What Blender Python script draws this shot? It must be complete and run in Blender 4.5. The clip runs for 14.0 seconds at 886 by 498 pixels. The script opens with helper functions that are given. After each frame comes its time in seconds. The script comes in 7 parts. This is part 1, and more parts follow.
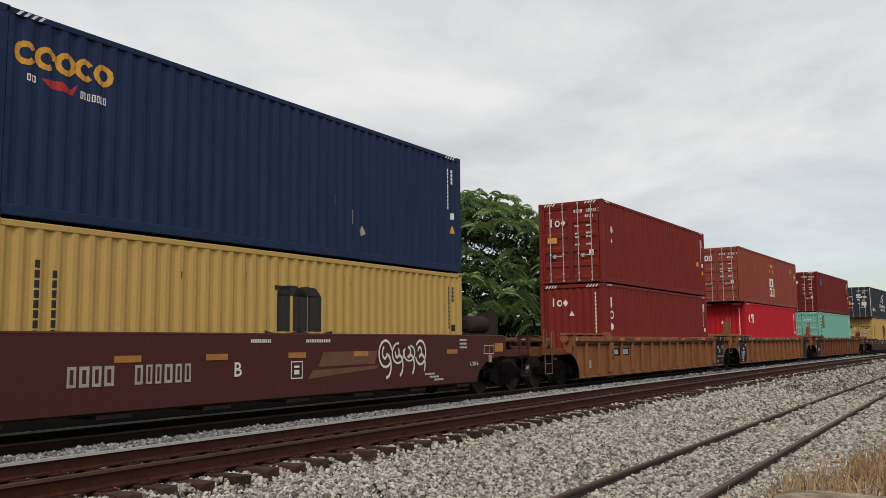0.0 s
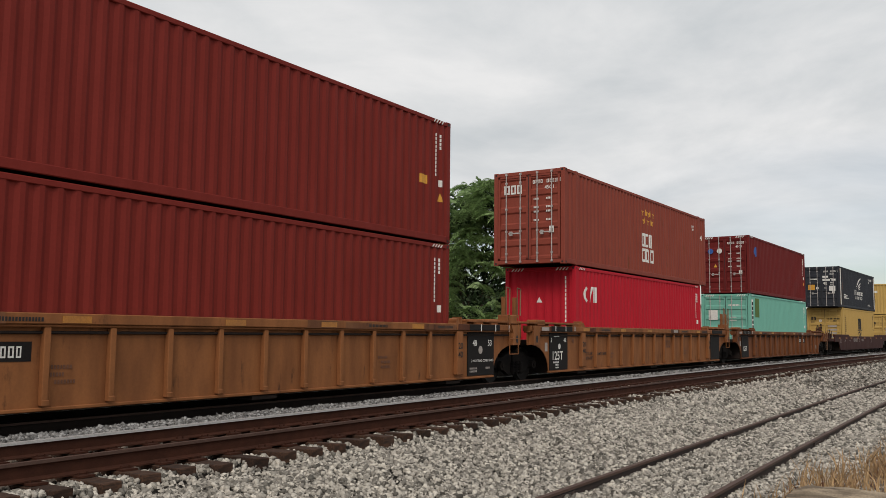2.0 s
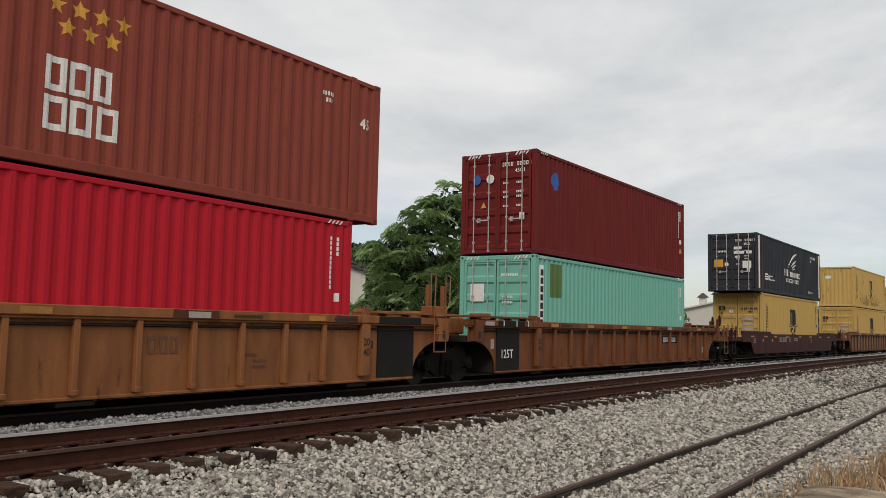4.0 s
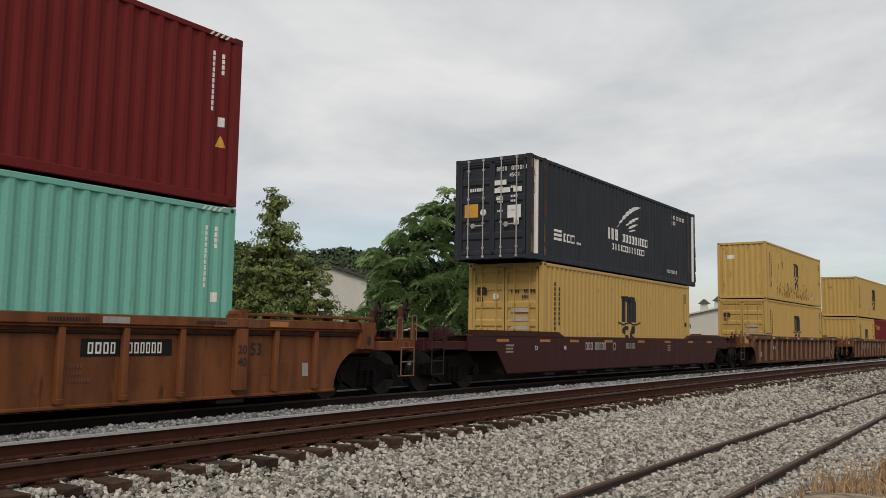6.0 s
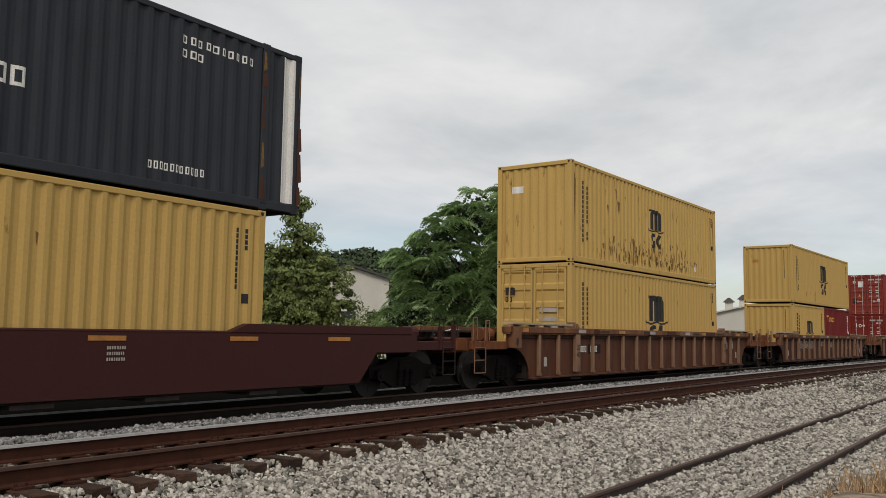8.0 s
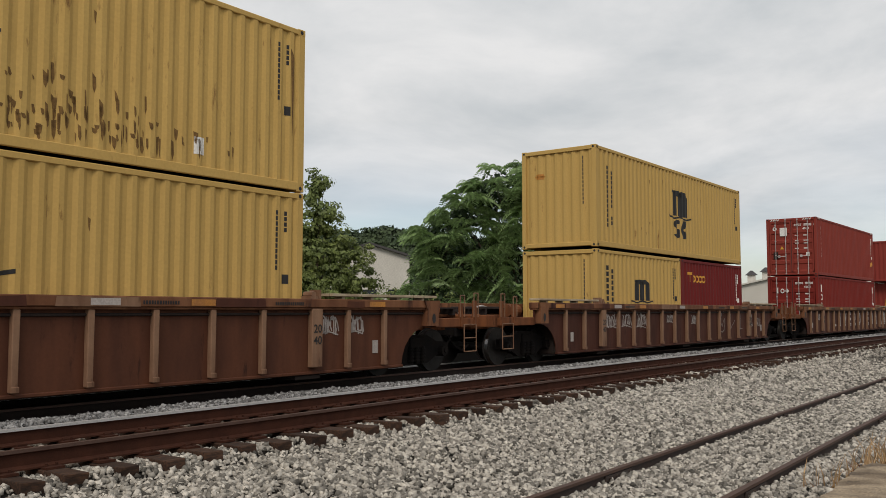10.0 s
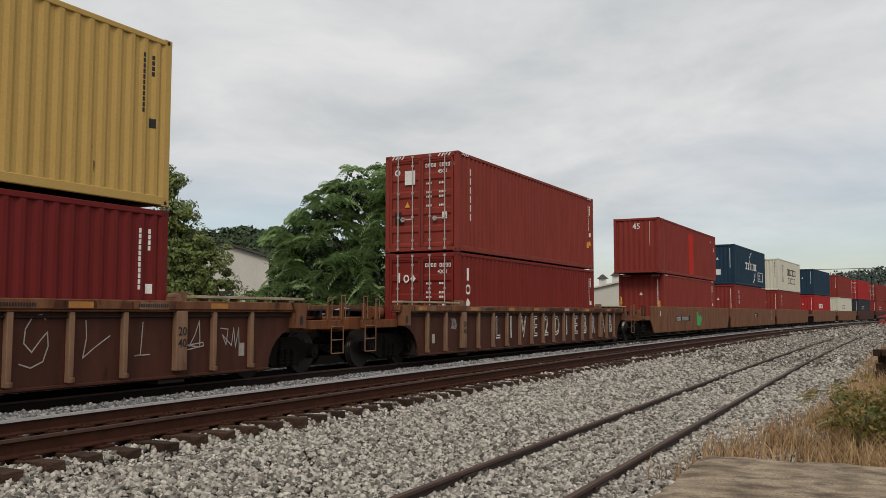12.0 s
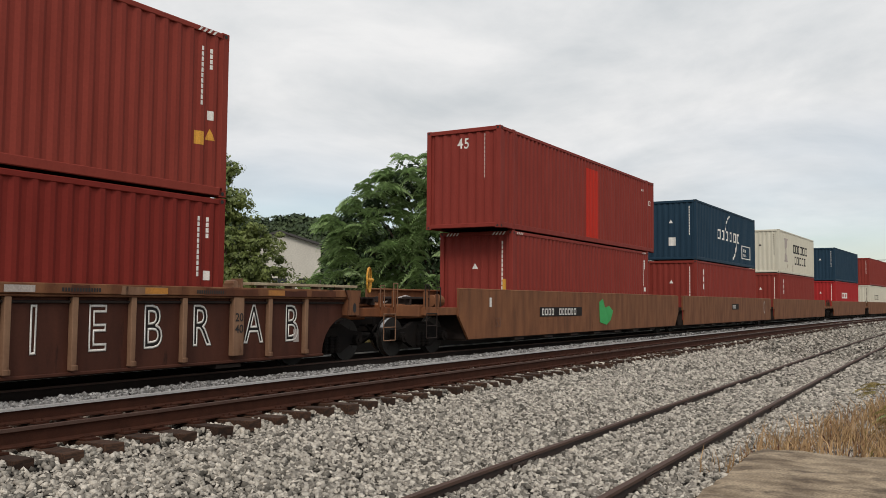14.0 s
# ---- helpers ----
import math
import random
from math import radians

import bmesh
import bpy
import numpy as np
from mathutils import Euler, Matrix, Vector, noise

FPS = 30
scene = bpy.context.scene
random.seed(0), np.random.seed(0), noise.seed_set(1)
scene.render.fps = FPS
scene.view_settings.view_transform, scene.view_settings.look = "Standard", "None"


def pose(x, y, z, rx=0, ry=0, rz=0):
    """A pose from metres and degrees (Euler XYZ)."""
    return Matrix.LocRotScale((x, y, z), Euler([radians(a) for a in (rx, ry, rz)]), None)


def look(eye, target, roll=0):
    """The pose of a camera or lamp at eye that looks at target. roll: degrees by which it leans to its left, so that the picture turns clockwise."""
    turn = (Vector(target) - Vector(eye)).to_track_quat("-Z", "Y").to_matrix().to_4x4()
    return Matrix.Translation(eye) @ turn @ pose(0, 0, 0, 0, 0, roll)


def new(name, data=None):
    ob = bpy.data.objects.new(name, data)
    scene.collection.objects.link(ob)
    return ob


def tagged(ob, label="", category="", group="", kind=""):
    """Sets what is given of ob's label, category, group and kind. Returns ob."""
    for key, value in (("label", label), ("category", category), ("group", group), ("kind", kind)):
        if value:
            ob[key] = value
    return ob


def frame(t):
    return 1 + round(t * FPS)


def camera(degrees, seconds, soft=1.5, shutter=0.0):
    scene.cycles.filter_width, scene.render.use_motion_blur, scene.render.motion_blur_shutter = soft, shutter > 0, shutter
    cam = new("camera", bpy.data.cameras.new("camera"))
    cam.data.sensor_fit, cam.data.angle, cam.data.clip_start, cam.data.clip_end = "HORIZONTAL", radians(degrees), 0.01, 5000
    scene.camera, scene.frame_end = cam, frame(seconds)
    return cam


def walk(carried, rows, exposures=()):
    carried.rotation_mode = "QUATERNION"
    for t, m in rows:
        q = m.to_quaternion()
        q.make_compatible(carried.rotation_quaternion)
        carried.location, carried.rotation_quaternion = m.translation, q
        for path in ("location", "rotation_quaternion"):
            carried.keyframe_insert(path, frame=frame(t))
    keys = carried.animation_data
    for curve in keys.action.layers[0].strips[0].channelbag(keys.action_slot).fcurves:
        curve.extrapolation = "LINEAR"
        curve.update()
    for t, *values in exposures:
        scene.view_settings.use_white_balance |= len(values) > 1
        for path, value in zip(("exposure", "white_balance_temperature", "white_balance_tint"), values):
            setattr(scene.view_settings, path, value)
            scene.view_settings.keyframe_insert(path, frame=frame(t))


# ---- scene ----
cam = camera(54.04, 14.0, 0.4)
EYE = (0.0, 0.0, 1.381)
# seconds, tilt, lean, heading of a hand-held camera that stands in one place
VIEW = [
    (0.0, 96.51, 0.96, -58.95),
    (0.5, 96.17, 0.79, -59.39),
    (1.0, 96.02, 0.68, -58.57),
    (1.5, 95.92, 0.23, -58.02),
    (2.0, 95.72, -0.21, -57.75),
    (2.5, 95.46, -0.52, -57.62),
    (3.0, 95.29, -0.63, -57.45),
    (3.5, 95.31, -0.76, -57.26),
    (6.0, 95.86, -0.66, -57.10),
    (6.5, 95.94, -0.68, -57.16),
    (7.0, 95.98, -0.62, -57.29),
    (7.2, 95.98, -0.61, -57.31),
    (9.3, 94.99, 0.18, -51.01),
    (9.5, 94.84, 0.23, -50.79),
    (9.7, 94.69, 0.27, -50.98),
    (10.0, 94.33, 0.32, -54.22),
    (10.2, 94.14, 0.12, -57.50),
    (10.5, 94.10, -0.23, -61.62),
    (11.0, 94.39, -0.58, -63.36),
    (11.5, 94.66, -0.04, -63.32),
    (12.0, 94.42, 0.36, -63.36),
    (12.5, 94.26, 0.34, -63.58),
    (13.0, 94.09, 0.19, -63.35),
    (13.5, 93.95, 0.08, -62.67),
    (14.0, 93.66, -0.12, -60.06),
]
walk(cam, [(t, pose(*EYE, rx, ry, rz)) for t, rx, ry, rz in VIEW],
     exposures=[(t, e, 6750, 11.5) for t, e in ((0.0, 0.12), (0.5, 0.14), (1.0, 0.1), (3.0, 0.1), (7.0, 0.0), (9.5, 0.1), (10.0, 0.05), (10.5, -0.06), (11.0, 0.0), (12.5, -0.02), (13.5, 0.08), (14.0, 0.18))])

# ---- light: overcast late-summer sky with a soft sun behind cloud ----
world = bpy.data.worlds.new("overcast_sky")
scene.world = world
world.use_nodes = True
wn, wl = world.node_tree.nodes, world.node_tree.links
wn.clear()


def wnode(kind, **values):
    n = wn.new(kind)
    for k, v in values.items():
        n.inputs[k].default_value = v
    return n


w_out = wn.new("ShaderNodeOutputWorld")
w_bg = wnode("ShaderNodeBackground", Strength=1.0)
w_sky = wn.new("ShaderNodeTexSky")
w_sky.sky_type, w_sky.sun_disc = "NISHITA", False
w_sky.sun_elevation, w_sky.sun_rotation = radians(43), radians(243)
w_tc = wn.new("ShaderNodeTexCoord")
w_sep = wn.new("ShaderNodeSeparateXYZ")
wl.new(w_tc.outputs["Generated"], w_sep.inputs[0])
w_add = wn.new("ShaderNodeMath")
w_add.operation = "ADD"
w_add.inputs[1].default_value = 0.16
w_max = wn.new("ShaderNodeMath")
w_max.operation = "MAXIMUM"
w_max.inputs[1].default_value = 0.0
wl.new(w_sep.outputs["Z"], w_max.inputs[0])
wl.new(w_max.outputs[0], w_add.inputs[0])
w_comb = wn.new("ShaderNodeCombineXYZ")
for axis in ("X", "Y"):
    d = wn.new("ShaderNodeMath")
    d.operation = "DIVIDE"
    wl.new(w_sep.outputs[axis], d.inputs[0])
    wl.new(w_add.outputs[0], d.inputs[1])
    wl.new(d.outputs[0], w_comb.inputs[axis])
w_noise = wnode("ShaderNodeTexNoise", Scale=1.3, Detail=9.0, Roughness=0.58, Distortion=0.3)
wl.new(w_comb.outputs[0], w_noise.inputs["Vector"])
w_ramp = wn.new("ShaderNodeValToRGB")
w_ramp.color_ramp.elements[0].position, w_ramp.color_ramp.elements[0].color = 0.34, (0.525, 0.57, 0.605, 1)
w_ramp.color_ramp.elements[1].position, w_ramp.color_ramp.elements[1].color = 0.64, (0.742, 0.765, 0.785, 1)
wl.new(w_noise.outputs["Fac"], w_ramp.inputs[0])
# thin gaps of blue near the skyline
w_noise2 = wnode("ShaderNodeTexNoise", Scale=0.30, Detail=4.0, Roughness=0.5)
wl.new(w_comb.outputs[0], w_noise2.inputs["Vector"])
w_gap = wn.new("ShaderNodeMapRange")
w_gap.inputs[1].default_value, w_gap.inputs[2].default_value = 0.40, 0.56
w_gap.inputs[3].default_value, w_gap.inputs[4].default_value = 0.0, 0.75
wl.new(w_noise2.outputs["Fac"], w_gap.inputs[0])
w_low = wn.new("ShaderNodeMapRange")
w_low.inputs[1].default_value, w_low.inputs[2].default_value = 0.10, 0.22
w_low.inputs[3].default_value, w_low.inputs[4].default_value = 1.0, 0.0
wl.new(w_sep.outputs["Z"], w_low.inputs[0])
w_mul = wn.new("ShaderNodeMath")
w_mul.operation = "MULTIPLY"
wl.new(w_gap.outputs[0], w_mul.inputs[0])
wl.new(w_low.outputs[0], w_mul.inputs[1])
w_skys = wn.new("ShaderNodeVectorMath")
w_skys.operation = "SCALE"
w_skys.inputs[3].default_value = 0.10
wl.new(w_sky.outputs[0], w_skys.inputs[0])
w_mix = wn.new("ShaderNodeMix")
w_mix.data_type = "RGBA"
wl.new(w_mul.outputs[0], w_mix.inputs[0])
wl.new(w_ramp.outputs[0], w_mix.inputs[6])
wl.new(w_skys.outputs[0], w_mix.inputs[7])
wl.new(w_mix.outputs[2], w_bg.inputs["Color"])
wl.new(w_bg.outputs[0], w_out.inputs[0])

sun = new("sun", bpy.data.lights.new("sun", "SUN"))
sun.data.energy, sun.data.angle, sun.data.color = 1.5, radians(22), (1.0, 0.95, 0.88)
sun.matrix_world = look((-34, -17, 36), (0, 0, 0))

# ---- plan ----
RAIL = 0.18            # rail top of the two main tracks
TRAIN_Y, NEAR_Y = 12.155, 8.62
SPEED, GAIN = 11.564, 0.0045
CANT = 0.47            # degrees by which the train's track leans to the inside of its curve


def bend(x):
    """How far the main line has curved towards the viewer's side at x."""
    return -0.000362 * (x + 4.85) ** 2


def siding_y(x):
    return 3.5 - 0.00027 * x * x


def smooth(a, b, x):
    u = min(1.0, max(0.0, (x - a) / (b - a)))
    return u * u * (3 - 2 * u)


def bed(y):
    """Height of the ballast across the line, y measured from the curve's base."""
    z = -0.455 + 0.275 * smooth(4.7, 7.0, y) + 0.104 * smooth(7.15, 7.5, y)
    z += 0.149 * smooth(9.75, 10.3, y) - 0.17 * smooth(10.7, 11.2, y)
    z -= 0.60 * smooth(19.5, 21.2, y)
    return z


# ---- materials ----
MATS = {}


def material(name, base, rough=0.6, metal=0.0, second=None, scale=3.0, amount=0.35, fine=40.0, bump=0.15, bump_scale=60.0,
             rust=0.0, rust_scale=2.5, streak=(1, 1, 1), rust_col=(0.12, 0.045, 0.018), island=0.0, objrand=0.0, spec=0.35, trans=0.0, grain=0.14):
    """Painted, mineral or leafy surface: two scales of colour change, rust or dirt patches, fine relief."""
    if name in MATS:
        return MATS[name]
    m = bpy.data.materials.new(name)
    m.use_nodes = True
    nt = m.node_tree
    N, Lk = nt.nodes, nt.links
    b = N["Principled BSDF"]
    tc = N.new("ShaderNodeTexCoord")
    mp = N.new("ShaderNodeMapping")
    mp.inputs["Scale"].default_value = streak
    Lk.new(tc.outputs["Object"], mp.inputs[0])
    n1 = N.new("ShaderNodeTexNoise")
    n1.inputs["Scale"].default_value, n1.inputs["Detail"].default_value = scale, 6
    Lk.new(mp.outputs[0], n1.inputs["Vector"])
    n2 = N.new("ShaderNodeTexNoise")
    n2.inputs["Scale"].default_value, n2.inputs["Detail"].default_value = fine, 3
    Lk.new(tc.outputs["Object"], n2.inputs["Vector"])
    r1 = N.new("ShaderNodeMapRange")
    r1.inputs[1].default_value, r1.inputs[2].default_value = 0.35, 0.68
    Lk.new(n1.outputs["Fac"], r1.inputs[0])
    mulf = N.new("ShaderNodeMath")
    mulf.operation = "MULTIPLY"
    mulf.inputs[1].default_value = amount
    Lk.new(r1.outputs[0], mulf.inputs[0])
    mix = N.new("ShaderNodeMix")
    mix.data_type = "RGBA"
    mix.inputs[6].default_value = (*base, 1)
    mix.inputs[7].default_value = (*(second or [c * 0.6 for c in base]), 1)
    Lk.new(mulf.outputs[0], mix.inputs[0])
    hsv = N.new("ShaderNodeHueSaturation")
    Lk.new(mix.outputs[2], hsv.inputs["Color"])
    val = N.new("ShaderNodeMapRange")
    val.inputs[1].default_value, val.inputs[2].default_value = 0.3, 0.7
    val.inputs[3].default_value, val.inputs[4].default_value = 1 - grain, 1 + grain
    Lk.new(n2.outputs["Fac"], val.inputs[0])
    last = val.outputs[0]
    for amt, node, out in ((island, "ShaderNodeNewGeometry", "Random Per Island"), (objrand, "ShaderNodeObjectInfo", "Random")):
        if amt:
            src = N.new(node)
            rr = N.new("ShaderNodeMapRange")
            rr.inputs[3].default_value, rr.inputs[4].default_value = 1 - amt, 1 + amt
            Lk.new(src.outputs[out], rr.inputs[0])
            mm = N.new("ShaderNodeMath")
            mm.operation = "MULTIPLY"
            Lk.new(last, mm.inputs[0])
            Lk.new(rr.outputs[0], mm.inputs[1])
            last = mm.outputs[0]
    Lk.new(last, hsv.inputs["Value"])
    col = hsv.outputs[0]
    if rust:
        n3 = N.new("ShaderNodeTexNoise")
        n3.inputs["Scale"].default_value, n3.inputs["Detail"].default_value, n3.inputs["Roughness"].default_value = rust_scale, 9, 0.68
        Lk.new(mp.outputs[0], n3.inputs["Vector"])
        r3 = N.new("ShaderNodeMapRange")
        r3.inputs[1].default_value, r3.inputs[2].default_value = 0.66 - 0.2 * rust, 0.74 - 0.12 * rust
        r3.inputs[4].default_value = 0.85
        Lk.new(n3.outputs["Fac"], r3.inputs[0])
        mx = N.new("ShaderNodeMix")
        mx.data_type = "RGBA"
        mx.inputs[7].default_value = (*rust_col, 1)
        Lk.new(r3.outputs[0], mx.inputs[0])
        Lk.new(col, mx.inputs[6])
        col = mx.outputs[2]
    Lk.new(col, b.inputs["Base Color"])
    rg = N.new("ShaderNodeMapRange")
    rg.inputs[3].default_value, rg.inputs[4].default_value = max(0.05, rough - 0.1), min(1, rough + 0.15)
    Lk.new(n1.outputs["Fac"], rg.inputs[0])
    Lk.new(rg.outputs[0], b.inputs["Roughness"])
    b.inputs["Metallic"].default_value = metal
    b.inputs["Specular IOR Level"].default_value = spec
    if bump:
        n4 = N.new("ShaderNodeTexNoise")
        n4.inputs["Scale"].default_value, n4.inputs["Detail"].default_value = bump_scale, 5
        Lk.new(tc.outputs["Object"], n4.inputs["Vector"])
        bp = N.new("ShaderNodeBump")
        bp.inputs["Strength"].default_value, bp.inputs["Distance"].default_value = bump, 0.01
        Lk.new(n4.outputs["Fac"], bp.inputs["Height"])
        Lk.new(bp.outputs[0], b.inputs["Normal"])
    if trans:
        tr = N.new("ShaderNodeBsdfTranslucent")
        Lk.new(col, tr.inputs["Color"])
        ms = N.new("ShaderNodeMixShader")
        ms.inputs[0].default_value = trans
        Lk.new(b.outputs[0], ms.inputs[1])
        Lk.new(tr.outputs[0], ms.inputs[2])
        Lk.new(ms.outputs[0], N["Material Output"].inputs[0])
    MATS[name] = m
    return m


def steel_paint(name, base, rust=0.25, amount=0.4, second=None, rough=0.62, grime=(0.12, 0.045, 0.018)):
    """Container and car paint, faded and streaked from top to bottom."""
    return material(name, base, rough, 0.0, second, 1.6, amount, 25, 0.08, 30, rust, 2.2, (2.2, 2.2, 0.5), grime, spec=0.12, grain=0.05)


M_TEX = steel_paint("maroon_red_paint", (0.186, 0.023, 0.017), 0.0, 0.3)
M_TEX2 = steel_paint("brown_red_paint", (0.235, 0.041, 0.029), 0.0, 0.3)
M_ZIM = steel_paint("faded_brick_red_paint", (0.255, 0.058, 0.038), 0.22, 0.45, (0.195, 0.042, 0.033))
M_CAI = steel_paint("bright_crimson_paint", (0.45, 0.015, 0.028), 0.0, 0.25, (0.38, 0.013, 0.024))
M_MAR = steel_paint("dark_maroon_paint", (0.150, 0.018, 0.017), 0.0, 0.3)
M_TEAL = steel_paint("pale_teal_paint", (0.170, 0.425, 0.340), 0.12, 0.25, (0.15, 0.40, 0.33))
M_NYK = steel_paint("charcoal_paint", (0.036, 0.039, 0.047), 0.0, 0.35)
M_MSC = steel_paint("mustard_yellow_paint", (0.484, 0.314, 0.102), 0.10, 0.35, (0.44, 0.28, 0.085))
M_MSCR = steel_paint("rusty_mustard_paint", (0.52, 0.34, 0.11), 0.30, 0.35, (0.42, 0.26, 0.08))
M_SEA = steel_paint("navy_blue_paint", (0.013, 0.024, 0.064), 0.0, 0.4, (0.025, 0.045, 0.10))
M_BLUE = steel_paint("slate_blue_paint", (0.018, 0.044, 0.072), 0.0, 0.3)
M_RED = steel_paint("container_red_paint", (0.230, 0.037, 0.028), 0.0, 0.3)
M_RED2 = steel_paint("fresh_red_paint", (0.36, 0.026, 0.026), 0.0, 0.3)
M_PATCH = steel_paint("repainted_red_patch", (0.46, 0.03, 0.018), 0.0, 0.2)
M_WHITE = steel_paint("cream_white_paint", (0.60, 0.57, 0.47), 0.2, 0.3, (0.5, 0.46, 0.36))
M_CARO = steel_paint("faded_orange_brown_paint", (0.275, 0.108, 0.041), 0.30, 0.75, (0.155, 0.060, 0.026), grime=(0.060, 0.027, 0.016))
M_CARU = steel_paint("rusty_orange_brown_paint", (0.195, 0.070, 0.028), 0.42, 0.85, (0.095, 0.035, 0.017), grime=(0.040, 0.018, 0.012))
M_PLAT = steel_paint("rusted_orange_platform_paint", (0.185, 0.066, 0.026), 0.5, 0.85, (0.085, 0.032, 0.017), grime=(0.035, 0.016, 0.011))
ORANGE = (M_CARO, M_CARU, M_PLAT)
M_CARB = steel_paint("weathered_brown_paint", (0.078, 0.028, 0.018), 0.36, 0.8, (0.045, 0.018, 0.013), grime=(0.022, 0.011, 0.009))
M_CARC = steel_paint("worn_red_brown_paint", (0.105, 0.039, 0.021), 0.36, 0.8, (0.062, 0.025, 0.016), grime=(0.025, 0.012, 0.010))
M_CARS = steel_paint("brown_orange_paint", (0.215, 0.090, 0.042), 0.30, 0.8, (0.115, 0.050, 0.029))
M_CARD = steel_paint("dark_brown_paint", (0.050, 0.016, 0.014), 0.06, 0.4, (0.045, 0.018, 0.017))
M_BNSF = steel_paint("oxide_brown_paint", (0.075, 0.023, 0.019), 0.06, 0.35, (0.07, 0.026, 0.023))
M_RIBC = steel_paint("pale_worn_brown_paint", (0.25, 0.145, 0.09), 0.45, 0.85, (0.11, 0.052, 0.032), grime=(0.04, 0.02, 0.014))
M_CHORD = steel_paint("rusty_orange_chord_paint", (0.115, 0.046, 0.024), 0.45, 0.85, (0.22, 0.10, 0.05), grime=(0.035, 0.016, 0.012))
M_PLANK = steel_paint("pale_worn_walkway_paint", (0.40, 0.33, 0.23), 0.35, 0.7, (0.24, 0.17, 0.11), grime=(0.07, 0.04, 0.025))
M_BLACKP = material("black_panel_paint", (0.012, 0.011, 0.011), 0.7, amount=0.4, second=(0.03, 0.022, 0.018), spec=0.15)
M_FRAME = material("dark_frame_steel", (0.022, 0.017, 0.016), 0.8, spec=0.15, amount=0.4, second=(0.06, 0.04, 0.03))
# truck steel taken near black to carry the darkness under the cars
M_TRUCK = material("shade_black_truck_steel", (0.008, 0.007, 0.007), 0.9, amount=0.5, second=(0.020, 0.015, 0.012), spec=0.08)
M_WHEEL = material("wheel_steel", (0.018, 0.015, 0.013), 0.75, 0.0, amount=0.4)
M_TREAD = material("polished_tread", (0.45, 0.44, 0.43), 0.3, 1.0, bump=0)
M_GALV = material("grey_bar_steel", (0.46, 0.42, 0.40), 0.6, 0.2, amount=0.4)
M_LW = material("white_lettering", (0.72, 0.70, 0.66), 0.6, amount=0.25, second=(0.5, 0.46, 0.42), bump=0)
M_LK = material("black_lettering", (0.018, 0.017, 0.017), 0.6, amount=0.2, bump=0)
M_LY = material("golden_yellow_lettering", (0.62, 0.30, 0.04), 0.6, amount=0.2, bump=0)
M_LO = material("amber_reflective_tape", (0.46, 0.19, 0.03), 0.5, amount=0.7, second=(0.26, 0.11, 0.04), bump=0)
M_LR = material("red_lettering", (0.42, 0.02, 0.03), 0.6, amount=0.2, bump=0)
M_OLIVE = steel_paint("olive_green_paint", (0.10, 0.17, 0.06), 0.0, 0.3)
M_LG = material("faded_grey_lettering", (0.40, 0.35, 0.32), 0.7, amount=0.5, bump=0)
M_LB = material("faint_brown_lettering", (0.16, 0.07, 0.04), 0.7, amount=0.5, bump=0)
M_RUST = material("flaking_rust", (0.205, 0.112, 0.034), 0.9, 0.0, (0.085, 0.045, 0.017), 12, 0.7, 60, 0.4, 60)
M_GREEN = material("green_spray_paint", (0.03, 0.36, 0.09), 0.5, amount=0.3, bump=0)
M_BLUEL = material("blue_lettering", (0.03, 0.10, 0.34), 0.6, amount=0.2, bump=0)
M_RAIL = material("rusty_rail_steel", (0.054, 0.0195, 0.0115), 0.85, 0.0, (0.029, 0.012, 0.008), 6, 0.6, 80, 0.2, 90, spec=0.12)
M_HEAD = material("worn_rail_head", (0.48, 0.47, 0.46), 0.5, 0.25, (0.36, 0.34, 0.33), 5, 0.4, 60, 0)
M_RAIL2 = material("dark_old_rail_steel", (0.040, 0.030, 0.027), 0.8, 0.1, (0.07, 0.045, 0.035), 6, 0.5, 80, 0.2, 90)
M_HEAD2 = material("dull_and_shaded_rail_head", (0.07, 0.038, 0.028), 0.7, 0.1, (0.12, 0.07, 0.052), 5, 0.4, 60, 0)
# rails of the train's track: undercar shade put into the steel colour
M_SHADERAIL = material("shade_dark_rail_steel", (0.022, 0.017, 0.015), 0.85, 0.0, (0.035, 0.025, 0.021), 6, 0.5, 80, 0.2, 90, spec=0.1)
M_TIE = material("creosoted_timber", (0.021, 0.011, 0.007), 0.95, 0.0, (0.085, 0.040, 0.022), 7, 0.75, 50, 0.5, 40, 0, 2, (1, 6, 6), objrand=0.3)
M_STONE = material("crushed_limestone", (0.375, 0.345, 0.30), 0.92, 0.0, (0.155, 0.14, 0.12), 14, 0.6, 60, 0.35, 60, island=0.78, spec=0.1)
M_STONEG = material("grey_dusty_crushed_stone", (0.28, 0.275, 0.27), 0.92, 0.0, (0.09, 0.085, 0.08), 11, 0.85, 60, 0.4, 70, island=0.62, spec=0.12)
# darker copy of the limestone: brown stain plus painted shade between the rails
M_STONEB = material("stained_and_shaded_crushed_stone", (0.29, 0.25, 0.21), 0.92, 0.0, (0.115, 0.09, 0.07), 11, 0.85, 60, 0.4, 70, island=0.62, spec=0.12)
# bed colour near black, so gaps between the loose stones look shaded
M_BALLAST = material("gap_shade_ballast", (0.024, 0.022, 0.020), 0.95, 0.0, (0.010, 0.009, 0.008), 26, 0.9, 70, 1.0, 22, spec=0.0)
M_UNDERCAR = material("undercar_shade_ballast", (0.008, 0.0075, 0.007), 1.0, 0.0, (0.005, 0.0045, 0.004), 10, 0.6, 60, 1.0, 25, spec=0.0)
M_GROUND = material("dry_meadow_ground", (0.060, 0.056, 0.034), 0.95, 0.0, (0.035, 0.042, 0.02), 0.15, 0.8, 8, 0.6, 6)
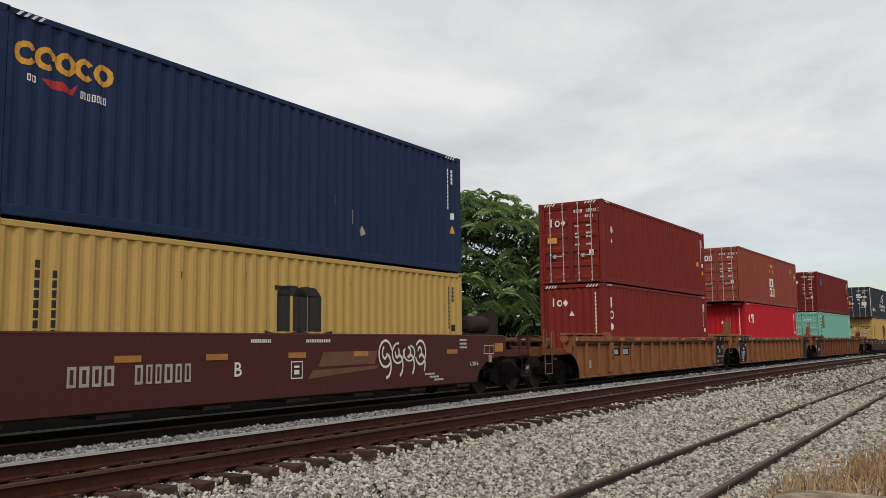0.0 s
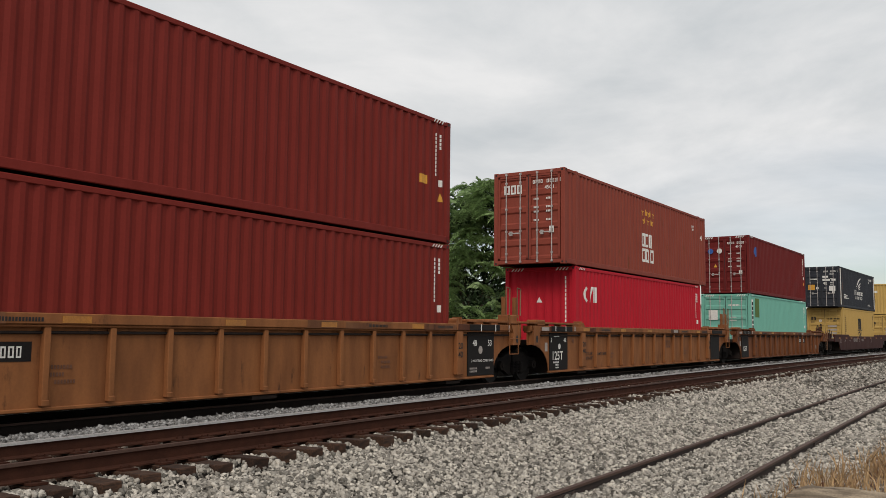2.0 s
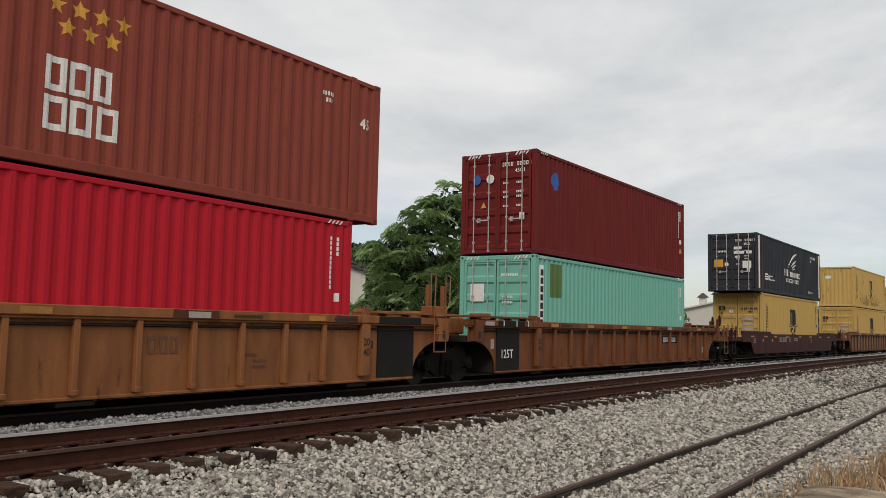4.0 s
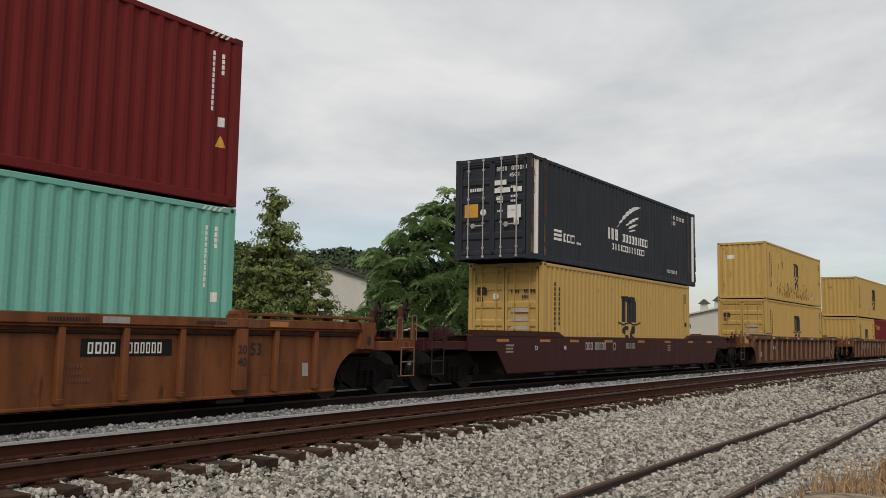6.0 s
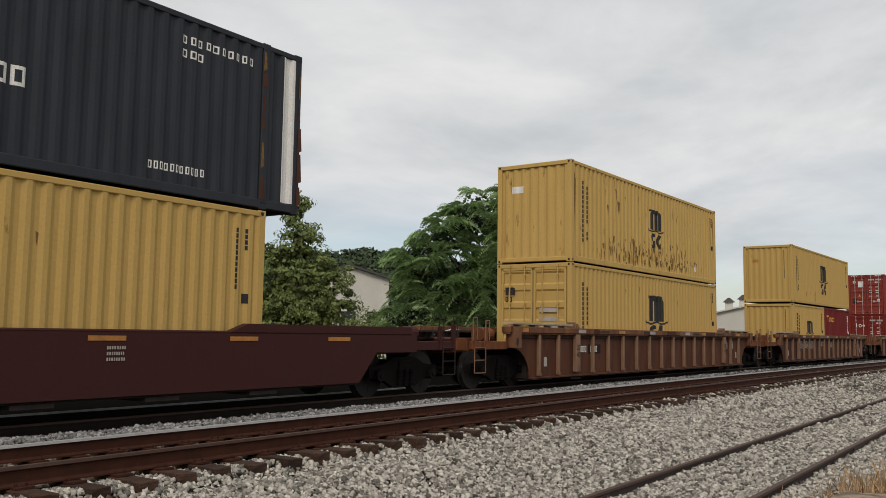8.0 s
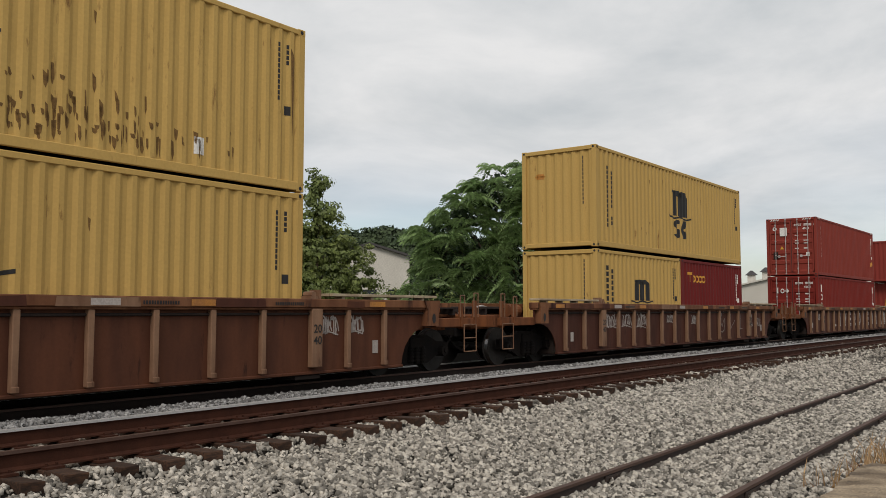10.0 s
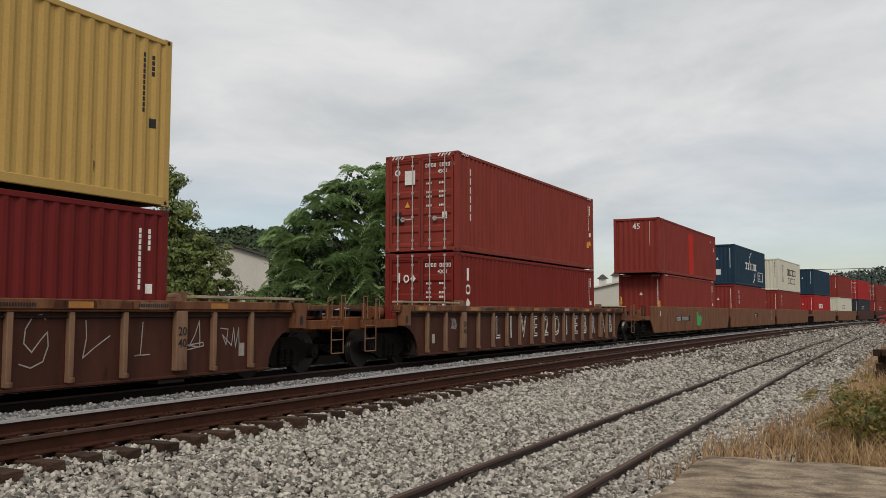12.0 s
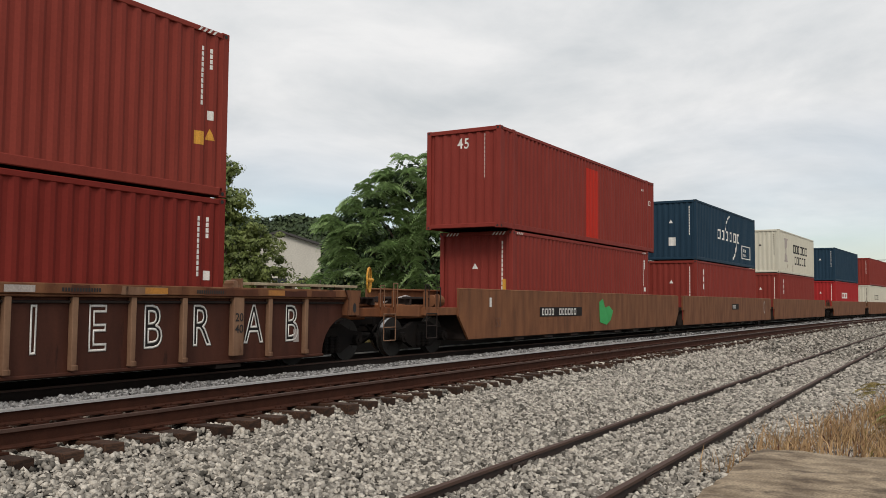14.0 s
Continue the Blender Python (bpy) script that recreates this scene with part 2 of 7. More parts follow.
M_DIRT = material("gritty_verge", (0.17, 0.14, 0.10), 0.95, 0.0, (0.10, 0.08, 0.05), 3, 0.8, 40, 0.8, 25)
M_SLAB = material("weathered_slab", (0.34, 0.265, 0.18), 0.9, 0.0, (0.12, 0.085, 0.055), 3.6, 0.95, 45, 1.0, 30, 0.60, 3.4, (1.25, 0.85, 1), (0.075, 0.053, 0.036), grain=0.3)
M_CRACK = material("dark_crack_line", (0.045, 0.032, 0.022), 0.95, 0.0, (0.09, 0.065, 0.04), 8, 0.7, 60, 0.4, 40)
M_BROWNW = material("red_brown_dead_weed", (0.17, 0.075, 0.045), 0.85, 0.0, (0.09, 0.045, 0.025), 3, 0.7, 20, 0, island=0.35, trans=0.2)
M_GRASS = material("straw_dry_grass", (0.52, 0.355, 0.19), 0.8, 0.0, (0.26, 0.145, 0.07), 2.5, 0.8, 20, 0, island=0.35, trans=0.3)
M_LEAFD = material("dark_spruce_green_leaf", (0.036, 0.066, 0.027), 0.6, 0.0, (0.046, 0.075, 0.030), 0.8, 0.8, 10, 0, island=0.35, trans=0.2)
M_LEAFL = material("light_green_leaf", (0.225, 0.25, 0.07), 0.6, 0.0, (0.09, 0.125, 0.036), 0.8, 0.8, 10, 0, island=0.35, trans=0.3)
M_LEAFP = material("poplar_green_leaf", (0.21, 0.25, 0.075), 0.5, 0.0, (0.11, 0.15, 0.05), 0.8, 0.8, 10, 0, island=0.35, trans=0.3)
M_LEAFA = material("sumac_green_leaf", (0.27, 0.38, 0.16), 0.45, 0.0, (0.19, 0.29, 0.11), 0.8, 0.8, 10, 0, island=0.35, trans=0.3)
M_LEAFW = material("weed_olive_leaf", (0.22, 0.205, 0.055), 0.6, 0.0, (0.24, 0.13, 0.04), 3, 0.8, 10, 0, island=0.35, trans=0.3)
M_LEAFR = material("scarlet_leaf", (0.50, 0.022, 0.025), 0.6, 0.0, (0.32, 0.015, 0.02), 3, 0.6, 10, 0, island=0.3, trans=0.3)
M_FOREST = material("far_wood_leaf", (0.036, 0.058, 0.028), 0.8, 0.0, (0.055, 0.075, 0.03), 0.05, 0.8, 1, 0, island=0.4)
# paler, bluer copy of the forest leaf: distance haze painted into it
M_FOREST2 = material("haze_tinted_far_wood_leaf", (0.062, 0.082, 0.066), 0.9, 0.0, (0.085, 0.105, 0.085), 0.03, 0.8, 1, 0, island=0.3)
M_HEADB = material("brown_rail_head", (0.060, 0.030, 0.022), 0.7, 0.0, (0.10, 0.060, 0.045), 5, 0.5, 60, 0)
M_BARK = material("grey_brown_bark", (0.13, 0.10, 0.075), 0.9, 0.0, (0.07, 0.055, 0.04), 5, 0.7, 30, 0.6, 20, streak=(3, 3, 0.6))
M_SIDING = material("off_white_metal_siding", (0.56, 0.53, 0.47), 0.6, 0.0, (0.45, 0.42, 0.37), 0.6, 0.5, 10, 0.1, 10)
M_ROOF = material("dark_roof_sheet", (0.06, 0.055, 0.055), 0.6, amount=0.4)
M_GLASS = material("dark_window_glass", (0.02, 0.025, 0.03), 0.1, amount=0.1, bump=0, spec=0.6)
M_WIRE = material("black_cable", (0.02, 0.02, 0.02), 0.6, amount=0.1, bump=0)
M_POLE = material("weathered_pole_wood", (0.12, 0.085, 0.06), 0.9, amount=0.5)

# ---- mesh tools ----


def box(bm, x0, x1, y0, y1, z0, z1, m=None):
    r = bmesh.ops.create_cube(bm, size=1.0)
    t = Matrix.Translation(((x0 + x1) / 2, (y0 + y1) / 2, (z0 + z1) / 2)) @ Matrix.Diagonal((x1 - x0, y1 - y0, z1 - z0, 1))
    bmesh.ops.transform(bm, matrix=(m @ t) if m else t, verts=r["verts"])
    return r["verts"]


def rod(bm, a, b, r, seg=8, r2=None):
    a, b = Vector(a), Vector(b)
    d = b - a
    res = bmesh.ops.create_cone(bm, cap_ends=True, segments=seg, radius1=r, radius2=r if r2 is None else r2, depth=d.length)
    m = Matrix.Translation((a + b) / 2) @ d.to_track_quat("Z", "Y").to_matrix().to_4x4()
    bmesh.ops.transform(bm, matrix=m, verts=res["verts"])
    return res["verts"]


def path_rod(bm, pts, r, seg=6):
    for a, b in zip(pts, pts[1:]):
        rod(bm, a, b, r, seg)


def prism(bm, outline, y0, y1):
    """An outline in x and z, given thickness from y0 to y1."""
    a = [bm.verts.new((x, y0, z)) for x, z in outline]
    b = [bm.verts.new((x, y1, z)) for x, z in outline]
    n = len(a)
    bm.faces.new(a)
    bm.faces.new(b[::-1])
    for i in range(n):
        bm.faces.new((a[i], b[i], b[(i + 1) % n], a[(i + 1) % n]))


def mesh_of(name, bm, mat, bevel=0.0):
    if bevel:
        bmesh.ops.bevel(bm, geom=[e for e in bm.edges if e.is_manifold and e.calc_face_angle(0) > 0.6], offset=bevel, segments=1, affect="EDGES")
    bmesh.ops.recalc_face_normals(bm, faces=bm.faces)
    me = bpy.data.meshes.new(name)
    bm.to_mesh(me)
    bm.free()
    me.materials.append(mat)
    return me


CACHE = {}


def part(name, bm, mat, parent, label="", bevel=0.0):
    """Links a bmesh, or a ready mesh, as one mesh object under a thing or a part."""
    me = bm if isinstance(bm, bpy.types.Mesh) else mesh_of(name, bm, mat, bevel)
    ob = new(name, me)
    ob.parent = parent
    if label:
        ob["label"] = label
    return ob


def cached(key, build, mat, bevel=0.0):
    key = (key, mat.name)
    if key not in CACHE:
        bm = bmesh.new()
        build(bm)
        CACHE[key] = mesh_of(str(key[0][0]) if isinstance(key[0], tuple) else str(key[0]), bm, mat, bevel)
    return CACHE[key]


def thing(name, label, category, group="", kind=""):
    return tagged(new(name), label, category, group, kind)


def text_bm(body, size, outline=0.0):
    """Letters of the built-in font as a flat bmesh in x and y, centred; outline gives stroked letters instead."""
    cu = bpy.data.curves.new("letters", "FONT")
    cu.body, cu.size, cu.align_x, cu.align_y = body, size, "CENTER", "CENTER"
    cu.resolution_u = 3
    cu.offset = 0.0 if outline else 0.014 * size
    if outline:
        cu.fill_mode, cu.bevel_depth, cu.bevel_resolution = "NONE", outline, 0
    ob = bpy.data.objects.new("letters", cu)
    scene.collection.objects.link(ob)
    me = ob.evaluated_get(bpy.context.evaluated_depsgraph_get()).to_mesh()
    bm = bmesh.new()
    bm.from_mesh(me)
    bpy.data.objects.remove(ob)
    bpy.data.curves.remove(cu)
    return bm


def poly_bm(polys):
    bm = bmesh.new()
    for p in polys:
        bm.faces.new([bm.verts.new((u, v, 0)) for u, v in p])
    return bm


def rect(u0, v0, u1, v1):
    return [(u0, v0), (u1, v0), (u1, v1), (u0, v1)]


def open_bar(u0, v0, u1, v1):
    """One plain bar, drawn as the outline of a letter-sized box where it is large."""
    h = v1 - v0
    if h < 0.095:
        return [rect(u0, v0, u1, v1)]
    t = min(0.3 * (u1 - u0), 0.19 * h)
    o, i = rect(u0, v0, u1, v1), rect(u0 + t, v0 + t, u1 - t, v1 - t)
    return [[o[k], o[(k + 1) % 4], i[(k + 1) % 4], i[k]] for k in range(4)]


def bars(u, v, n, h, w=0.6, gap=0.28, rng=random.Random(3)):
    """A row of n plain bars as tall as the letters that stand there."""
    out = []
    for _ in range(n):
        ww = h * w * rng.uniform(0.75, 1.1)
        out += open_bar(u, v, u + ww, v + h)
        u += ww + h * gap
    return out


def column(u, v, n, h, w=0.7, gap=0.35):
    """Plain bars one below the other."""
    out = []
    for i in range(n):
        out.append(rect(u - h * w * 0.36, v - i * h * (1 + gap) - h, u + h * w * 0.36, v - i * h * (1 + gap)))
    return out


def ring(u, v, r, t, seg=14, a0=0.0, a1=360.0, sy=1.0):
    out = []
    for i in range(seg):
        a, b = radians(a0 + (a1 - a0) * i / seg), radians(a0 + (a1 - a0) * (i + 1) / seg)
        out.append([(u + r * math.cos(a), v + sy * r * math.sin(a)), (u + r * math.cos(b), v + sy * r * math.sin(b)),
                    (u + (r - t) * math.cos(b), v + sy * (r - t) * math.sin(b)), (u + (r - t) * math.cos(a), v + sy * (r - t) * math.sin(a))])
    return out


def decal(name, polys, mat, parent, surf, label=""):
    """Paint laid on a surface: surf(u) is its depth, its folds are cut in, and to_world maps (u, v, depth)."""
    bm = polys if isinstance(polys, bmesh.types.BMesh) else poly_bm(polys)
    folds, depth, place = surf
    bmesh.ops.remove_doubles(bm, verts=bm.verts[:], dist=2e-4)
    if name in ("emblem", "plain_bars", "faded_number_bars"):
        return emblem_pieces(bm, mat, parent, surf, label, "emblem_shape" if name == "emblem" else "plain_bar")
    rows_of_print = False
    if name == "marking":
        tall = [max(v.co.y for f in isl for v in f.verts) - min(v.co.y for f in isl for v in f.verts) for isl in islands_of(bm)]
        if 1 < len(tall) <= 16 and max(tall) > 0.07:
            return emblem_pieces(bm, mat, parent, surf, label, "plain_bar")
        rows_of_print = len(tall) > 1
    if bm.verts:
        lo, hi = min(v.co.x for v in bm.verts), max(v.co.x for v in bm.verts)
        for f in folds:
            if lo + 1e-4 < f < hi - 1e-4:
                bmesh.ops.bisect_plane(bm, geom=bm.verts[:] + bm.edges[:] + bm.faces[:], plane_co=(f, 0, 0), plane_no=(1, 0, 0), dist=1e-5)
    for v in bm.verts:
        v.co = place(v.co.x, v.co.y, depth(v.co.x) - v.co.z)
    me = bpy.data.meshes.new(name)
    bm.to_mesh(me)
    bm.free()
    me.materials.append(mat)
    ob = part("small_print" if rows_of_print else name, me, mat, parent, label)
    return tagged(ob, kind="stuff") if rows_of_print else ob


def islands_of(bm):
    """The separate shapes of a flat bmesh, each as a list of faces in order."""
    bm.faces.index_update()
    left, out = set(bm.faces), []
    while left:
        todo = [min(left, key=lambda f: f.index)]
        island = set(todo)
        while todo:
            for e in todo.pop().edges:
                for g in e.link_faces:
                    if g not in island:
                        island.add(g)
                        todo.append(g)
        left -= island
        out.append(sorted(island, key=lambda f: f.index))
    return out


def emblem_pieces(bm, mat, parent, surf, label, name):
    """Each separate shape of an emblem becomes a part of its own."""
    made = None
    for island in islands_of(bm):
        one = bmesh.new()
        old = {}
        for f in island:
            for v in f.verts:
                if v not in old:
                    old[v] = one.verts.new(v.co)
            one.faces.new([old[v] for v in f.verts])
        made = decal(name, one, mat, parent, surf, label)
    bm.free()
    return made

# ---- ground and tracks ----


def sheet(name, xs, ys, height, mat, curve, label, category):
    verts = [(x, y + curve(x), height(x, y)) for x in xs for y in ys]
    n = len(ys)
    faces = [(i * n + j, (i + 1) * n + j, (i + 1) * n + j + 1, i * n + j + 1) for i in range(len(xs) - 1) for j in range(n - 1)]
    me = bpy.data.meshes.new(name)
    me.from_pydata(verts, [], faces)
    me.materials.append(mat)
    for p in me.polygons:
        p.use_smooth = True
    return tagged(new(name, me), label, category, kind="structure")


sheet("ground", [-1500, -300, -100, 0, 100, 300, 1000, 4000], [-1500, -300, -60, 0, 60, 300, 1500, 4000], lambda x, y: -0.72, M_GROUND,
      lambda x: 0.0, "dry grassy ground reaching to the wooded hills", "ground")


def bed_height(x, y):
    near = smooth(80, 30, x) if x > 0 else 1.0
    return bed(y) + 0.025 * near * noise.noise((x * 1.3, y * 1.3, 0.0)) + 0.012 * near * noise.noise((x * 5, y * 5, 3.0))


bed_x = [-170 + 6 * i for i in range(28)] + [-2 + 0.35 * i for i in range(110)] + [36.5 + 4 * i for i in range(95)]
bed_y = [1.3, 1.8] + [2.0 + 0.25 * i for i in range(56)] + [16.5, 18.0, 19.0, 19.5, 20.0, 20.6, 21.3]
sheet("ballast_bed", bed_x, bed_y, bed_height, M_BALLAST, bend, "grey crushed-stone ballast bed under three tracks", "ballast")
# near-black sheet over the bed: the shade below the train, painted as colour
sheet("oily_bed", bed_x, [11.32, 11.6, 12.2, 12.8, 13.4, 13.9, 14.4, 15.2, 16.2, 17.4, 18.4, 19.5], lambda x, y: bed_height(x, y) + 0.03, M_UNDERCAR, bend, "oil-darkened ballast under the train", "ballast")
sheet("verge", [-60, -20] + [-6 + 0.8 * i for i in range(60)] + [45, 60, 90, 140, 220], [-30, -12, -6] + [-4 + 0.5 * i for i in range(14)],
      lambda x, y: -0.50 + 0.05 * noise.noise((x * 0.6, y * 0.6, 7.0)) - (0.05 if y > 2.2 else 0), M_DIRT, lambda x: -0.00030 * x * abs(x) if x > 0 else 0.0,
      "gritty earth verge beside the siding", "verge")


def sweep(xs, centre, profile, mat, name, parent, label=""):
    """A closed profile of (y, z) drawn along the track."""
    n = len(profile)
    verts = [(x, centre(x) + y, z) for x in xs for y, z in profile]
    faces = [(i * n + j, (i + 1) * n + j, (i + 1) * n + (j + 1) % n, i * n + (j + 1) % n) for i in range(len(xs) - 1) for j in range(n)]
    me = bpy.data.meshes.new(name)
    me.from_pydata(verts, [], faces)
    me.materials.append(mat)
    return part(name, me, mat, parent, label)


def rail_profile(top, h, k=1.0):
    return [(-0.075 * k, top - h), (0.075 * k, top - h), (0.075 * k, top - h + 0.015), (0.012, top - h + 0.035), (0.012, top - 0.045), (0.036, top - 0.035),
            (0.036, top - 0.008), (0.03, top - 0.002), (-0.03, top - 0.002), (-0.036, top - 0.008), (-0.036, top - 0.035), (-0.012, top - 0.045),
            (-0.012, top - h + 0.035), (-0.075 * k, top - h + 0.015)]


rail_x = [-170 + 10 * i for i in range(17)] + [0 + 2 * i for i in range(50)] + [100 + 8 * i for i in range(38)]


TIE_START, TIE_STEP = 0.6, 0.495


def tie_mesh(length, rng):
    bm = bmesh.new()
    vs = box(bm, -0.112, 0.112, -length / 2, length / 2, -0.17, 0.0)
    bmesh.ops.subdivide_edges(bm, edges=[e for e in bm.edges if abs(e.verts[0].co.y - e.verts[1].co.y) > 1], cuts=3)
    for v in bm.verts:
        v.co += Vector((rng.uniform(-0.012, 0.012), rng.uniform(-0.02, 0.02), rng.uniform(-0.012, 0.006)))
    return mesh_of("tie", bm, M_TIE, 0.008)


def track(name, centre, top, height, gauge, label, head, ties, seed, joint=False):
    steel = M_RAIL2 if joint else M_SHADERAIL if name == "train_track" else M_RAIL
    rng = random.Random(seed)
    t = thing(name, label, "railway track", "railway tracks", "structure")
    for side in (-1, 1):
        r = sweep(rail_x, lambda x: centre(x) + side * (gauge / 2 + 0.036), rail_profile(top, height), steel, "rail", t, "rust-brown steel rail")
        # under the train the near head takes the siding's dull colour as painted shade
        sweep(rail_x, lambda x: centre(x) + side * (gauge / 2 + 0.036), [(-0.038, top - 0.030), (-0.034, top - 0.030), (-0.030, top - 0.003), (0.030, top - 0.002), (0.030, top), (-0.038, top)], M_HEADB if name == "near_main_track" and side < 0 else M_HEAD2 if name == "train_track" and side < 0 else head, "rail_head", r)
        if joint:
            for xj in (9.2, 16.3, 26.0):
                bm = bmesh.new()
                for q in (-1, 1):
                    box(bm, xj - 0.35, xj + 0.35, q * 0.014, q * 0.035, top - height + 0.035, top - 0.045)
                    for k in range(4):
                        rod(bm, (xj - 0.27 + 0.18 * k, q * 0.03, top - height / 2), (xj - 0.27 + 0.18 * k, q * 0.055, top - height / 2), 0.018, 6)
                ob = part("joint_bar", bm, steel, r)
                ob.location = (0, centre(xj) + side * (gauge / 2 + 0.036), 0)
    x0, x1, far, ztop, length = ties
    meshes = [tie_mesh(length, rng) for _ in range(6)]
    plate = bmesh.new()
    box(plate, -0.09, 0.09, -0.18, 0.18, 0.0, 0.022)
    for sx in (-0.05, 0.05):
        for sy in (-0.10, 0.10):
            rod(plate, (sx, sy, 0.015), (sx, sy, 0.05), 0.013, 6)
    plate_me = mesh_of("tie_plate", plate, M_RAIL)
    x = x0
    far_bm = bmesh.new()
    while x < far:
        yaw = math.degrees(math.atan(-2 * 0.000362 * (x + 4.85)))
        dy = rng.uniform(-0.05, 0.05)
        m = pose(x + rng.uniform(-0.03, 0.03), centre(x) + dy, ztop + rng.uniform(-0.012, 0.012), 0, rng.uniform(-1, 1), yaw + rng.uniform(-1.2, 1.2))
        if x < x1:
            ob = part("tie", meshes[rng.randrange(6)], M_TIE, t)
            ob.matrix_basis = m
            if x < 26:
                for side in (-1, 1):
                    p = part("tie_plate", plate_me, M_RAIL, ob)
                    p.location = (0, side * (gauge / 2 + 0.036) - dy, 0)
        else:
            box(far_bm, -0.11, 0.11, -length / 2, length / 2, -0.17, 0, m)
        x += TIE_STEP
    if far_bm.verts:
        tagged(part("far_ties", far_bm, M_TIE, t), kind="stuff")
    else:
        far_bm.free()
    return t


track("near_main_track", lambda x: NEAR_Y + bend(x), RAIL, 0.185, 1.435, "empty main-line track with rusty rails on wooden ties", M_HEAD, (TIE_START, 60, 150, -0.022, 2.62), 5)
track("train_track", lambda x: TRAIN_Y + bend(x), RAIL, 0.175, 1.435, "main-line track under the passing train", M_HEAD, (1.0, 40, 120, -0.02, 2.6), 6)
track("siding_track", siding_y, -0.345, 0.15, 1.435, "low disused siding track half sunk in ballast", M_HEAD2, (4.0, 40, 41, -0.535, 2.5), 7, True)

# crushed stone lying over the bed, as far as single stones can be told apart


def stones(name, count, xr, yr, size, blocky, seed, follow, height, label, keep=None, mat=M_STONE):
    rs = np.random.RandomState(seed)
    x, y = rs.uniform(*xr, count), rs.uniform(*yr, count)
    if keep:
        k = keep(x, y)
        x, y = x[k], y[k]
    n = len(x)
    if blocky:
        bv = np.array([(x0, y0, z0) for z0 in (-0.75, 0.75) for x0, y0 in ((-0.8, -0.8), (0.8, -0.8), (0.8, 0.8), (-0.8, 0.8))])
        bf = np.array([(0, 2, 1), (0, 3, 2), (4, 5, 6), (4, 6, 7), (0, 1, 5), (0, 5, 4), (1, 2, 6), (1, 6, 5), (2, 3, 7), (2, 7, 6), (3, 0, 4), (3, 4, 7)])
    else:
        bv = np.array([(0.8, 0.7, -0.5), (-0.7, 0.8, -0.5), (-0.8, -0.7, -0.4), (0.7, -0.8, -0.5), (0.5, 0.1, 0.7), (-0.4, 0.4, 0.75), (-0.1, -0.6, 0.7)])
        bf = np.array([(0, 1, 5), (0, 5, 4), (1, 2, 5), (2, 6, 5), (2, 3, 6), (3, 4, 6), (3, 0, 4), (4, 5, 6)])
    s = size * rs.uniform(0.6, 1.45, n) ** 1.3
    dims = s[:, None] * rs.uniform(0.75, 1.3, (n, 3)) * np.array([1.2, 0.95, 0.75])
    v = bv[None] * dims[:, None, :] * rs.uniform(0.68, 1.18, (n, len(bv), 3))
    q = rs.normal(size=(n, 4)) * np.array([1.0, 0.8, 0.8, 1.0])
    q /= np.linalg.norm(q, axis=1)[:, None]
    w, a, b, c = q.T
    R = np.stack([1 - 2 * (b * b + c * c), 2 * (a * b - w * c), 2 * (a * c + w * b), 2 * (a * b + w * c), 1 - 2 * (a * a + c * c), 2 * (b * c - w * a),
                  2 * (a * c - w * b), 2 * (b * c + w * a), 1 - 2 * (a * a + b * b)], -1).reshape(n, 3, 3)
    v = np.einsum("nij,nkj->nki", R, v)
    z = np.array([height(p, q2) for p, q2 in zip(x, y)]) + s * rs.uniform(-0.4, 0.45, n)
    v += np.stack([x, y + np.array([follow(p) for p in x]), z], -1)[:, None, :]
    f = (bf[None] + (np.arange(n) * len(bv))[:, None, None]).reshape(-1, 3)
    me = bpy.data.meshes.new(name)
    me.vertices.add(n * len(bv))
    me.vertices.foreach_set("co", v.reshape(-1))
    me.loops.add(f.size)
    me.loops.foreach_set("vertex_index", f.reshape(-1).astype(np.int32))
    me.polygons.add(len(f))
    me.polygons.foreach_set("loop_start", np.arange(0, f.size, 3, dtype=np.int32))
    me.update(calc_edges=True)
    me.validate()
    me.materials.append(mat)
    return tagged(new(name, me), label, "ballast stones", kind="stuff")


def clear_of_rails(x, y):
    ok = np.ones(len(x), bool)
    cb = np.array([bend(p) for p in x])
    for c in (NEAR_Y - 0.754, NEAR_Y + 0.754, TRAIN_Y - 0.754, TRAIN_Y + 0.754):
        ok &= np.abs(y - c) > 0.085
    sy = np.array([siding_y(p) for p in x]) - cb
    for c in (-0.754, 0.754):
        ok &= np.abs(y - sy - c) > 0.055
    # the tops of the near track's ties lie bare
    over_tie = np.abs((x - TIE_START + TIE_STEP / 2) % TIE_STEP - TIE_STEP / 2) < 0.118
    ok &= ~(over_tie & (y > NEAR_Y - 1.30) & (y < NEAR_Y + 1.30) & (x < 60))
    return ok & ~((x < 10.5) & (y + cb < 2.0))


def clear_aside(x, y):
    return clear_of_rails(x, y) & (x < np.maximum(3.2, 0.42 * y))


def clear_ahead(x, y):
    return clear_of_rails(x, y) & (x > 0.42 * y)


LIME = "angular pale grey crushed limestone"
STAIN_SHADE = "brown-stained crushed stone in and beside the main tracks"
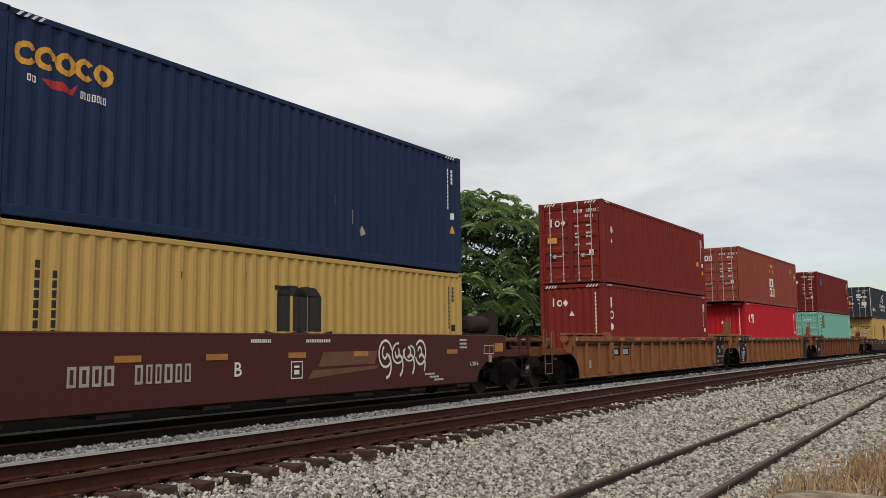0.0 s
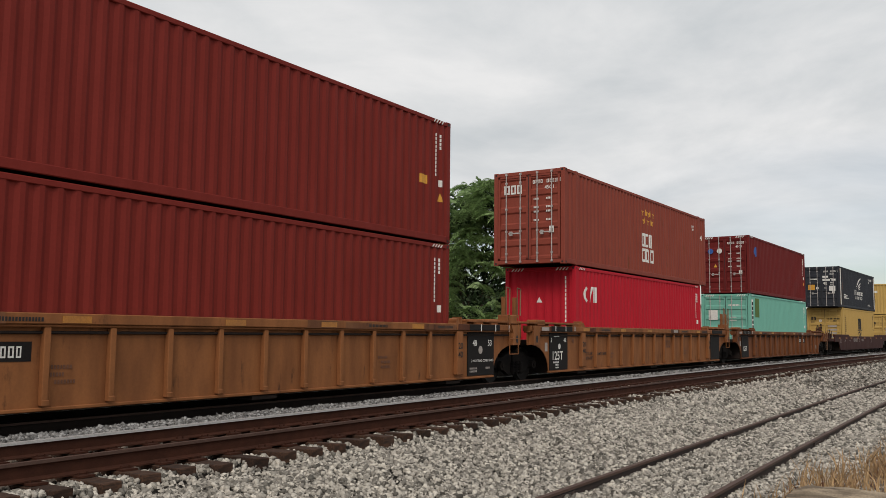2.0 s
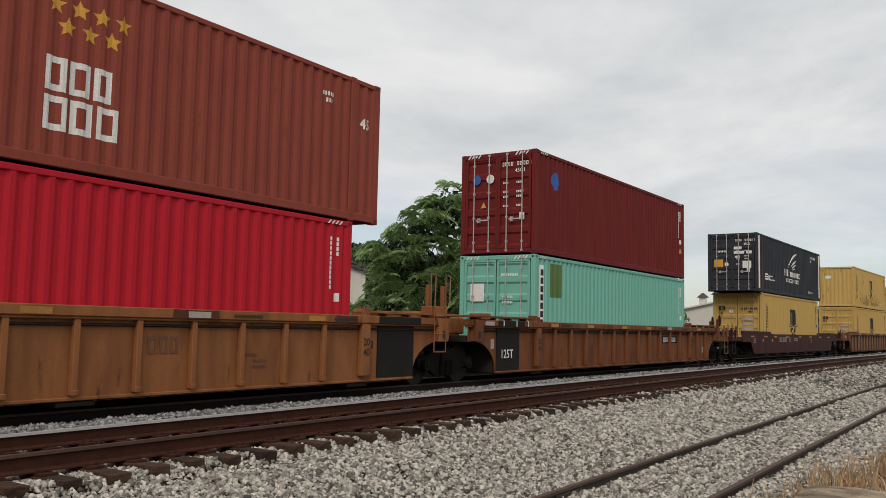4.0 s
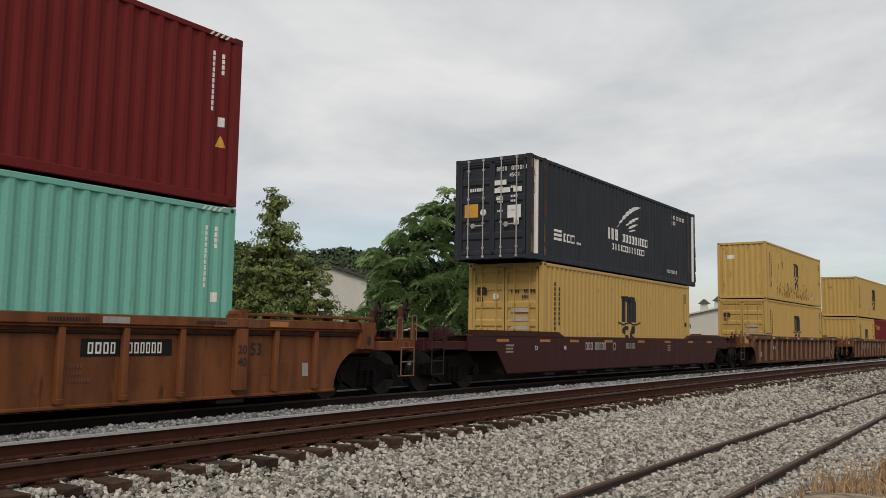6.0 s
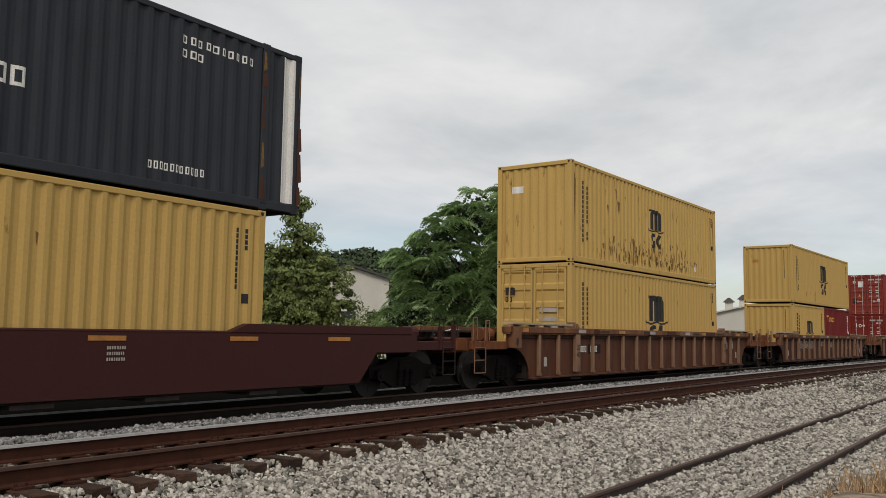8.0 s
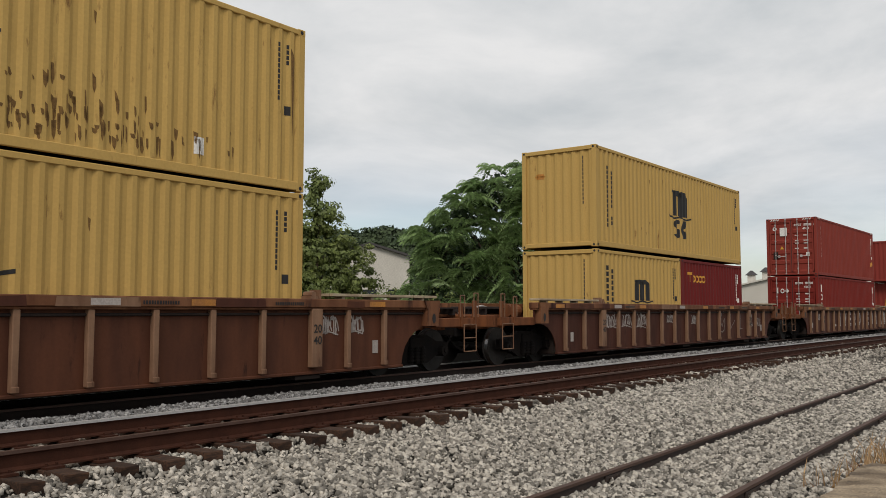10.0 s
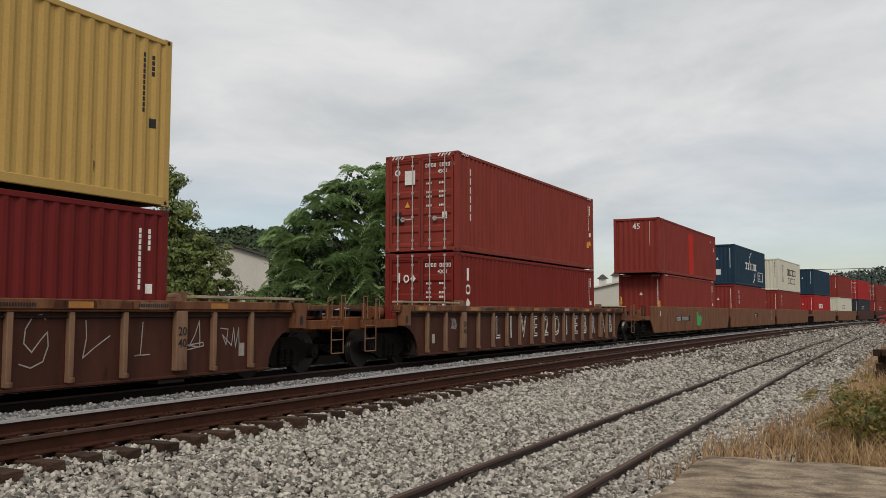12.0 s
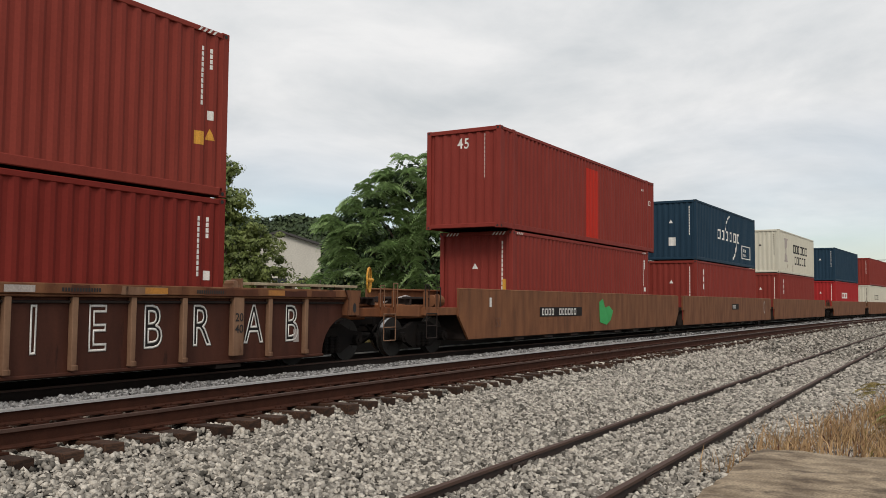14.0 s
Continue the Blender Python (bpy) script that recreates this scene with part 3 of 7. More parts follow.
for far0, far1, count, inner, size, blocky, seed in ((3.2, 11.0, 50000, 13000, 0.0222, True, 11), (11.0, 20, 46000, 12000, 0.0238, True, 15), (20, 32, 24000, 8000, 0.031, True, 12),
                                                     (32, 66, 34000, 9000, 0.048, False, 13), (66, 150, 13000, 4000, 0.085, False, 14)):
    stones("ballast_stone", count, (far0, far1), (0.4 if far0 < 60 else 1.8, 7.82), size, blocky, seed, bend, bed_height, LIME, clear_ahead)
    stones("ballast_stone", inner, (far0, far1), (7.8, 9.75), size, blocky, seed + 20, bend, bed_height, STAIN_SHADE, clear_ahead, M_STONEB)
    stones("ballast_stone", inner * 6 // 10, (far0, far1), (9.75, 11.2), size, blocky, seed + 40, bend, bed_height, "grey dusty crushed stone between the main tracks", clear_ahead, M_STONEG)
stones("ballast_stone", 16000, (-14, 5.0), (2.0, 11.2), 0.05, False, 61, bend, bed_height, LIME, clear_aside)

# ---- train: running gear and cars ----
MOVERS = []     # things with their place along the train
WHEELS = []


SLIP = {0.5: -0.15, 3.5: 0.30, 6.0: 0.12}     # the train's speed is a little uneven


def train_rows(s, lift=0.0):
    rows = []
    for i in range(29):
        t = i * 0.5
        x = s - SPEED * t - GAIN * t * t / 2 + SLIP.get(t, 0.0)
        yaw = math.degrees(math.atan(-2 * 0.000362 * (x + 4.85)))
        m = pose(x, TRAIN_Y + bend(x), RAIL, 0, 0, yaw) @ pose(0, 0, 0, CANT, 0, 0) @ pose(0, 0, lift)
        rows.append((t, m))
    return rows


def truck(parent, x, near):
    """Two-axle truck; near trucks get rolling wheelsets."""
    tr = new("truck")
    tr.parent, tr.location = parent, (x, 0, 0)

    def frame_bm(bm):
        prism(bm, [(-1.15, 0.62), (-1.15, 0.40), (-0.72, 0.36), (-0.38, 0.20), (0.38, 0.20), (0.72, 0.36), (1.15, 0.40), (1.15, 0.62), (0.7, 0.66), (0.36, 0.80), (-0.36, 0.80), (-0.7, 0.66)], -0.06, 0.06)

    me = cached("side_frame", frame_bm, M_TRUCK, 0.015)

    def springs_bm(bm):
        for j in range(4):
            rod(bm, (0, 0, 0.26 + 0.07 * j), (0, 0, 0.30 + 0.07 * j), 0.075, 8)
        rod(bm, (0, 0, 0.22), (0, 0, 0.56), 0.05, 6)

    sp = cached("spring", springs_bm, M_TRUCK)
    for side in (-1, 1):
        f = part("side_frame", me, M_TRUCK, tr)
        f.location = (0, side * 1.0, 0)
        for k in (-0.2, 0.0, 0.2):
            g = part("spring", sp, M_TRUCK, f)
            g.location = (k, side * 0.09, 0)

        def bearing_bm(bm):
            rod(bm, (0, -0.12, 0), (0, 0.12, 0), 0.12, 12)
            rod(bm, (0, -0.15, 0), (0, 0.15, 0), 0.05, 8)

        for k in (-0.89, 0.89):
            b = part("bearing_cap", cached("bearing_cap", bearing_bm, M_TRUCK), M_TRUCK, f)
            b.location = (k, side * 0.05, 0.45)

    def bolster_bm(bm):
        box(bm, -0.22, 0.22, -1.1, 1.1, 0.52, 0.74)

    part("bolster", cached("bolster", bolster_bm, M_TRUCK, 0.02), M_TRUCK, tr)

    def wheel_bm(bm):
        rod(bm, (0, -0.86, 0), (0, 0.86, 0), 0.085, 10)
        for side in (-1, 1):
            rod(bm, (0, side * 0.70, 0), (0, side * 0.82, 0), 0.445, 24)
            rod(bm, (0, side * 0.685, 0), (0, side * 0.71, 0), 0.475, 24)
            rod(bm, (0, side * 0.80, 0), (0, side * 0.835, 0), 0.14, 12)
            for k in range(4):
                a = k * math.pi / 2
                rod(bm, (0.28 * math.cos(a), side * 0.815, 0.28 * math.sin(a)), (0.28 * math.cos(a), side * 0.828, 0.28 * math.sin(a)), 0.05, 8)

    me = cached("wheelset", wheel_bm, M_WHEEL)

    def tread_bm(bm):
        r = bmesh.ops.create_cone(bm, cap_ends=False, segments=24, radius1=0.4475, radius2=0.4475, depth=0.1)
        bmesh.ops.transform(bm, matrix=pose(0, 0, 0, 90), verts=r["verts"])

    for k in (-0.89, 0.89):
        w = part("wheelset", me, M_WHEEL, tr)
        w.location = (k, 0, 0.45)
        for side in (-1, 1):
            part("tread", cached("tread", tread_bm, M_TREAD), M_TREAD, w, "polished wheel tread").location.y = side * 0.765
        if near:
            WHEELS.append((w, k))
    return tr


FLAT = ([], lambda u: -0.004, None)


def side_surface(y):
    return ([], lambda u: 0.0, lambda u, v, d: Vector((u, y - 0.005 + d, v)))


def ladder(parent, x, y, z0, z1, w=0.42, rungs=3, mat=M_FRAME, top=0.12):
    bm = bmesh.new()
    for k in (-w / 2, w / 2):
        path_rod(bm, [(x + k, y, z0), (x + k, y, z1 + top), (x + k, y + 0.12, z1 + top)], 0.013)
    for i in range(rungs):
        z = z0 + (z1 - z0) * i / (rungs - 1)
        rod(bm, (x - w / 2, y, z), (x + w / 2, y, z), 0.012, 6)
    return part("ladder", bm, mat, parent, "thin steel ladder with grab irons")


def coupler(parent, x, d):
    bm = bmesh.new()
    box(bm, min(x, x + d * 1.0), max(x, x + d * 1.0), -0.13, 0.13, 0.70, 0.92)
    box(bm, min(x + d * 0.9, x + d * 1.25), max(x + d * 0.9, x + d * 1.25), -0.2, 0.12, 0.66, 0.96)
    part("coupler", bm, M_TRUCK, parent, bevel=0.03)
    bm = bmesh.new()
    path_rod(bm, [(x + d * 0.4, -0.3, 0.72), (x + d * 0.7, -0.32, 0.45), (x + d * 1.0, -0.3, 0.36), (x + d * 1.3, -0.28, 0.48)], 0.03, 6)
    part("air_hose", bm, M_TRUCK, parent)


def brake_wheel(parent, x, y, z, mat=M_FRAME, r=0.28):
    bm = bmesh.new()
    pts = [(x, y + r * math.cos(a * math.pi / 8), z + r * math.sin(a * math.pi / 8)) for a in range(17)]
    pts = [(p[0] + (p[1] - y) * 0.9, y + (p[1] - y) * 0.43, p[2]) for p in pts]
    path_rod(bm, pts, 0.022)
    for a in range(0, 16, 4):
        rod(bm, (x, y, z), pts[a], 0.012, 5)
    rod(bm, (x - 0.05, y, z), (x + 0.12, y, z), 0.05, 8)
    part("brake_wheel", bm, mat, parent)


def arch_outline(h0, hb0, h1, hb1, top, bottom):
    """Side plate of a well car from end to end: square sill ends with a rounded cut over the trucks."""
    def end(h, hb):
        pts = [(-h, top), (-h, 0.98)]
        for i in range(7):
            a = i / 6 * math.pi / 2
            pts.append((-h + 0.25 + (h - 0.25 - hb) * math.sin(a), 0.98 - (0.98 - bottom) * (1 - math.cos(a))))
        return pts
    return end(h0, hb0) + [(-p[0], p[1]) for p in end(h1, hb1)[::-1]]


def side_text(car, body, size, x, z, mat, y=-1.48, name="lettering", label=""):
    bm = text_bm(body, size)
    bmesh.ops.translate(bm, vec=(x, z, 0), verts=bm.verts)
    return decal(name, bm, mat, car, side_surface(y), label)


def marks(car, polys, mat, y=-1.48, name="marking", label=""):
    return decal(name, polys, mat, car, side_surface(y), label)


def end_platform(car, d, mat, near, x0, x1, high=1.30):
    """Deck, sills, ladder and rails over one end of a car; d is -1 or 1."""
    a, b = sorted((d * x0, d * x1))
    bm = bmesh.new()
    box(bm, a, b, -0.55, 0.55, 0.86, 1.16)
    box(bm, a, b, -0.75, 0.75, 1.16, 1.22)
    box(bm, d * x1 - 0.10, d * x1 + 0.10, -1.3, 1.3, 0.92, 1.20)
    box(bm, a, b, -1.40, -1.20, 0.95, 1.14)
    box(bm, a, b, 1.20, 1.40, 0.95, 1.14)
    part("end_platform", bm, mat, car, bevel=0.012)
    bm = bmesh.new()
    for k in range(5):
        box(bm, a, b, -0.9 + 0.16 * k, -0.78 + 0.16 * k, high + 0.04, high + 0.07)
    for xx in (a + 0.15, b - 0.15):
        box(bm, xx - 0.03, xx + 0.03, -0.9, -0.1, 1.2, high + 0.04)
    part("walkway_grating", bm, M_FRAME, car)
    ladder(car, d * (x1 - 0.28), -1.42, 0.42, 1.0, 0.46, 3, M_RIBC if mat in ORANGE else M_FRAME, 0.0)
    for xx, zt in ((x1 - 0.06, 1.52), (x1 - 0.58, 1.46)):
        bm = bmesh.new()
        box(bm, d * xx - 0.045, d * xx + 0.045, -1.42, -1.34, 0.95, zt)
        part("end_post", bm, mat, car, bevel=0.01)
        bm = bmesh.new()
        path_rod(bm, [(d * xx - 0.09, -1.43, 1.16), (d * xx - 0.09, -1.43, zt + 0.16), (d * xx + 0.07, -1.43, zt + 0.16), (d * xx + 0.07, -1.43, 1.16)], 0.013)
        part("grab_iron", bm, M_RIBC if mat in ORANGE else M_FRAME, car)
    bm = bmesh.new()
    path_rod(bm, [(a, -0.2, 1.25), (a + (b - a) * 0.5, -0.35, 1.42), (b, -0.3, 1.3)], 0.022)
    part("brake_pipe", bm, M_GALV, car)
    coupler(car, d * x1, d)
    if near:
        bm = bmesh.new()
        rod(bm, (d * (x0 + 0.1), -0.95, 1.30), (d * (x0 + 0.55), -0.95, 1.30), 0.15, 14)
        part("air_tank", bm, mat, car)
        bm = bmesh.new()
        box(bm, min(d * (x0 + 0.05), d * (x1 - 0.6)), max(d * (x0 + 0.05), d * (x1 - 0.6)), -0.5, 0.5, 1.25, 1.40)
        part("valve_box", bm, M_FRAME, car, bevel=0.02)


def well_parts(car, hb, h1, bot, w, bearers):
    """Floor of the well, its cross bearers, bulkheads and the decks over the trucks."""
    def floor(bm):
        box(bm, -hb, hb, -w, w, bot - 0.04, bot + 0.04)
    part("well_floor", cached(("well_floor", hb, bot, w), floor, M_FRAME), M_FRAME, car)

    def bearer(bm):
        box(bm, -0.3, 0.3, -w - 0.06, w + 0.06, bot - 0.10, bot - 0.04)
    for k in bearers:
        part("cross_bearer", cached(("cross_bearer", bot, w), bearer, M_FRAME), M_FRAME, car).location.x = k

    def bulkhead(bm):
        box(bm, -0.03, 0.03, -w, w, bot, 1.1)

    def deck(bm):
        box(bm, -(h1 - hb) / 2, (h1 - hb) / 2, -w, w, 0.97, 1.11)
    for d in (-1, 1):
        part("bulkhead", cached(("bulkhead", bot, w), bulkhead, M_FRAME), M_FRAME, car).location.x = d * hb
        part("truck_deck", cached(("truck_deck", hb, h1, w), deck, M_FRAME), M_FRAME, car).location.x = d * (hb + h1) / 2


def ribbed_car(s, mat, rib_mat, label, near=True, trucks=(-9.6, 9.6), ends=(1, 1), brake=0, black=(), top=1.50, n=17, planks=True, span=(9.75, 8.65, 9.75, 8.65)):
    """Well car with a boxed top chord and upright ribs along its sides."""
    car = thing("well_car", label, "well car", "well cars of the train")
    MOVERS.append((car, s, 0.0))
    e0, b0, e1, b1 = span       # half lengths of the top and the bottom, front and rear
    h1, hb, bot = min(e0, e1), min(b0, b1), 0.22
    for side in (-1, 1):
        def plate(bm):
            prism(bm, arch_outline(e0, b0, e1, b1, top - 0.06, bot), -0.012, 0.012)
        p = part("side_plate", cached(("side_plate", span, top), plate, mat), mat, car)
        p.location.y = side * 1.36

        def chord(bm):
            box(bm, -e0 - 0.02, e1 + 0.02, -0.13, 0.13, top - 0.15, top)
            box(bm, -e0 - 0.02, e1 + 0.02, -0.10, 0.10, top - 0.19, top - 0.15)
        p = part("top_chord", cached(("top_chord", e0, e1, top), chord, mat if mat in ORANGE else M_CHORD, 0.012), mat, car)
        p.location.y = side * 1.37

        def sill(bm):
            box(bm, -b0, b1, -0.05, 0.05, bot - 0.02, bot + 0.03)
        p = part("bottom_chord", cached(("bottom_chord", b0, b1), sill, mat, 0.01), mat, car)
        p.location.y = side * 1.37

        def pipe(bm):
            rod(bm, (-h1 + 0.3, 0, 0), (h1 - 0.3, 0, 0), 0.022, 6)
        if side < 0:
            p = part("air_pipe", cached(("air_pipe", h1), pipe, M_FRAME), M_FRAME, car)
            p.location = (0, -1.40, top - 0.26)

        def rib(bm):
            prism(bm, [(-0.045, bot + 0.05), (0.045, bot + 0.05), (0.05, top - 0.19), (-0.05, top - 0.19)], -0.095, 0.0)
            box(bm, -0.055, 0.055, -0.118, -0.09, bot + 0.05, bot + 0.13)
        rm = cached(("rib", top), rib, rib_mat, 0.01)
        for i in range(n):
            x = -8.26 + 1.02 * i
            if (side > 0 and not near) or abs(abs(x) - 6.2) < 0.25 or any(p - 0.06 < x < q + 0.06 for p, q in black) or not -b0 + 0.08 < x < b1 - 0.08:
                continue
            r = part("rib", rm, rib_mat, car)
            r.location, r.rotation_euler.z = (x, side * 1.372, 0), 0 if side < 0 else math.pi

    def broad(bm):
        box(bm, -0.13, 0.13, -0.115, 0.0, bot + 0.10, top - 0.17)
    bw = cached(("broad_rib", top), broad, rib_mat, 0.012)
    for x in (-6.2, 6.2):
        p = part("container_post", bw, rib_mat, car)
        p.location = (x, -1.375, 0)
        if near:
            side_text(car, "20\n40", 0.2, x, top - 0.62, M_LK, -1.492)

    well_parts(car, hb, h1, bot, 1.3, (-6.1, 0, 6.1))
    if near:
        for d in (-1, 1):
            if planks:
                for k in range(4):
                    bm = bmesh.new()
                    x = d * (6.55 + 0.78 * k)
                    box(bm, min(x, x + d * 0.75), max(x, x + d * 0.75), -1.50, -1.18, top + 0.05, top + 0.10)
                    box(bm, x + d * 0.35 - 0.04, x + d * 0.35 + 0.04, -1.45, -1.25, top - 0.01, top + 0.06)
                    part("walkway_plank", bm, mat if mat in ORANGE else M_PLANK, car, bevel=0.006)
            bm = bmesh.new()
            e = e0 if d < 0 else e1
            prism(bm, [(d * (e - 0.46), 0.99), (d * (e - 0.08), 0.99), (d * (e - 0.08), top - 0.12), (d * (e - 0.02), top), (d * (e - 0.55), top), (d * (e - 0.44), top - 0.2)], -1.53, -1.35)
            part("jacking_pad", bm, mat if mat in ORANGE else M_CHORD, car, bevel=0.015)
            marks(car, ring(d * (e - 0.25), 1.14, 0.06, 0.06, 10, sy=1.7), M_LK, -1.532, "jacking_hole")
            bm = bmesh.new()
            rod(bm, (d * 6.15, -1.44, top + 0.07), (d * 6.15, -1.22, top + 0.07), 0.06, 8)
            box(bm, d * 6.15 - 0.09, d * 6.15 + 0.09, -1.45, -1.2, top - 0.02, top + 0.05)
            box(bm, d * 6.3 - 0.02, d * 6.3 + 0.02, -1.45, -1.2, top - 0.02, top + 0.16)
            part("container_lock", bm, rib_mat, car)
            xp, zp = {8.65: (7.85, 0.50), 8.30: (8.47, 0.80)}.get(b0 if d < 0 else b1, (0.0, 0.0))
            if xp:
                marks(car, [rect(d * xp - 0.08, zp, d * xp + 0.08, zp + 0.24)], M_LG, -1.376, "notice_placard", "pale grey notice placard")
        rng = random.Random(int(s * 10))
        for x0 in (-9.2, -6.0, -3.6, -1.0, 1.6, 4.0, 7.2):
            x = x0 + rng.uniform(-0.5, 0.5)
            marks(car, [rect(x, top - 0.13, x + 0.45, top - 0.035)], M_LO if rng.random() < 0.75 else M_LG, -1.502, "reflector")
        x = -e0 + 0.6
        while x < e1 - 1.2:
            w = rng.uniform(0.25, 1.3)
            if rng.random() < (0.35 if mat in ORANGE else 0.6):
                zt = top - rng.uniform(0.0, 0.03)
                marks(car, [[(x, top - 0.148), (x + w, top - 0.148), (x + w - 0.02, zt - 0.004), (x + w * 0.55, zt - rng.uniform(0.005, 0.03)), (x + 0.02, zt - 0.004)]],
                      rng.choice((M_CARB, M_CARB, M_RIBC, M_CARC) if mat not in ORANGE else (M_CARC, M_CHORD)), -1.5005, "worn_patch")
            x += w + rng.uniform(0.05, 0.6)
        for x0 in (-4.9, 2.7, 5.2):
            marks(car, bars(x0, top - 0.115, 14, 0.055), M_LK, -1.502)
        for x in (-7.4, -4.2, 3.1, 6.9) if mat in ORANGE else ():
            for k in range(3):
                marks(car, bars(x + rng.uniform(-0.2, 0.2), 0.75 - 0.1 * k, 7, 0.055), M_LB if mat in ORANGE else M_LG, -1.376)
    for d, on in zip((-1, 1), ends):
        if on:
            end_platform(car, d, M_PLAT, near, 9.75, 11.25)
    if brake:
        for xw, zw in ((10.45, 1.74), (11.45, 1.84)):
            brake_wheel(car, brake * xw, -1.0, zw, M_FRAME, 0.24)
            bm = bmesh.new()
            box(bm, brake * xw - 0.16, brake * xw - 0.06, -1.0, -0.9, 1.16, zw + 0.06)
            part("brake_stand", bm, M_CARC, car, bevel=0.02)
    for x0, x1 in black:
        bm = bmesh.new()
        box(bm, x0, x1, -1.40, -1.373, bot + 0.05, top - 0.19)
        box(bm, x0 - 0.1, x1 + 0.1, -1.515, -1.49, top - 0.15, top - 0.005)
        part("black_panel", bm, M_BLACKP, car)
    for x in trucks:
        truck(car, x, near)
    return car


def smooth_car(s, mat, label, near=True, trucks=(-9.6, 9.6), ends=(1, 1), top=1.50, bot=0.36, h1=9.6, hb=8.4, lip=True, slope=False, brake=0):
    """Well car with plain plate sides."""
    car = thing("well_car", label, "well car", "well cars of the train")
    MOVERS.append((car, s, 0.0))
    for side in (-1, 1):
        def plate(bm):
            out = [(-h1, top), (-h1, 0.92), (-hb - 0.5, 0.92), (-hb, bot), (hb, bot), (hb + 0.5, 0.92), (h1, 0.92), (h1, top)] if slope else arch_outline(h1, hb, h1, hb, top, bot)
            prism(bm, out, -0.03, 0.03)
        p = part("side_plate", cached(("smooth_side", h1, hb, top, bot, slope), plate, mat, 0.02), mat, car)
        p.location.y = side * 1.42

        def cap(bm):
            box(bm, -h1 + 0.1, h1 - 0.1, -0.07, 0.07, top - 0.03, top + 0.03)
        p = part("top_chord", cached(("smooth_cap", h1, top), cap, mat, 0.02), mat, car)
        p.location.y = side * 1.38

    well_parts(car, hb, h1, bot, 1.35, tuple(range(-6, 7, 2)))
    for d, on in zip((-1, 1), ends):
        if on:
            end_platform(car, d, mat, near, h1, h1 + 1.5)
    if brake:
        brake_wheel(car, brake * (h1 + 1.2), -0.8, 1.65)
    for x in trucks:
        truck(car, x, near)
    return car


# ---- containers ----
PITCH, DEEP = 0.278, 0.036


def wave(u, start):
    f = ((u - start) / PITCH) % 1.0
    if f < 0.26:
        return 0.0
    if f < 0.50:
        return (f - 0.26) / 0.24 * DEEP
    if f < 0.76:
        return DEEP
    return (1 - f) / 0.24 * DEEP


def folds(a, b, start):
    out, k = [], 0
    while start + k * PITCH < b:
        for f in (0.0, 0.26, 0.50, 0.76):
            u = start + (k + f) * PITCH
            if a < u < b:
                out.append(u)
        k += 1
    return out


def corrugated(bm, a, b, z0, z1, place):
    us = [a] + folds(a, b, a) + [b]
    lo = [bm.verts.new(place(u, z0, 0 if u in (a, b) else wave(u + 1e-6, a))) for u in us]
    hi = [bm.verts.new(place(u, z1, 0 if u in (a, b) else wave(u + 1e-6, a))) for u in us]
    for i in range(len(us) - 1):
        bm.faces.new((lo[i], lo[i + 1], hi[i + 1], hi[i]))


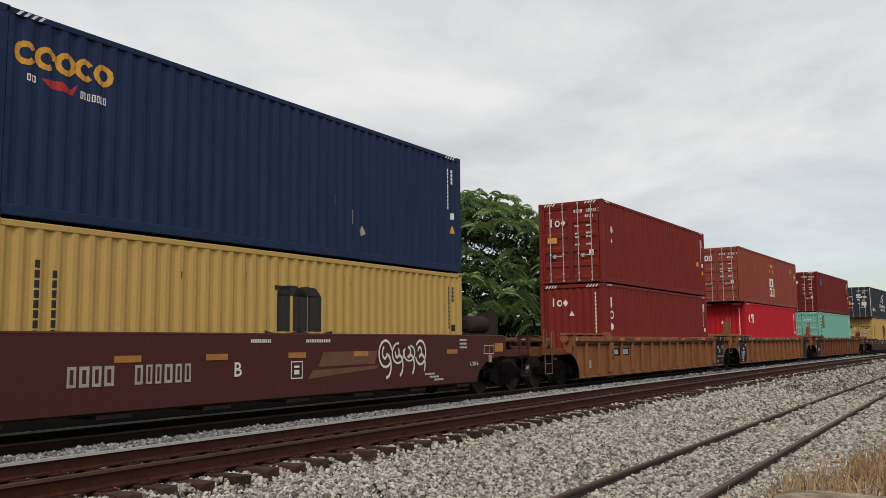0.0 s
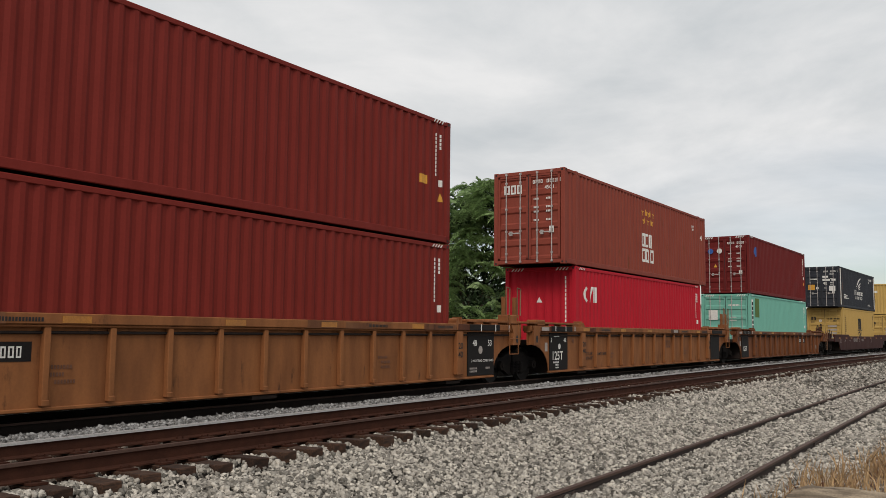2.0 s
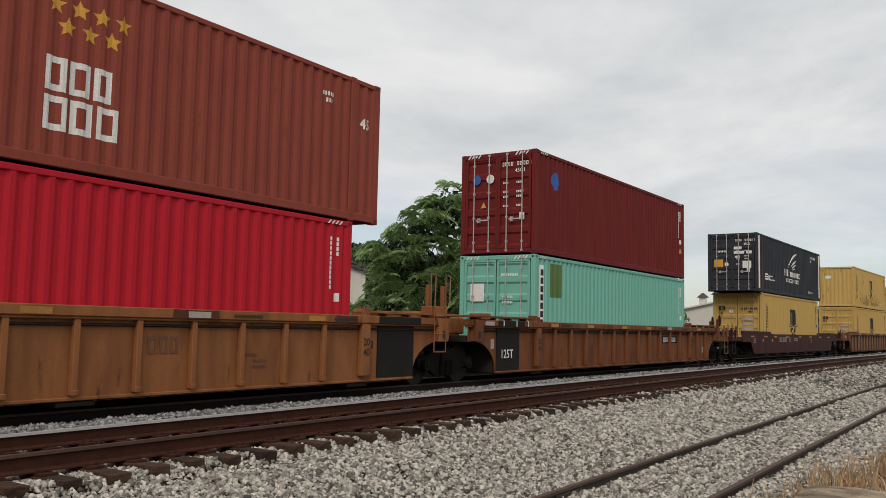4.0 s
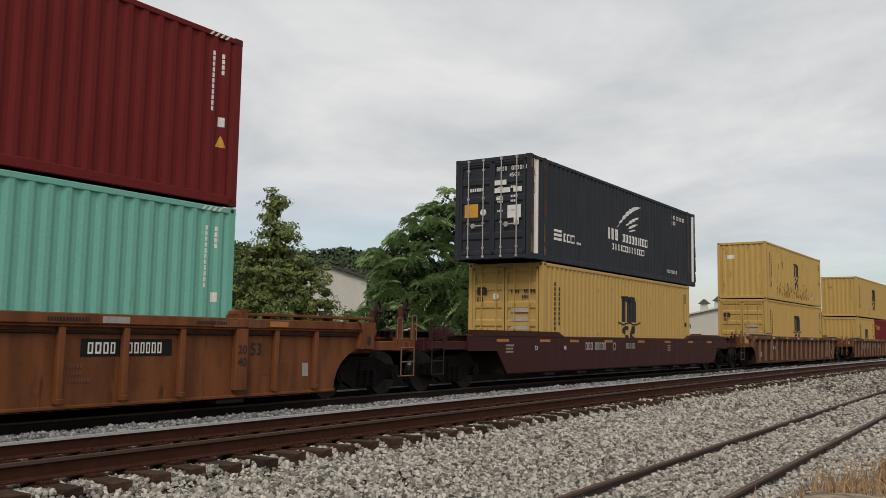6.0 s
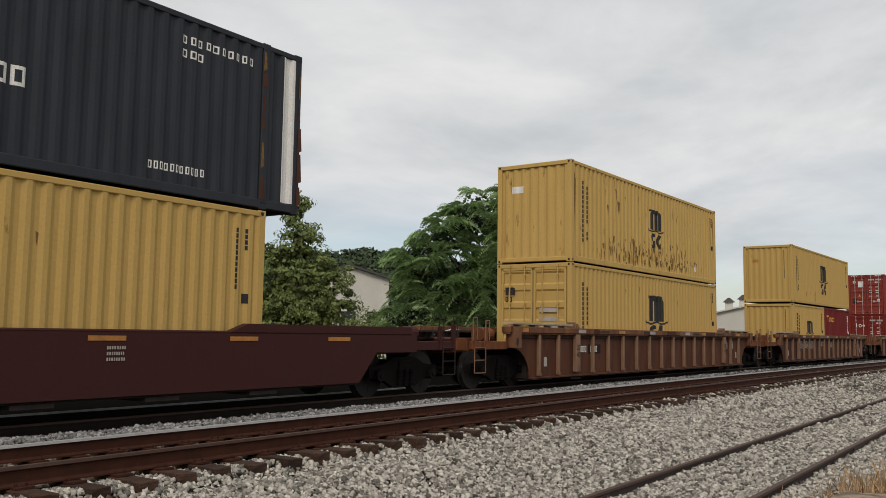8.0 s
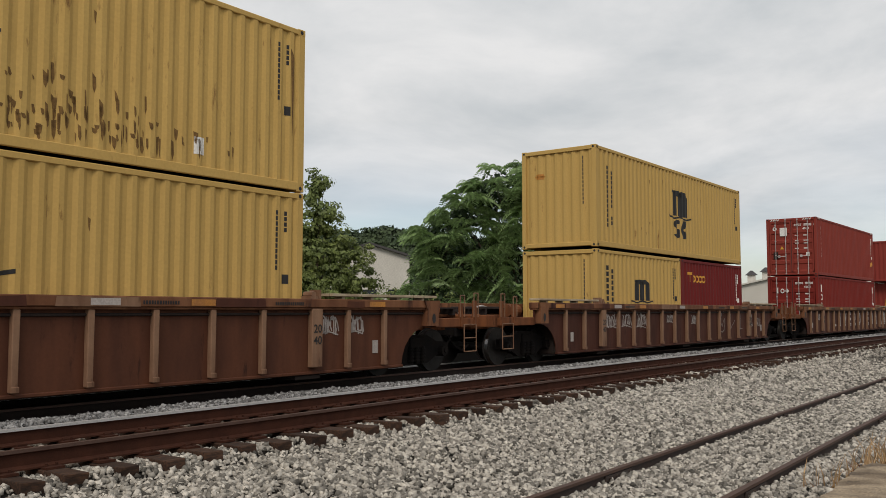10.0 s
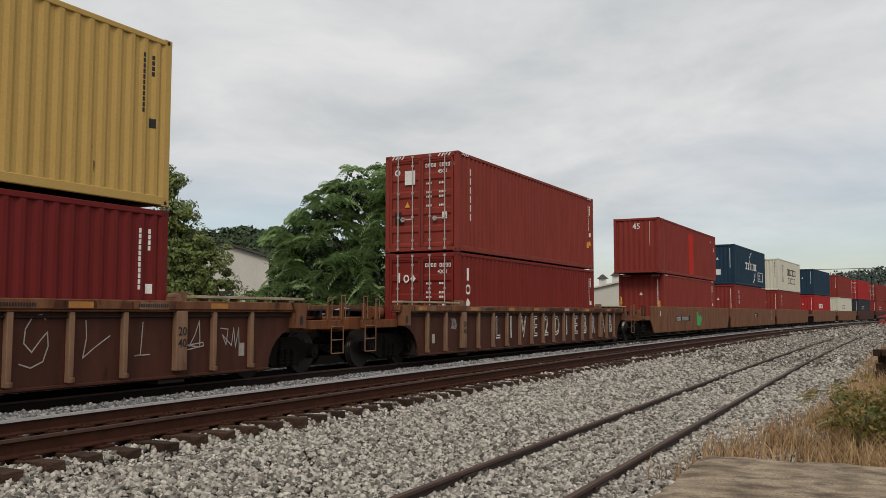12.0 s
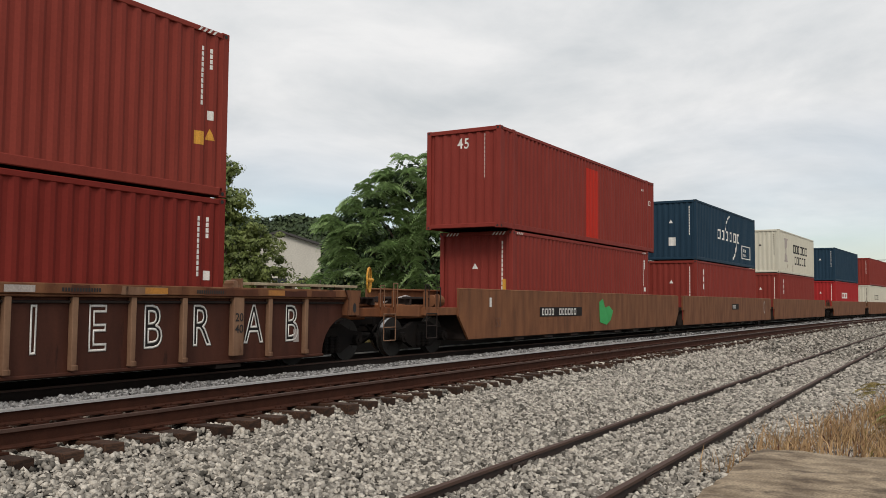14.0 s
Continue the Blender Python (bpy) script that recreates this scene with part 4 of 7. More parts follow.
def container(s_front, L, H, mat, base, label, door=False, end_mat=None, bar_mat=M_GALV, group="shipping containers on the train"):
    """Shipping container; its front end faces -x and its near side -y. Returns the surfaces for its markings."""
    c = thing("shipping_container", label, "shipping container", group)
    MOVERS.append((c, s_front + L / 2, base))
    W2, e = 1.22, L / 2
    near_place = lambda u, v, d: Vector((u, -W2 + 0.008 + d, v))
    a, b = -e + 0.16, e - 0.16
    z0, z1 = 0.15, H - 0.10

    def side(bm):
        corrugated(bm, a, b, z0, z1, near_place)
    side_me = cached(("container_side", L, H), side, mat)
    near_side = part("side_wall", side_me, mat, c)
    far_side = part("side_wall", side_me, mat, c)
    far_side.rotation_euler.z = math.pi

    def roof(bm):
        box(bm, -e + 0.1, e - 0.1, -W2 + 0.05, W2 - 0.05, H - 0.06, H - 0.02)
        n = int(L / 0.9)
        for i in range(n):
            x = -e + 0.5 + i * (L - 1.0) / (n - 1)
            box(bm, x - 0.12, x + 0.12, -W2 + 0.12, W2 - 0.12, H - 0.03, H - 0.008)
    part("roof_panel", cached(("container_roof", L, H), roof, mat), mat, c)

    def floor(bm):
        box(bm, -e + 0.1, e - 0.1, -W2 + 0.05, W2 - 0.05, 0.08, 0.15)
    part("floor_panel", cached(("container_floor", L), floor, M_FRAME), M_FRAME, c)

    def top_rail(bm):
        box(bm, -e + 0.1, e - 0.1, -0.03, 0.03, H - 0.11, H - 0.015)

    def bottom_rail(bm):
        box(bm, -e + 0.1, e - 0.1, -0.03, 0.03, 0.02, 0.17)
    tr, br = cached(("top_rail", L, H), top_rail, mat, 0.012), cached(("bottom_rail", L), bottom_rail, mat, 0.012)

    def post(bm):
        box(bm, -0.08, 0.08, -0.07, 0.07, 0.1, H - 0.1)
    po = cached(("corner_post", H), post, mat, 0.015)

    def casting(bm):
        box(bm, -0.089, 0.089, -0.081, 0.081, -0.059, 0.059)
    ca = cached("corner_casting", casting, mat if mat is not M_WHITE else mat, 0.01)

    def hole(bm):
        rod(bm, (0, -0.0822, 0), (0, -0.0832, 0), 0.036, 10)

    def end_hole(bm):
        rod(bm, (-0.0902, 0, 0), (-0.0912, 0, 0), 0.034, 10)
    ho, eh = cached("casting_hole", hole, M_LK), cached("casting_end_hole", end_hole, M_LK)
    for sy in (-1, 1):
        for me, nm in ((tr, "top_rail"), (br, "bottom_rail")):
            o = part(nm, me, mat, c)
            o.location.y = sy * (W2 - 0.03)
        for sx in (-1, 1):
            o = part("corner_post", po, mat, c)
            o.location = (sx * (e - 0.08), sy * (W2 - 0.07), 0)
            for z in (0.059, H - 0.059):
                o = part("corner_casting", ca, mat, c)
                o.location = (sx * (e - 0.089), sy * (W2 - 0.081), z)
                if sy < 0:
                    part("casting_hole", ho, M_LK, o)
                if sx < 0:
                    part("casting_hole", eh, M_LK, o)
            if L > 13 and sy < 0:
                o = part("corner_post", po, mat, c)
                o.location = (sx * 6.0, sy * (W2 - 0.062), 0)
                for z in (0.059, H - 0.059):
                    o = part("corner_casting", ca, mat, c)
                    o.location = (sx * 6.0, sy * (W2 - 0.078), z)

    def header(bm):
        box(bm, -0.06, 0.06, -W2 + 0.14, W2 - 0.14, -0.06, 0.06)
    hd_me = cached("end_header", header, mat, 0.012)
    for x in (-e + 0.06, e - 0.06):
        part("end_header", hd_me, mat, c).location = (x, 0, H - 0.07)
        part("end_sill", hd_me, mat, c).location = (x, 0, 0.09)
    end_place = lambda u, v, d: Vector((-e + 0.03 + d, u, v))

    def end_bm(bm):
        corrugated(bm, -W2 + 0.14, W2 - 0.14, 0.15, H - 0.12, end_place)
    em = end_mat or mat
    end_me = cached(("end_wall", L, H), end_bm, em)
    back = part("end_wall", end_me, em, c)
    back.rotation_euler.z = math.pi
    if not door:
        front = part("end_wall", end_me, em, c)
        front_surf = (folds(-W2 + 0.14, W2 - 0.14, -W2 + 0.14), lambda u: wave(u + 1e-6, -W2 + 0.14) - 0.004, lambda u, v, d: end_place(-u, v, d))
        front_surf = ([-f for f in front_surf[0]], lambda u: wave(-u + 1e-6, -W2 + 0.14) - 0.004, lambda u, v, d: end_place(-u, v, d))
    else:
        front = None

        def leaf(bm):
            w = 0.525
            prof = [(0.0, 0.17)]
            n = 5 if H > 2.7 else 4
            hh = (H - 0.34) / n
            for i in range(n):
                z = 0.17 + hh * i
                prof += [(0.0, z + 0.07), (0.035, z + 0.12), (0.035, z + hh - 0.12), (0.0, z + hh - 0.07)]
            prof.append((0.0, H - 0.14))
            rows = [[bm.verts.new((-e + 0.02 + d, y, z)) for d, z in prof] for y in (-w + 0.07, w - 0.07)]
            for i in range(len(prof) - 1):
                bm.faces.new((rows[0][i], rows[0][i + 1], rows[1][i + 1], rows[1][i]))
            for y in (-w, w - 0.07):
                box(bm, -e + 0.0, -e + 0.05, y, y + 0.07, 0.16, H - 0.13)
            box(bm, -e + 0.0, -e + 0.05, -w, w, 0.16, 0.22)
            box(bm, -e + 0.0, -e + 0.05, -w, w, H - 0.19, H - 0.13)
        lm = cached(("door_leaf", L, H), leaf, em, 0.0)

        def bar(bm):
            rod(bm, (-e - 0.035, 0, 0.08), (-e - 0.035, 0, H - 0.05), 0.017, 8)
            for z in (0.10, 0.35, H * 0.36, H * 0.6, H - 0.35, H - 0.08):
                box(bm, -e - 0.055, -e + 0.0, -0.028, 0.028, z - 0.03, z + 0.03)
        bm_ = cached(("locking_bar", L, H), bar, bar_mat)

        def handle(bm):
            box(bm, -e - 0.07, -e - 0.05, -0.02, 0.40, H * 0.33, H * 0.33 + 0.035)
            box(bm, -e - 0.07, -e - 0.0, 0.28, 0.36, H * 0.33 - 0.05, H * 0.33 + 0.08)
        hm = cached(("door_handle", L, H), handle, bar_mat)
        for sy in (-1, 1):
            dr = part("door", lm, em, c)
            dr.location.y = sy * 0.535
            for k in (-0.27, 0.22):
                lb = part("locking_bar", bm_, bar_mat, dr, "galvanised locking bar" if bar_mat is M_GALV else "")
                lb.location.y = k
            hd = part("door_handle", hm, bar_mat, dr)
            hd.location.y = -0.27

        def gap(bm):
            box(bm, -e - 0.004, -e + 0.0, -0.012, 0.012, 0.16, H - 0.13)
        part("door_gasket", cached(("door_gasket", L, H), gap, M_LK), M_LK, c)
        front_surf = ([], lambda u: -0.02 - 0.004, lambda u, v, d: end_place(-u, v, d))
    near_surf = (folds(a, b, a), lambda u: wave(u + 1e-6, a) - 0.004, near_place)
    # lashing marks: slanted white dashes below the top corners
    return {"c": c, "side": near_side, "near": near_surf, "front": front_surf, "e": e, "H": H}


def on_side(k, polys, mat, name="marking", label=""):
    return decal(name, polys, mat, k["c"], k["near"], label)


def on_front(k, polys, mat, name="marking", label=""):
    return decal(name, polys, mat, k["c"], k["front"], label)


def words(k, where, body, size, u, v, mat):
    bm = text_bm(body, size)
    bmesh.ops.translate(bm, vec=(u, v, 0), verts=bm.verts)
    return decal("lettering", bm, mat, k["c"], k[where])


def height_marks(k, mat=M_LW):
    """Slanted dashes on the frame beside the top corners."""
    e, H = k["e"], k["H"]
    for u0 in (-e + 0.25, e - 0.75):
        decal("height_marking", [[(u0 + 0.11 * i, H - 0.10), (u0 + 0.05 + 0.11 * i, H - 0.10), (u0 + 0.12 + 0.11 * i, H - 0.03), (u0 + 0.07 + 0.11 * i, H - 0.03)] for i in range(4)],
              mat, k["c"], ([], lambda u: 0.0, lambda u, v, d: Vector((u, -1.2245, v))))
    for u0 in (-1.0, 0.55):
        decal("height_marking", [[(u0 + 0.11 * i, H - 0.12), (u0 + 0.05 + 0.11 * i, H - 0.12), (u0 + 0.12 + 0.11 * i, H - 0.03), (u0 + 0.07 + 0.11 * i, H - 0.03)] for i in range(4)],
              mat, k["c"], ([], lambda u: 0.0, lambda u, v, d: Vector((-e - 0.004, -u, v))))


def rear_marks(k, mat=M_LW, warn=True):
    """Small upright rows of marks near the rear post, as all these containers carry."""
    e, H = k["e"], k["H"]
    if H > 2.7 and mat is M_LW:
        height_marks(k)
    on_side(k, column(e - 0.62, H - 0.35, 11, 0.075, 0.8, 0.25), mat)
    on_side(k, column(e - 0.40, H - 0.35, 4, 0.075, 0.8, 0.25) + [rect(e - 0.46, H * 0.45, e - 0.34, H * 0.45 + 0.16)], mat)
    if warn:
        on_side(k, [[(e - 0.5, H * 0.33), (e - 0.3, H * 0.33), (e - 0.4, H * 0.33 + 0.2)]], M_LY)


def door_marks(k, logo=True, warn=M_LY):
    """Number rows and placards on the two doors; u runs from the far post to the near post."""
    H = k["H"]
    on_front(k, bars(0.15, H - 0.42, 4, 0.11) + bars(0.62, H - 0.42, 6, 0.11), M_LW)
    words(k, "front", "45G1" if H > 2.7 else "42G1", 0.15, 0.72, H - 0.56, M_LW)
    rows = []
    for i in range(6 if H > 2.7 else 4):
        if i not in (1, 4):
            rows += bars(0.18, H - 0.92 - 0.13 * i, 4, 0.055) + bars(0.6, H - 0.92 - 0.13 * i, 4, 0.06)
    on_front(k, rows, M_LW)
    on_front(k, [rect(0.70, 0.95, 0.86, 1.15)], M_LW)
    if warn:
        on_front(k, [[(-0.55, H * 0.46), (-0.37, H * 0.46), (-0.46, H * 0.46 + 0.17)]], warn)


def end_marks(k, mat=M_LW):
    on_front(k, column(0.86, k["H"] - 0.3, 11, 0.10, 0.55, 0.3), mat)
    on_front(k, [[(-0.12, k["H"] * 0.62), (0.06, k["H"] * 0.62), (-0.03, k["H"] * 0.62 + 0.17)]], mat)

# ---- the train, car by car ----
HC, STD = 2.896, 2.591
BASE = 0.45
L40, L45, L20 = 12.19, 13.72, 6.06


def emblem(u, v, w, h, wave_line=True):
    """Three thick uprights joined by rounded heads over a wavy line: a plain shape."""
    t = w * 0.30
    out = []
    for i in range(3):
        x = u + i * (w - t) / 2
        out.append(rect(x, v, x + t, v + h * 0.80))
    for i in range(2):
        c = u + t / 2 + (w - t) / 4 + i * (w - t) / 2
        out += ring(c, v + h * 0.76, (w - t) / 4 + t / 2, t, 8, 0, 180, h * 0.24 / ((w - t) / 4 + t / 2))
    out.append(rect(u - t * 0.18, v + h * 0.88, u + t * 0.9, v + h * 0.98))
    if wave_line:
        for i in range(8):
            a = u - w * 0.25 + i * w * 1.5 / 8
            d = [0, -0.05, -0.09, -0.05, 0, -0.05, -0.09, -0.05, 0]
            out.append([(a, v + d[i] * h - h * 0.05), (a + w * 1.5 / 8, v + d[i + 1] * h - h * 0.05), (a + w * 1.5 / 8, v + d[i + 1] * h + h * 0.02), (a, v + d[i] * h + h * 0.02)])
    return out


def three_marks(u, v, s, upright=False):
    """An upright, a ring and a diamond in a row or a column: plain shapes."""
    out = []
    for i, kind in enumerate("iro"):
        x, y = (u, v - 1.12 * s * i) if upright else (u + 0.80 * s * i, v)
        if kind == "i":
            out.append(rect(x + 0.22 * s, y, x + 0.42 * s, y + 1.0 * s))
        elif kind == "r":
            out += ring(x + 0.34 * s, y + 0.40 * s, 0.34 * s, 0.14 * s, 12, 0, 360, 1.2)
        else:
            out.append([(x, y + 0.4 * s), (x + 0.32 * s, y), (x + 0.64 * s, y + 0.4 * s), (x + 0.32 * s, y + 0.8 * s)])
    return out


def star(u, v, r):
    pts = [(u + (r if i % 2 == 0 else 0.45 * r) * math.sin(i * math.pi / 5), v + (r if i % 2 == 0 else 0.45 * r) * math.cos(i * math.pi / 5)) for i in range(10)]
    return [[(u, v), pts[i], pts[(i + 1) % 10]] for i in range(10)]


def feather(p0, p1, low, high, n=10):
    """A blade between two points, its edges bowed by low and high."""
    out = []
    (x0, y0), (x1, y1) = p0, p1
    for i in range(n):
        f, g = i / n, (i + 1) / n
        quad = [(x0 + (x1 - x0) * h, y0 + (y1 - y0) * h + k * 4 * h * (1 - h)) for h, k in ((f, low), (g, low), (g, high), (f, high))]
        out.append(quad)
    return out


def two_blocks(u, v, w, h):
    """The pair of rounded marks below the emblem."""
    t = w * 0.205
    return ring(u + w * 0.24, v + h * 0.74, w * 0.22, t, 10, 20, 270, h * 0.26 / (w * 0.22)) + ring(u + w * 0.24, v + h * 0.26, w * 0.22, t, 10, -160, 90, h * 0.26 / (w * 0.22)) + \
        ring(u + w * 0.76, v + h * 0.5, w * 0.24, t, 14, 50, 310, h * 0.5 / (w * 0.24))


def yellow_marks(k, both=True, small=False, less=False):
    e, H = k["e"], k["H"]
    if small:
        on_side(k, emblem(-0.5, 1.16, 1.0, 0.64), M_LK, "emblem", "black plain arched shape")
        on_side(k, column(-e + 0.68, H - 0.45, 8, 0.13, 0.9), M_LK)
        on_side(k, column(-e + 0.98, H - 0.55, 6, 0.12, 0.85), M_LK)
        return
    if less:
        on_side(k, emblem(-0.40, 1.50, 0.9, 0.68), M_LK, "emblem", "black plain arched shape")
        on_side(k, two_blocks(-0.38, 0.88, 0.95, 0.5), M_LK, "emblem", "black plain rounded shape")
        both = False
    else:
        on_side(k, emblem(-0.58, 1.36 if H > 2.7 else 1.12, 1.28, 0.86), M_LK, "emblem", "black plain arched shape")
    if both:
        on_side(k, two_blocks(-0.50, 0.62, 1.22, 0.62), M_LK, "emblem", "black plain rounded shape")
    on_side(k, column(-e + 0.73, H - 0.53, 13, 0.108, 0.9, 0.28), M_LK)
    on_side(k, column(-e + 1.0, H - 0.66, 8, 0.108, 0.8, 0.28) + column(-e + 1.0, H - 1.98, 2, 0.108, 0.8, 0.28), M_LK)
    rng = random.Random(int(e * 7 + H * 13))
    for _ in range(10):
        u, z, w, hh = rng.uniform(-5.2, 5.2), rng.choice((rng.uniform(0.2, 0.9), rng.uniform(1.9, 2.3))), rng.uniform(0.008, 0.025), rng.uniform(0.05, 0.22)
        on_side(k, [[(u - w, z + hh), (u + w, z + hh * 0.9), (u + w * 0.4, z), (u - w * 0.5, z + hh * 0.3)]], M_RUST, "rust_streak")
    rear_marks(k, M_LK, False)


# first car: oxide brown with plain sides
car = smooth_car(12.5, M_BNSF, "oxide-brown well car with plain plate sides and white graffiti", True, (-8.75, 8.75), (1, 1), 1.50, 0.38, 8.15, 6.6)
marks(car, bars(-4.83, 0.75, 4, 0.29, 0.6, 0.16) + bars(-3.70, 0.75, 6, 0.29, 0.52, 0.2), M_LG, -1.455, "faded_number_bars")
side_text(car, "B", 0.34, -1.6, 0.90, M_LW, -1.455)
for x in (-3.83, -2.07, -0.1, 1.83, 5.4):
    marks(car, [rect(x - 0.24, 1.08, x + 0.24, 1.18)], M_LO, -1.455, "reflector")
marks(car, [rect(-0.27, 0.70, 0.05, 0.72), rect(-0.27, 1.0, 0.05, 1.02), rect(-0.27, 0.72, -0.25, 1.0), rect(0.03, 0.72, 0.05, 1.0), rect(-0.18, 0.78, -0.04, 0.86), rect(-0.18, 0.90, -0.04, 0.94)], M_LW, -1.455)
marks(car, [[(0.2, 0.68), (2.4, 0.82), (2.4, 0.88), (0.35, 0.84)], [(0.5, 0.90), (2.3, 0.92), (2.4, 1.18), (0.65, 1.18)]], M_LB, -1.453, "faded_emblem", "faded tan emblem shape")
marks(car, bars(-1.3, 1.36, 10, 0.06) + bars(0.15, 1.36, 14, 0.06) + bars(-6.3, 1.0, 4, 0.05), M_LW, -1.455)
for k in range(3):
    marks(car, bars(5.75, 1.38 - 0.09 * k, 9, 0.045) + bars(-6.4, 0.80 - 0.1 * k, 9, 0.05) + bars(4.2 + 0.2 * k, 0.62 - 0.07 * k, 12, 0.04), M_LW, -1.455)
tag = []
for cx, w in ((2.68, 0.46), (3.14, 0.42), (3.58, 0.42), (4.02, 0.42)):
    a_ = 140 * cx
    tag += ring(cx, 1.12 + 0.05 * math.sin(7 * cx), w * 0.56, 0.045, 14, a_, a_ + 300, 1.0 + 0.25 * math.sin(5 * cx)) + ring(cx + 0.04, 0.86, w * 0.40, 0.045, 10, 150 + a_ * 0.3, 380 + a_ * 0.2, 1.5) + ring(cx - 0.03, 1.14, w * 0.22, 0.04, 8, a_ + 90, a_ + 330, 1.5)
marks(car, tag, M_LW, -1.457, "graffiti", "white looping spray-paint tag")
bm = bmesh.new()
rod(bm, (6.95, -0.95, 1.80), (7.80, -0.95, 1.80), 0.22, 24)
for xx, q in ((6.95, -1), (7.80, 1)):
    rod(bm, (xx, -0.95, 1.80), (xx + q * 0.07, -0.95, 1.80), 0.22, 24, 0.12)
box(bm, 6.75, 7.95, -1.2, -0.7, 1.50, 1.57)
part("air_tank", bm, M_FRAME, car)
brake_wheel(car, 8.75, -0.75, 2.0)
bm = bmesh.new()
prism(bm, [(7.9, 1.2), (8.65, 1.2), (8.65, 2.15), (8.3, 2.15), (8.2, 1.75), (7.9, 1.75)], -0.95, -0.5)
part("brake_stand", bm, M_FRAME, car, bevel=0.03)
marks(car, [rect(7.5, 1.10, 7.96, 1.32)], M_LO, -1.457, "reflector")
side_text(car, "L 261-6", 0.13, 6.45, 0.82, M_LW, -1.455)
for zz, ww in ((1.16, 0.52), (0.95, 0.52)):
    marks(car, [rect(6.95, zz + 0.1, 6.95 + ww, zz + 0.112)], M_LW, -1.455, "frame_line")
for xx in (6.95, 7.21, 7.46):
    marks(car, [rect(xx, 1.062, xx + 0.012, 1.26)], M_LW, -1.455, "frame_line")
marks(car, [rect(7.18, 0.84, 7.36, 1.03)], M_PLANK, -1.455, "placard", "small pale yellow placard")

k = container(6.6, L40, STD, M_MSC, BASE, "mustard-yellow corrugated container, lower in the stack on a brown car")
yellow_marks(k, False)
k = container(6.6, L40, HC, M_SEA, BASE + STD + 0.02, "dark navy-blue corrugated container on top of a yellow one")
on_side(k, sum([ring(-5.66 + 0.312 * i, 2.30, 0.172, 0.085, 12, a, b) for i, (a, b) in enumerate(((30, 330), (0, 310), (0, 360), (40, 320), (0, 360)))], []), M_LY, "emblem", "golden-yellow rounded marks")
on_side(k, [[(-5.42, 2.00), (-5.1, 2.03), (-4.95, 1.95), (-4.84, 2.05), (-4.9, 1.88), (-5.3, 1.90)]], M_LR, "emblem")
on_side(k, bars(-5.64, 1.92, 2, 0.10) + bars(-4.80, 1.86, 7, 0.11, 0.5, 0.18), M_LW)
rear_marks(k)
on_side(k, [[(1.9, 0.62), (2.05, 0.75), (2.12, 0.58), (2.0, 0.52)], rect(1.70, 0.75, 1.73, 1.05), rect(1.1, 1.05, 1.12, 1.3)], M_LG, "scrape")

# orange-brown articulated set of three
LAB3 = "faded orange-brown ribbed well car unit"
A, B, C3 = 34.35, 53.70, 73.45
FREE, FRONT, REAR = (9.75, 8.65), (9.56, 8.30), (9.15, 7.90)
u1 = ribbed_car(A, M_CARO, M_CARO, LAB3 + " with a shared truck behind", True, (-9.75, 9.68), (1, 0), 0, ((6.68, 7.92),), span=FREE + REAR)
u2 = ribbed_car(B, M_CARO, M_CARO, LAB3 + " with black panels at its front", True, (9.7,), (0, 0), 0, ((-8.28, -7.15), (6.68, 7.92)), span=FRONT + REAR)
u3 = ribbed_car(C3, M_CARU, M_CARU, LAB3 + " at the rear of its set", True, (10.0,), (0, 1), 1, ((-8.28, -7.15),), span=FRONT + FREE)
side_text(u1, "48", 0.2, 6.98, 1.04, M_LW, -1.405)
side_text(u1, "53", 0.2, 7.70, 1.04, M_LW, -1.405)
side_text(u1, "2 INCH TRIAD COND. SHOES", 0.08, 7.35, 0.62, M_LW, -1.405)
marks(u1, bars(6.75, 0.42, 9, 0.045) + bars(6.75, 0.35, 9, 0.045) + bars(7.5, 0.42, 6, 0.045) + ring(7.25, 0.88, 0.1, 0.1, 10), M_LG, -1.405)
side_text(u2, "125T", 0.34, -7.83, 0.66, M_LW, -1.405)
side_text(u2, "3", 0.16, -8.2, 1.10, M_LW, -1.405)
side_text(u2, "48", 0.16, -7.35, 1.10, M_LW, -1.405)
marks(u2, bars(-8.1, 0.46, 9, 0.05) + bars(-7.95, 0.39, 5, 0.05) + bars(-7.95, 0.32, 6, 0.04) + ring(-7.7, 0.93, 0.08, 0.08, 10) + bars(-8.05, 1.2, 10, 0.04), M_LW, -1.405)
side_text(u2, "IL 53' 1-3/4\"\nIW 8' 9-7/8\"", 0.135, -5.68, 0.62, M_LK, -1.376)
side_text(u2, "LD LMT 118400", 0.115, -4.70, 0.68, M_LK, -1.376)
marks(u2, bars(1.12, 0.82, 3, 0.26, 0.75, 0.15), M_LB, -1.376, "faded_number_bars")
side_text(u2, "45", 0.17, -6.75, 1.08, M_LB, -1.378)
side_text(u2, "53", 0.22, 6.45, 0.92, M_LK, -1.376)
side_text(u3, "125T", 0.30, -7.8, 0.66, M_LW, -1.405)
for u in (u2, u3):
    for xx in (-8.15, -7.5, -6.9):
        marks(u, [rect(xx - 0.02, 1.36, xx + 0.02, 1.50)], M_LW, -1.517)
for xx in (7.1, 7.8, 8.5):
    marks(u1, [rect(xx - 0.02, 1.33, xx + 0.02, 1.50)], M_LW, -1.517)
bm = bmesh.new()
box(bm, -6.0, -4.35, -1.378, -1.374, 0.86, 1.12)
part("number_panel", bm, M_BLACKP, u1, "black number panel")
marks(u1, bars(-5.85, 0.91, 4, 0.15, 0.6, 0.2) + bars(-5.0, 0.91, 5, 0.15, 0.55, 0.2), M_LW, -1.381)
bm = bmesh.new()
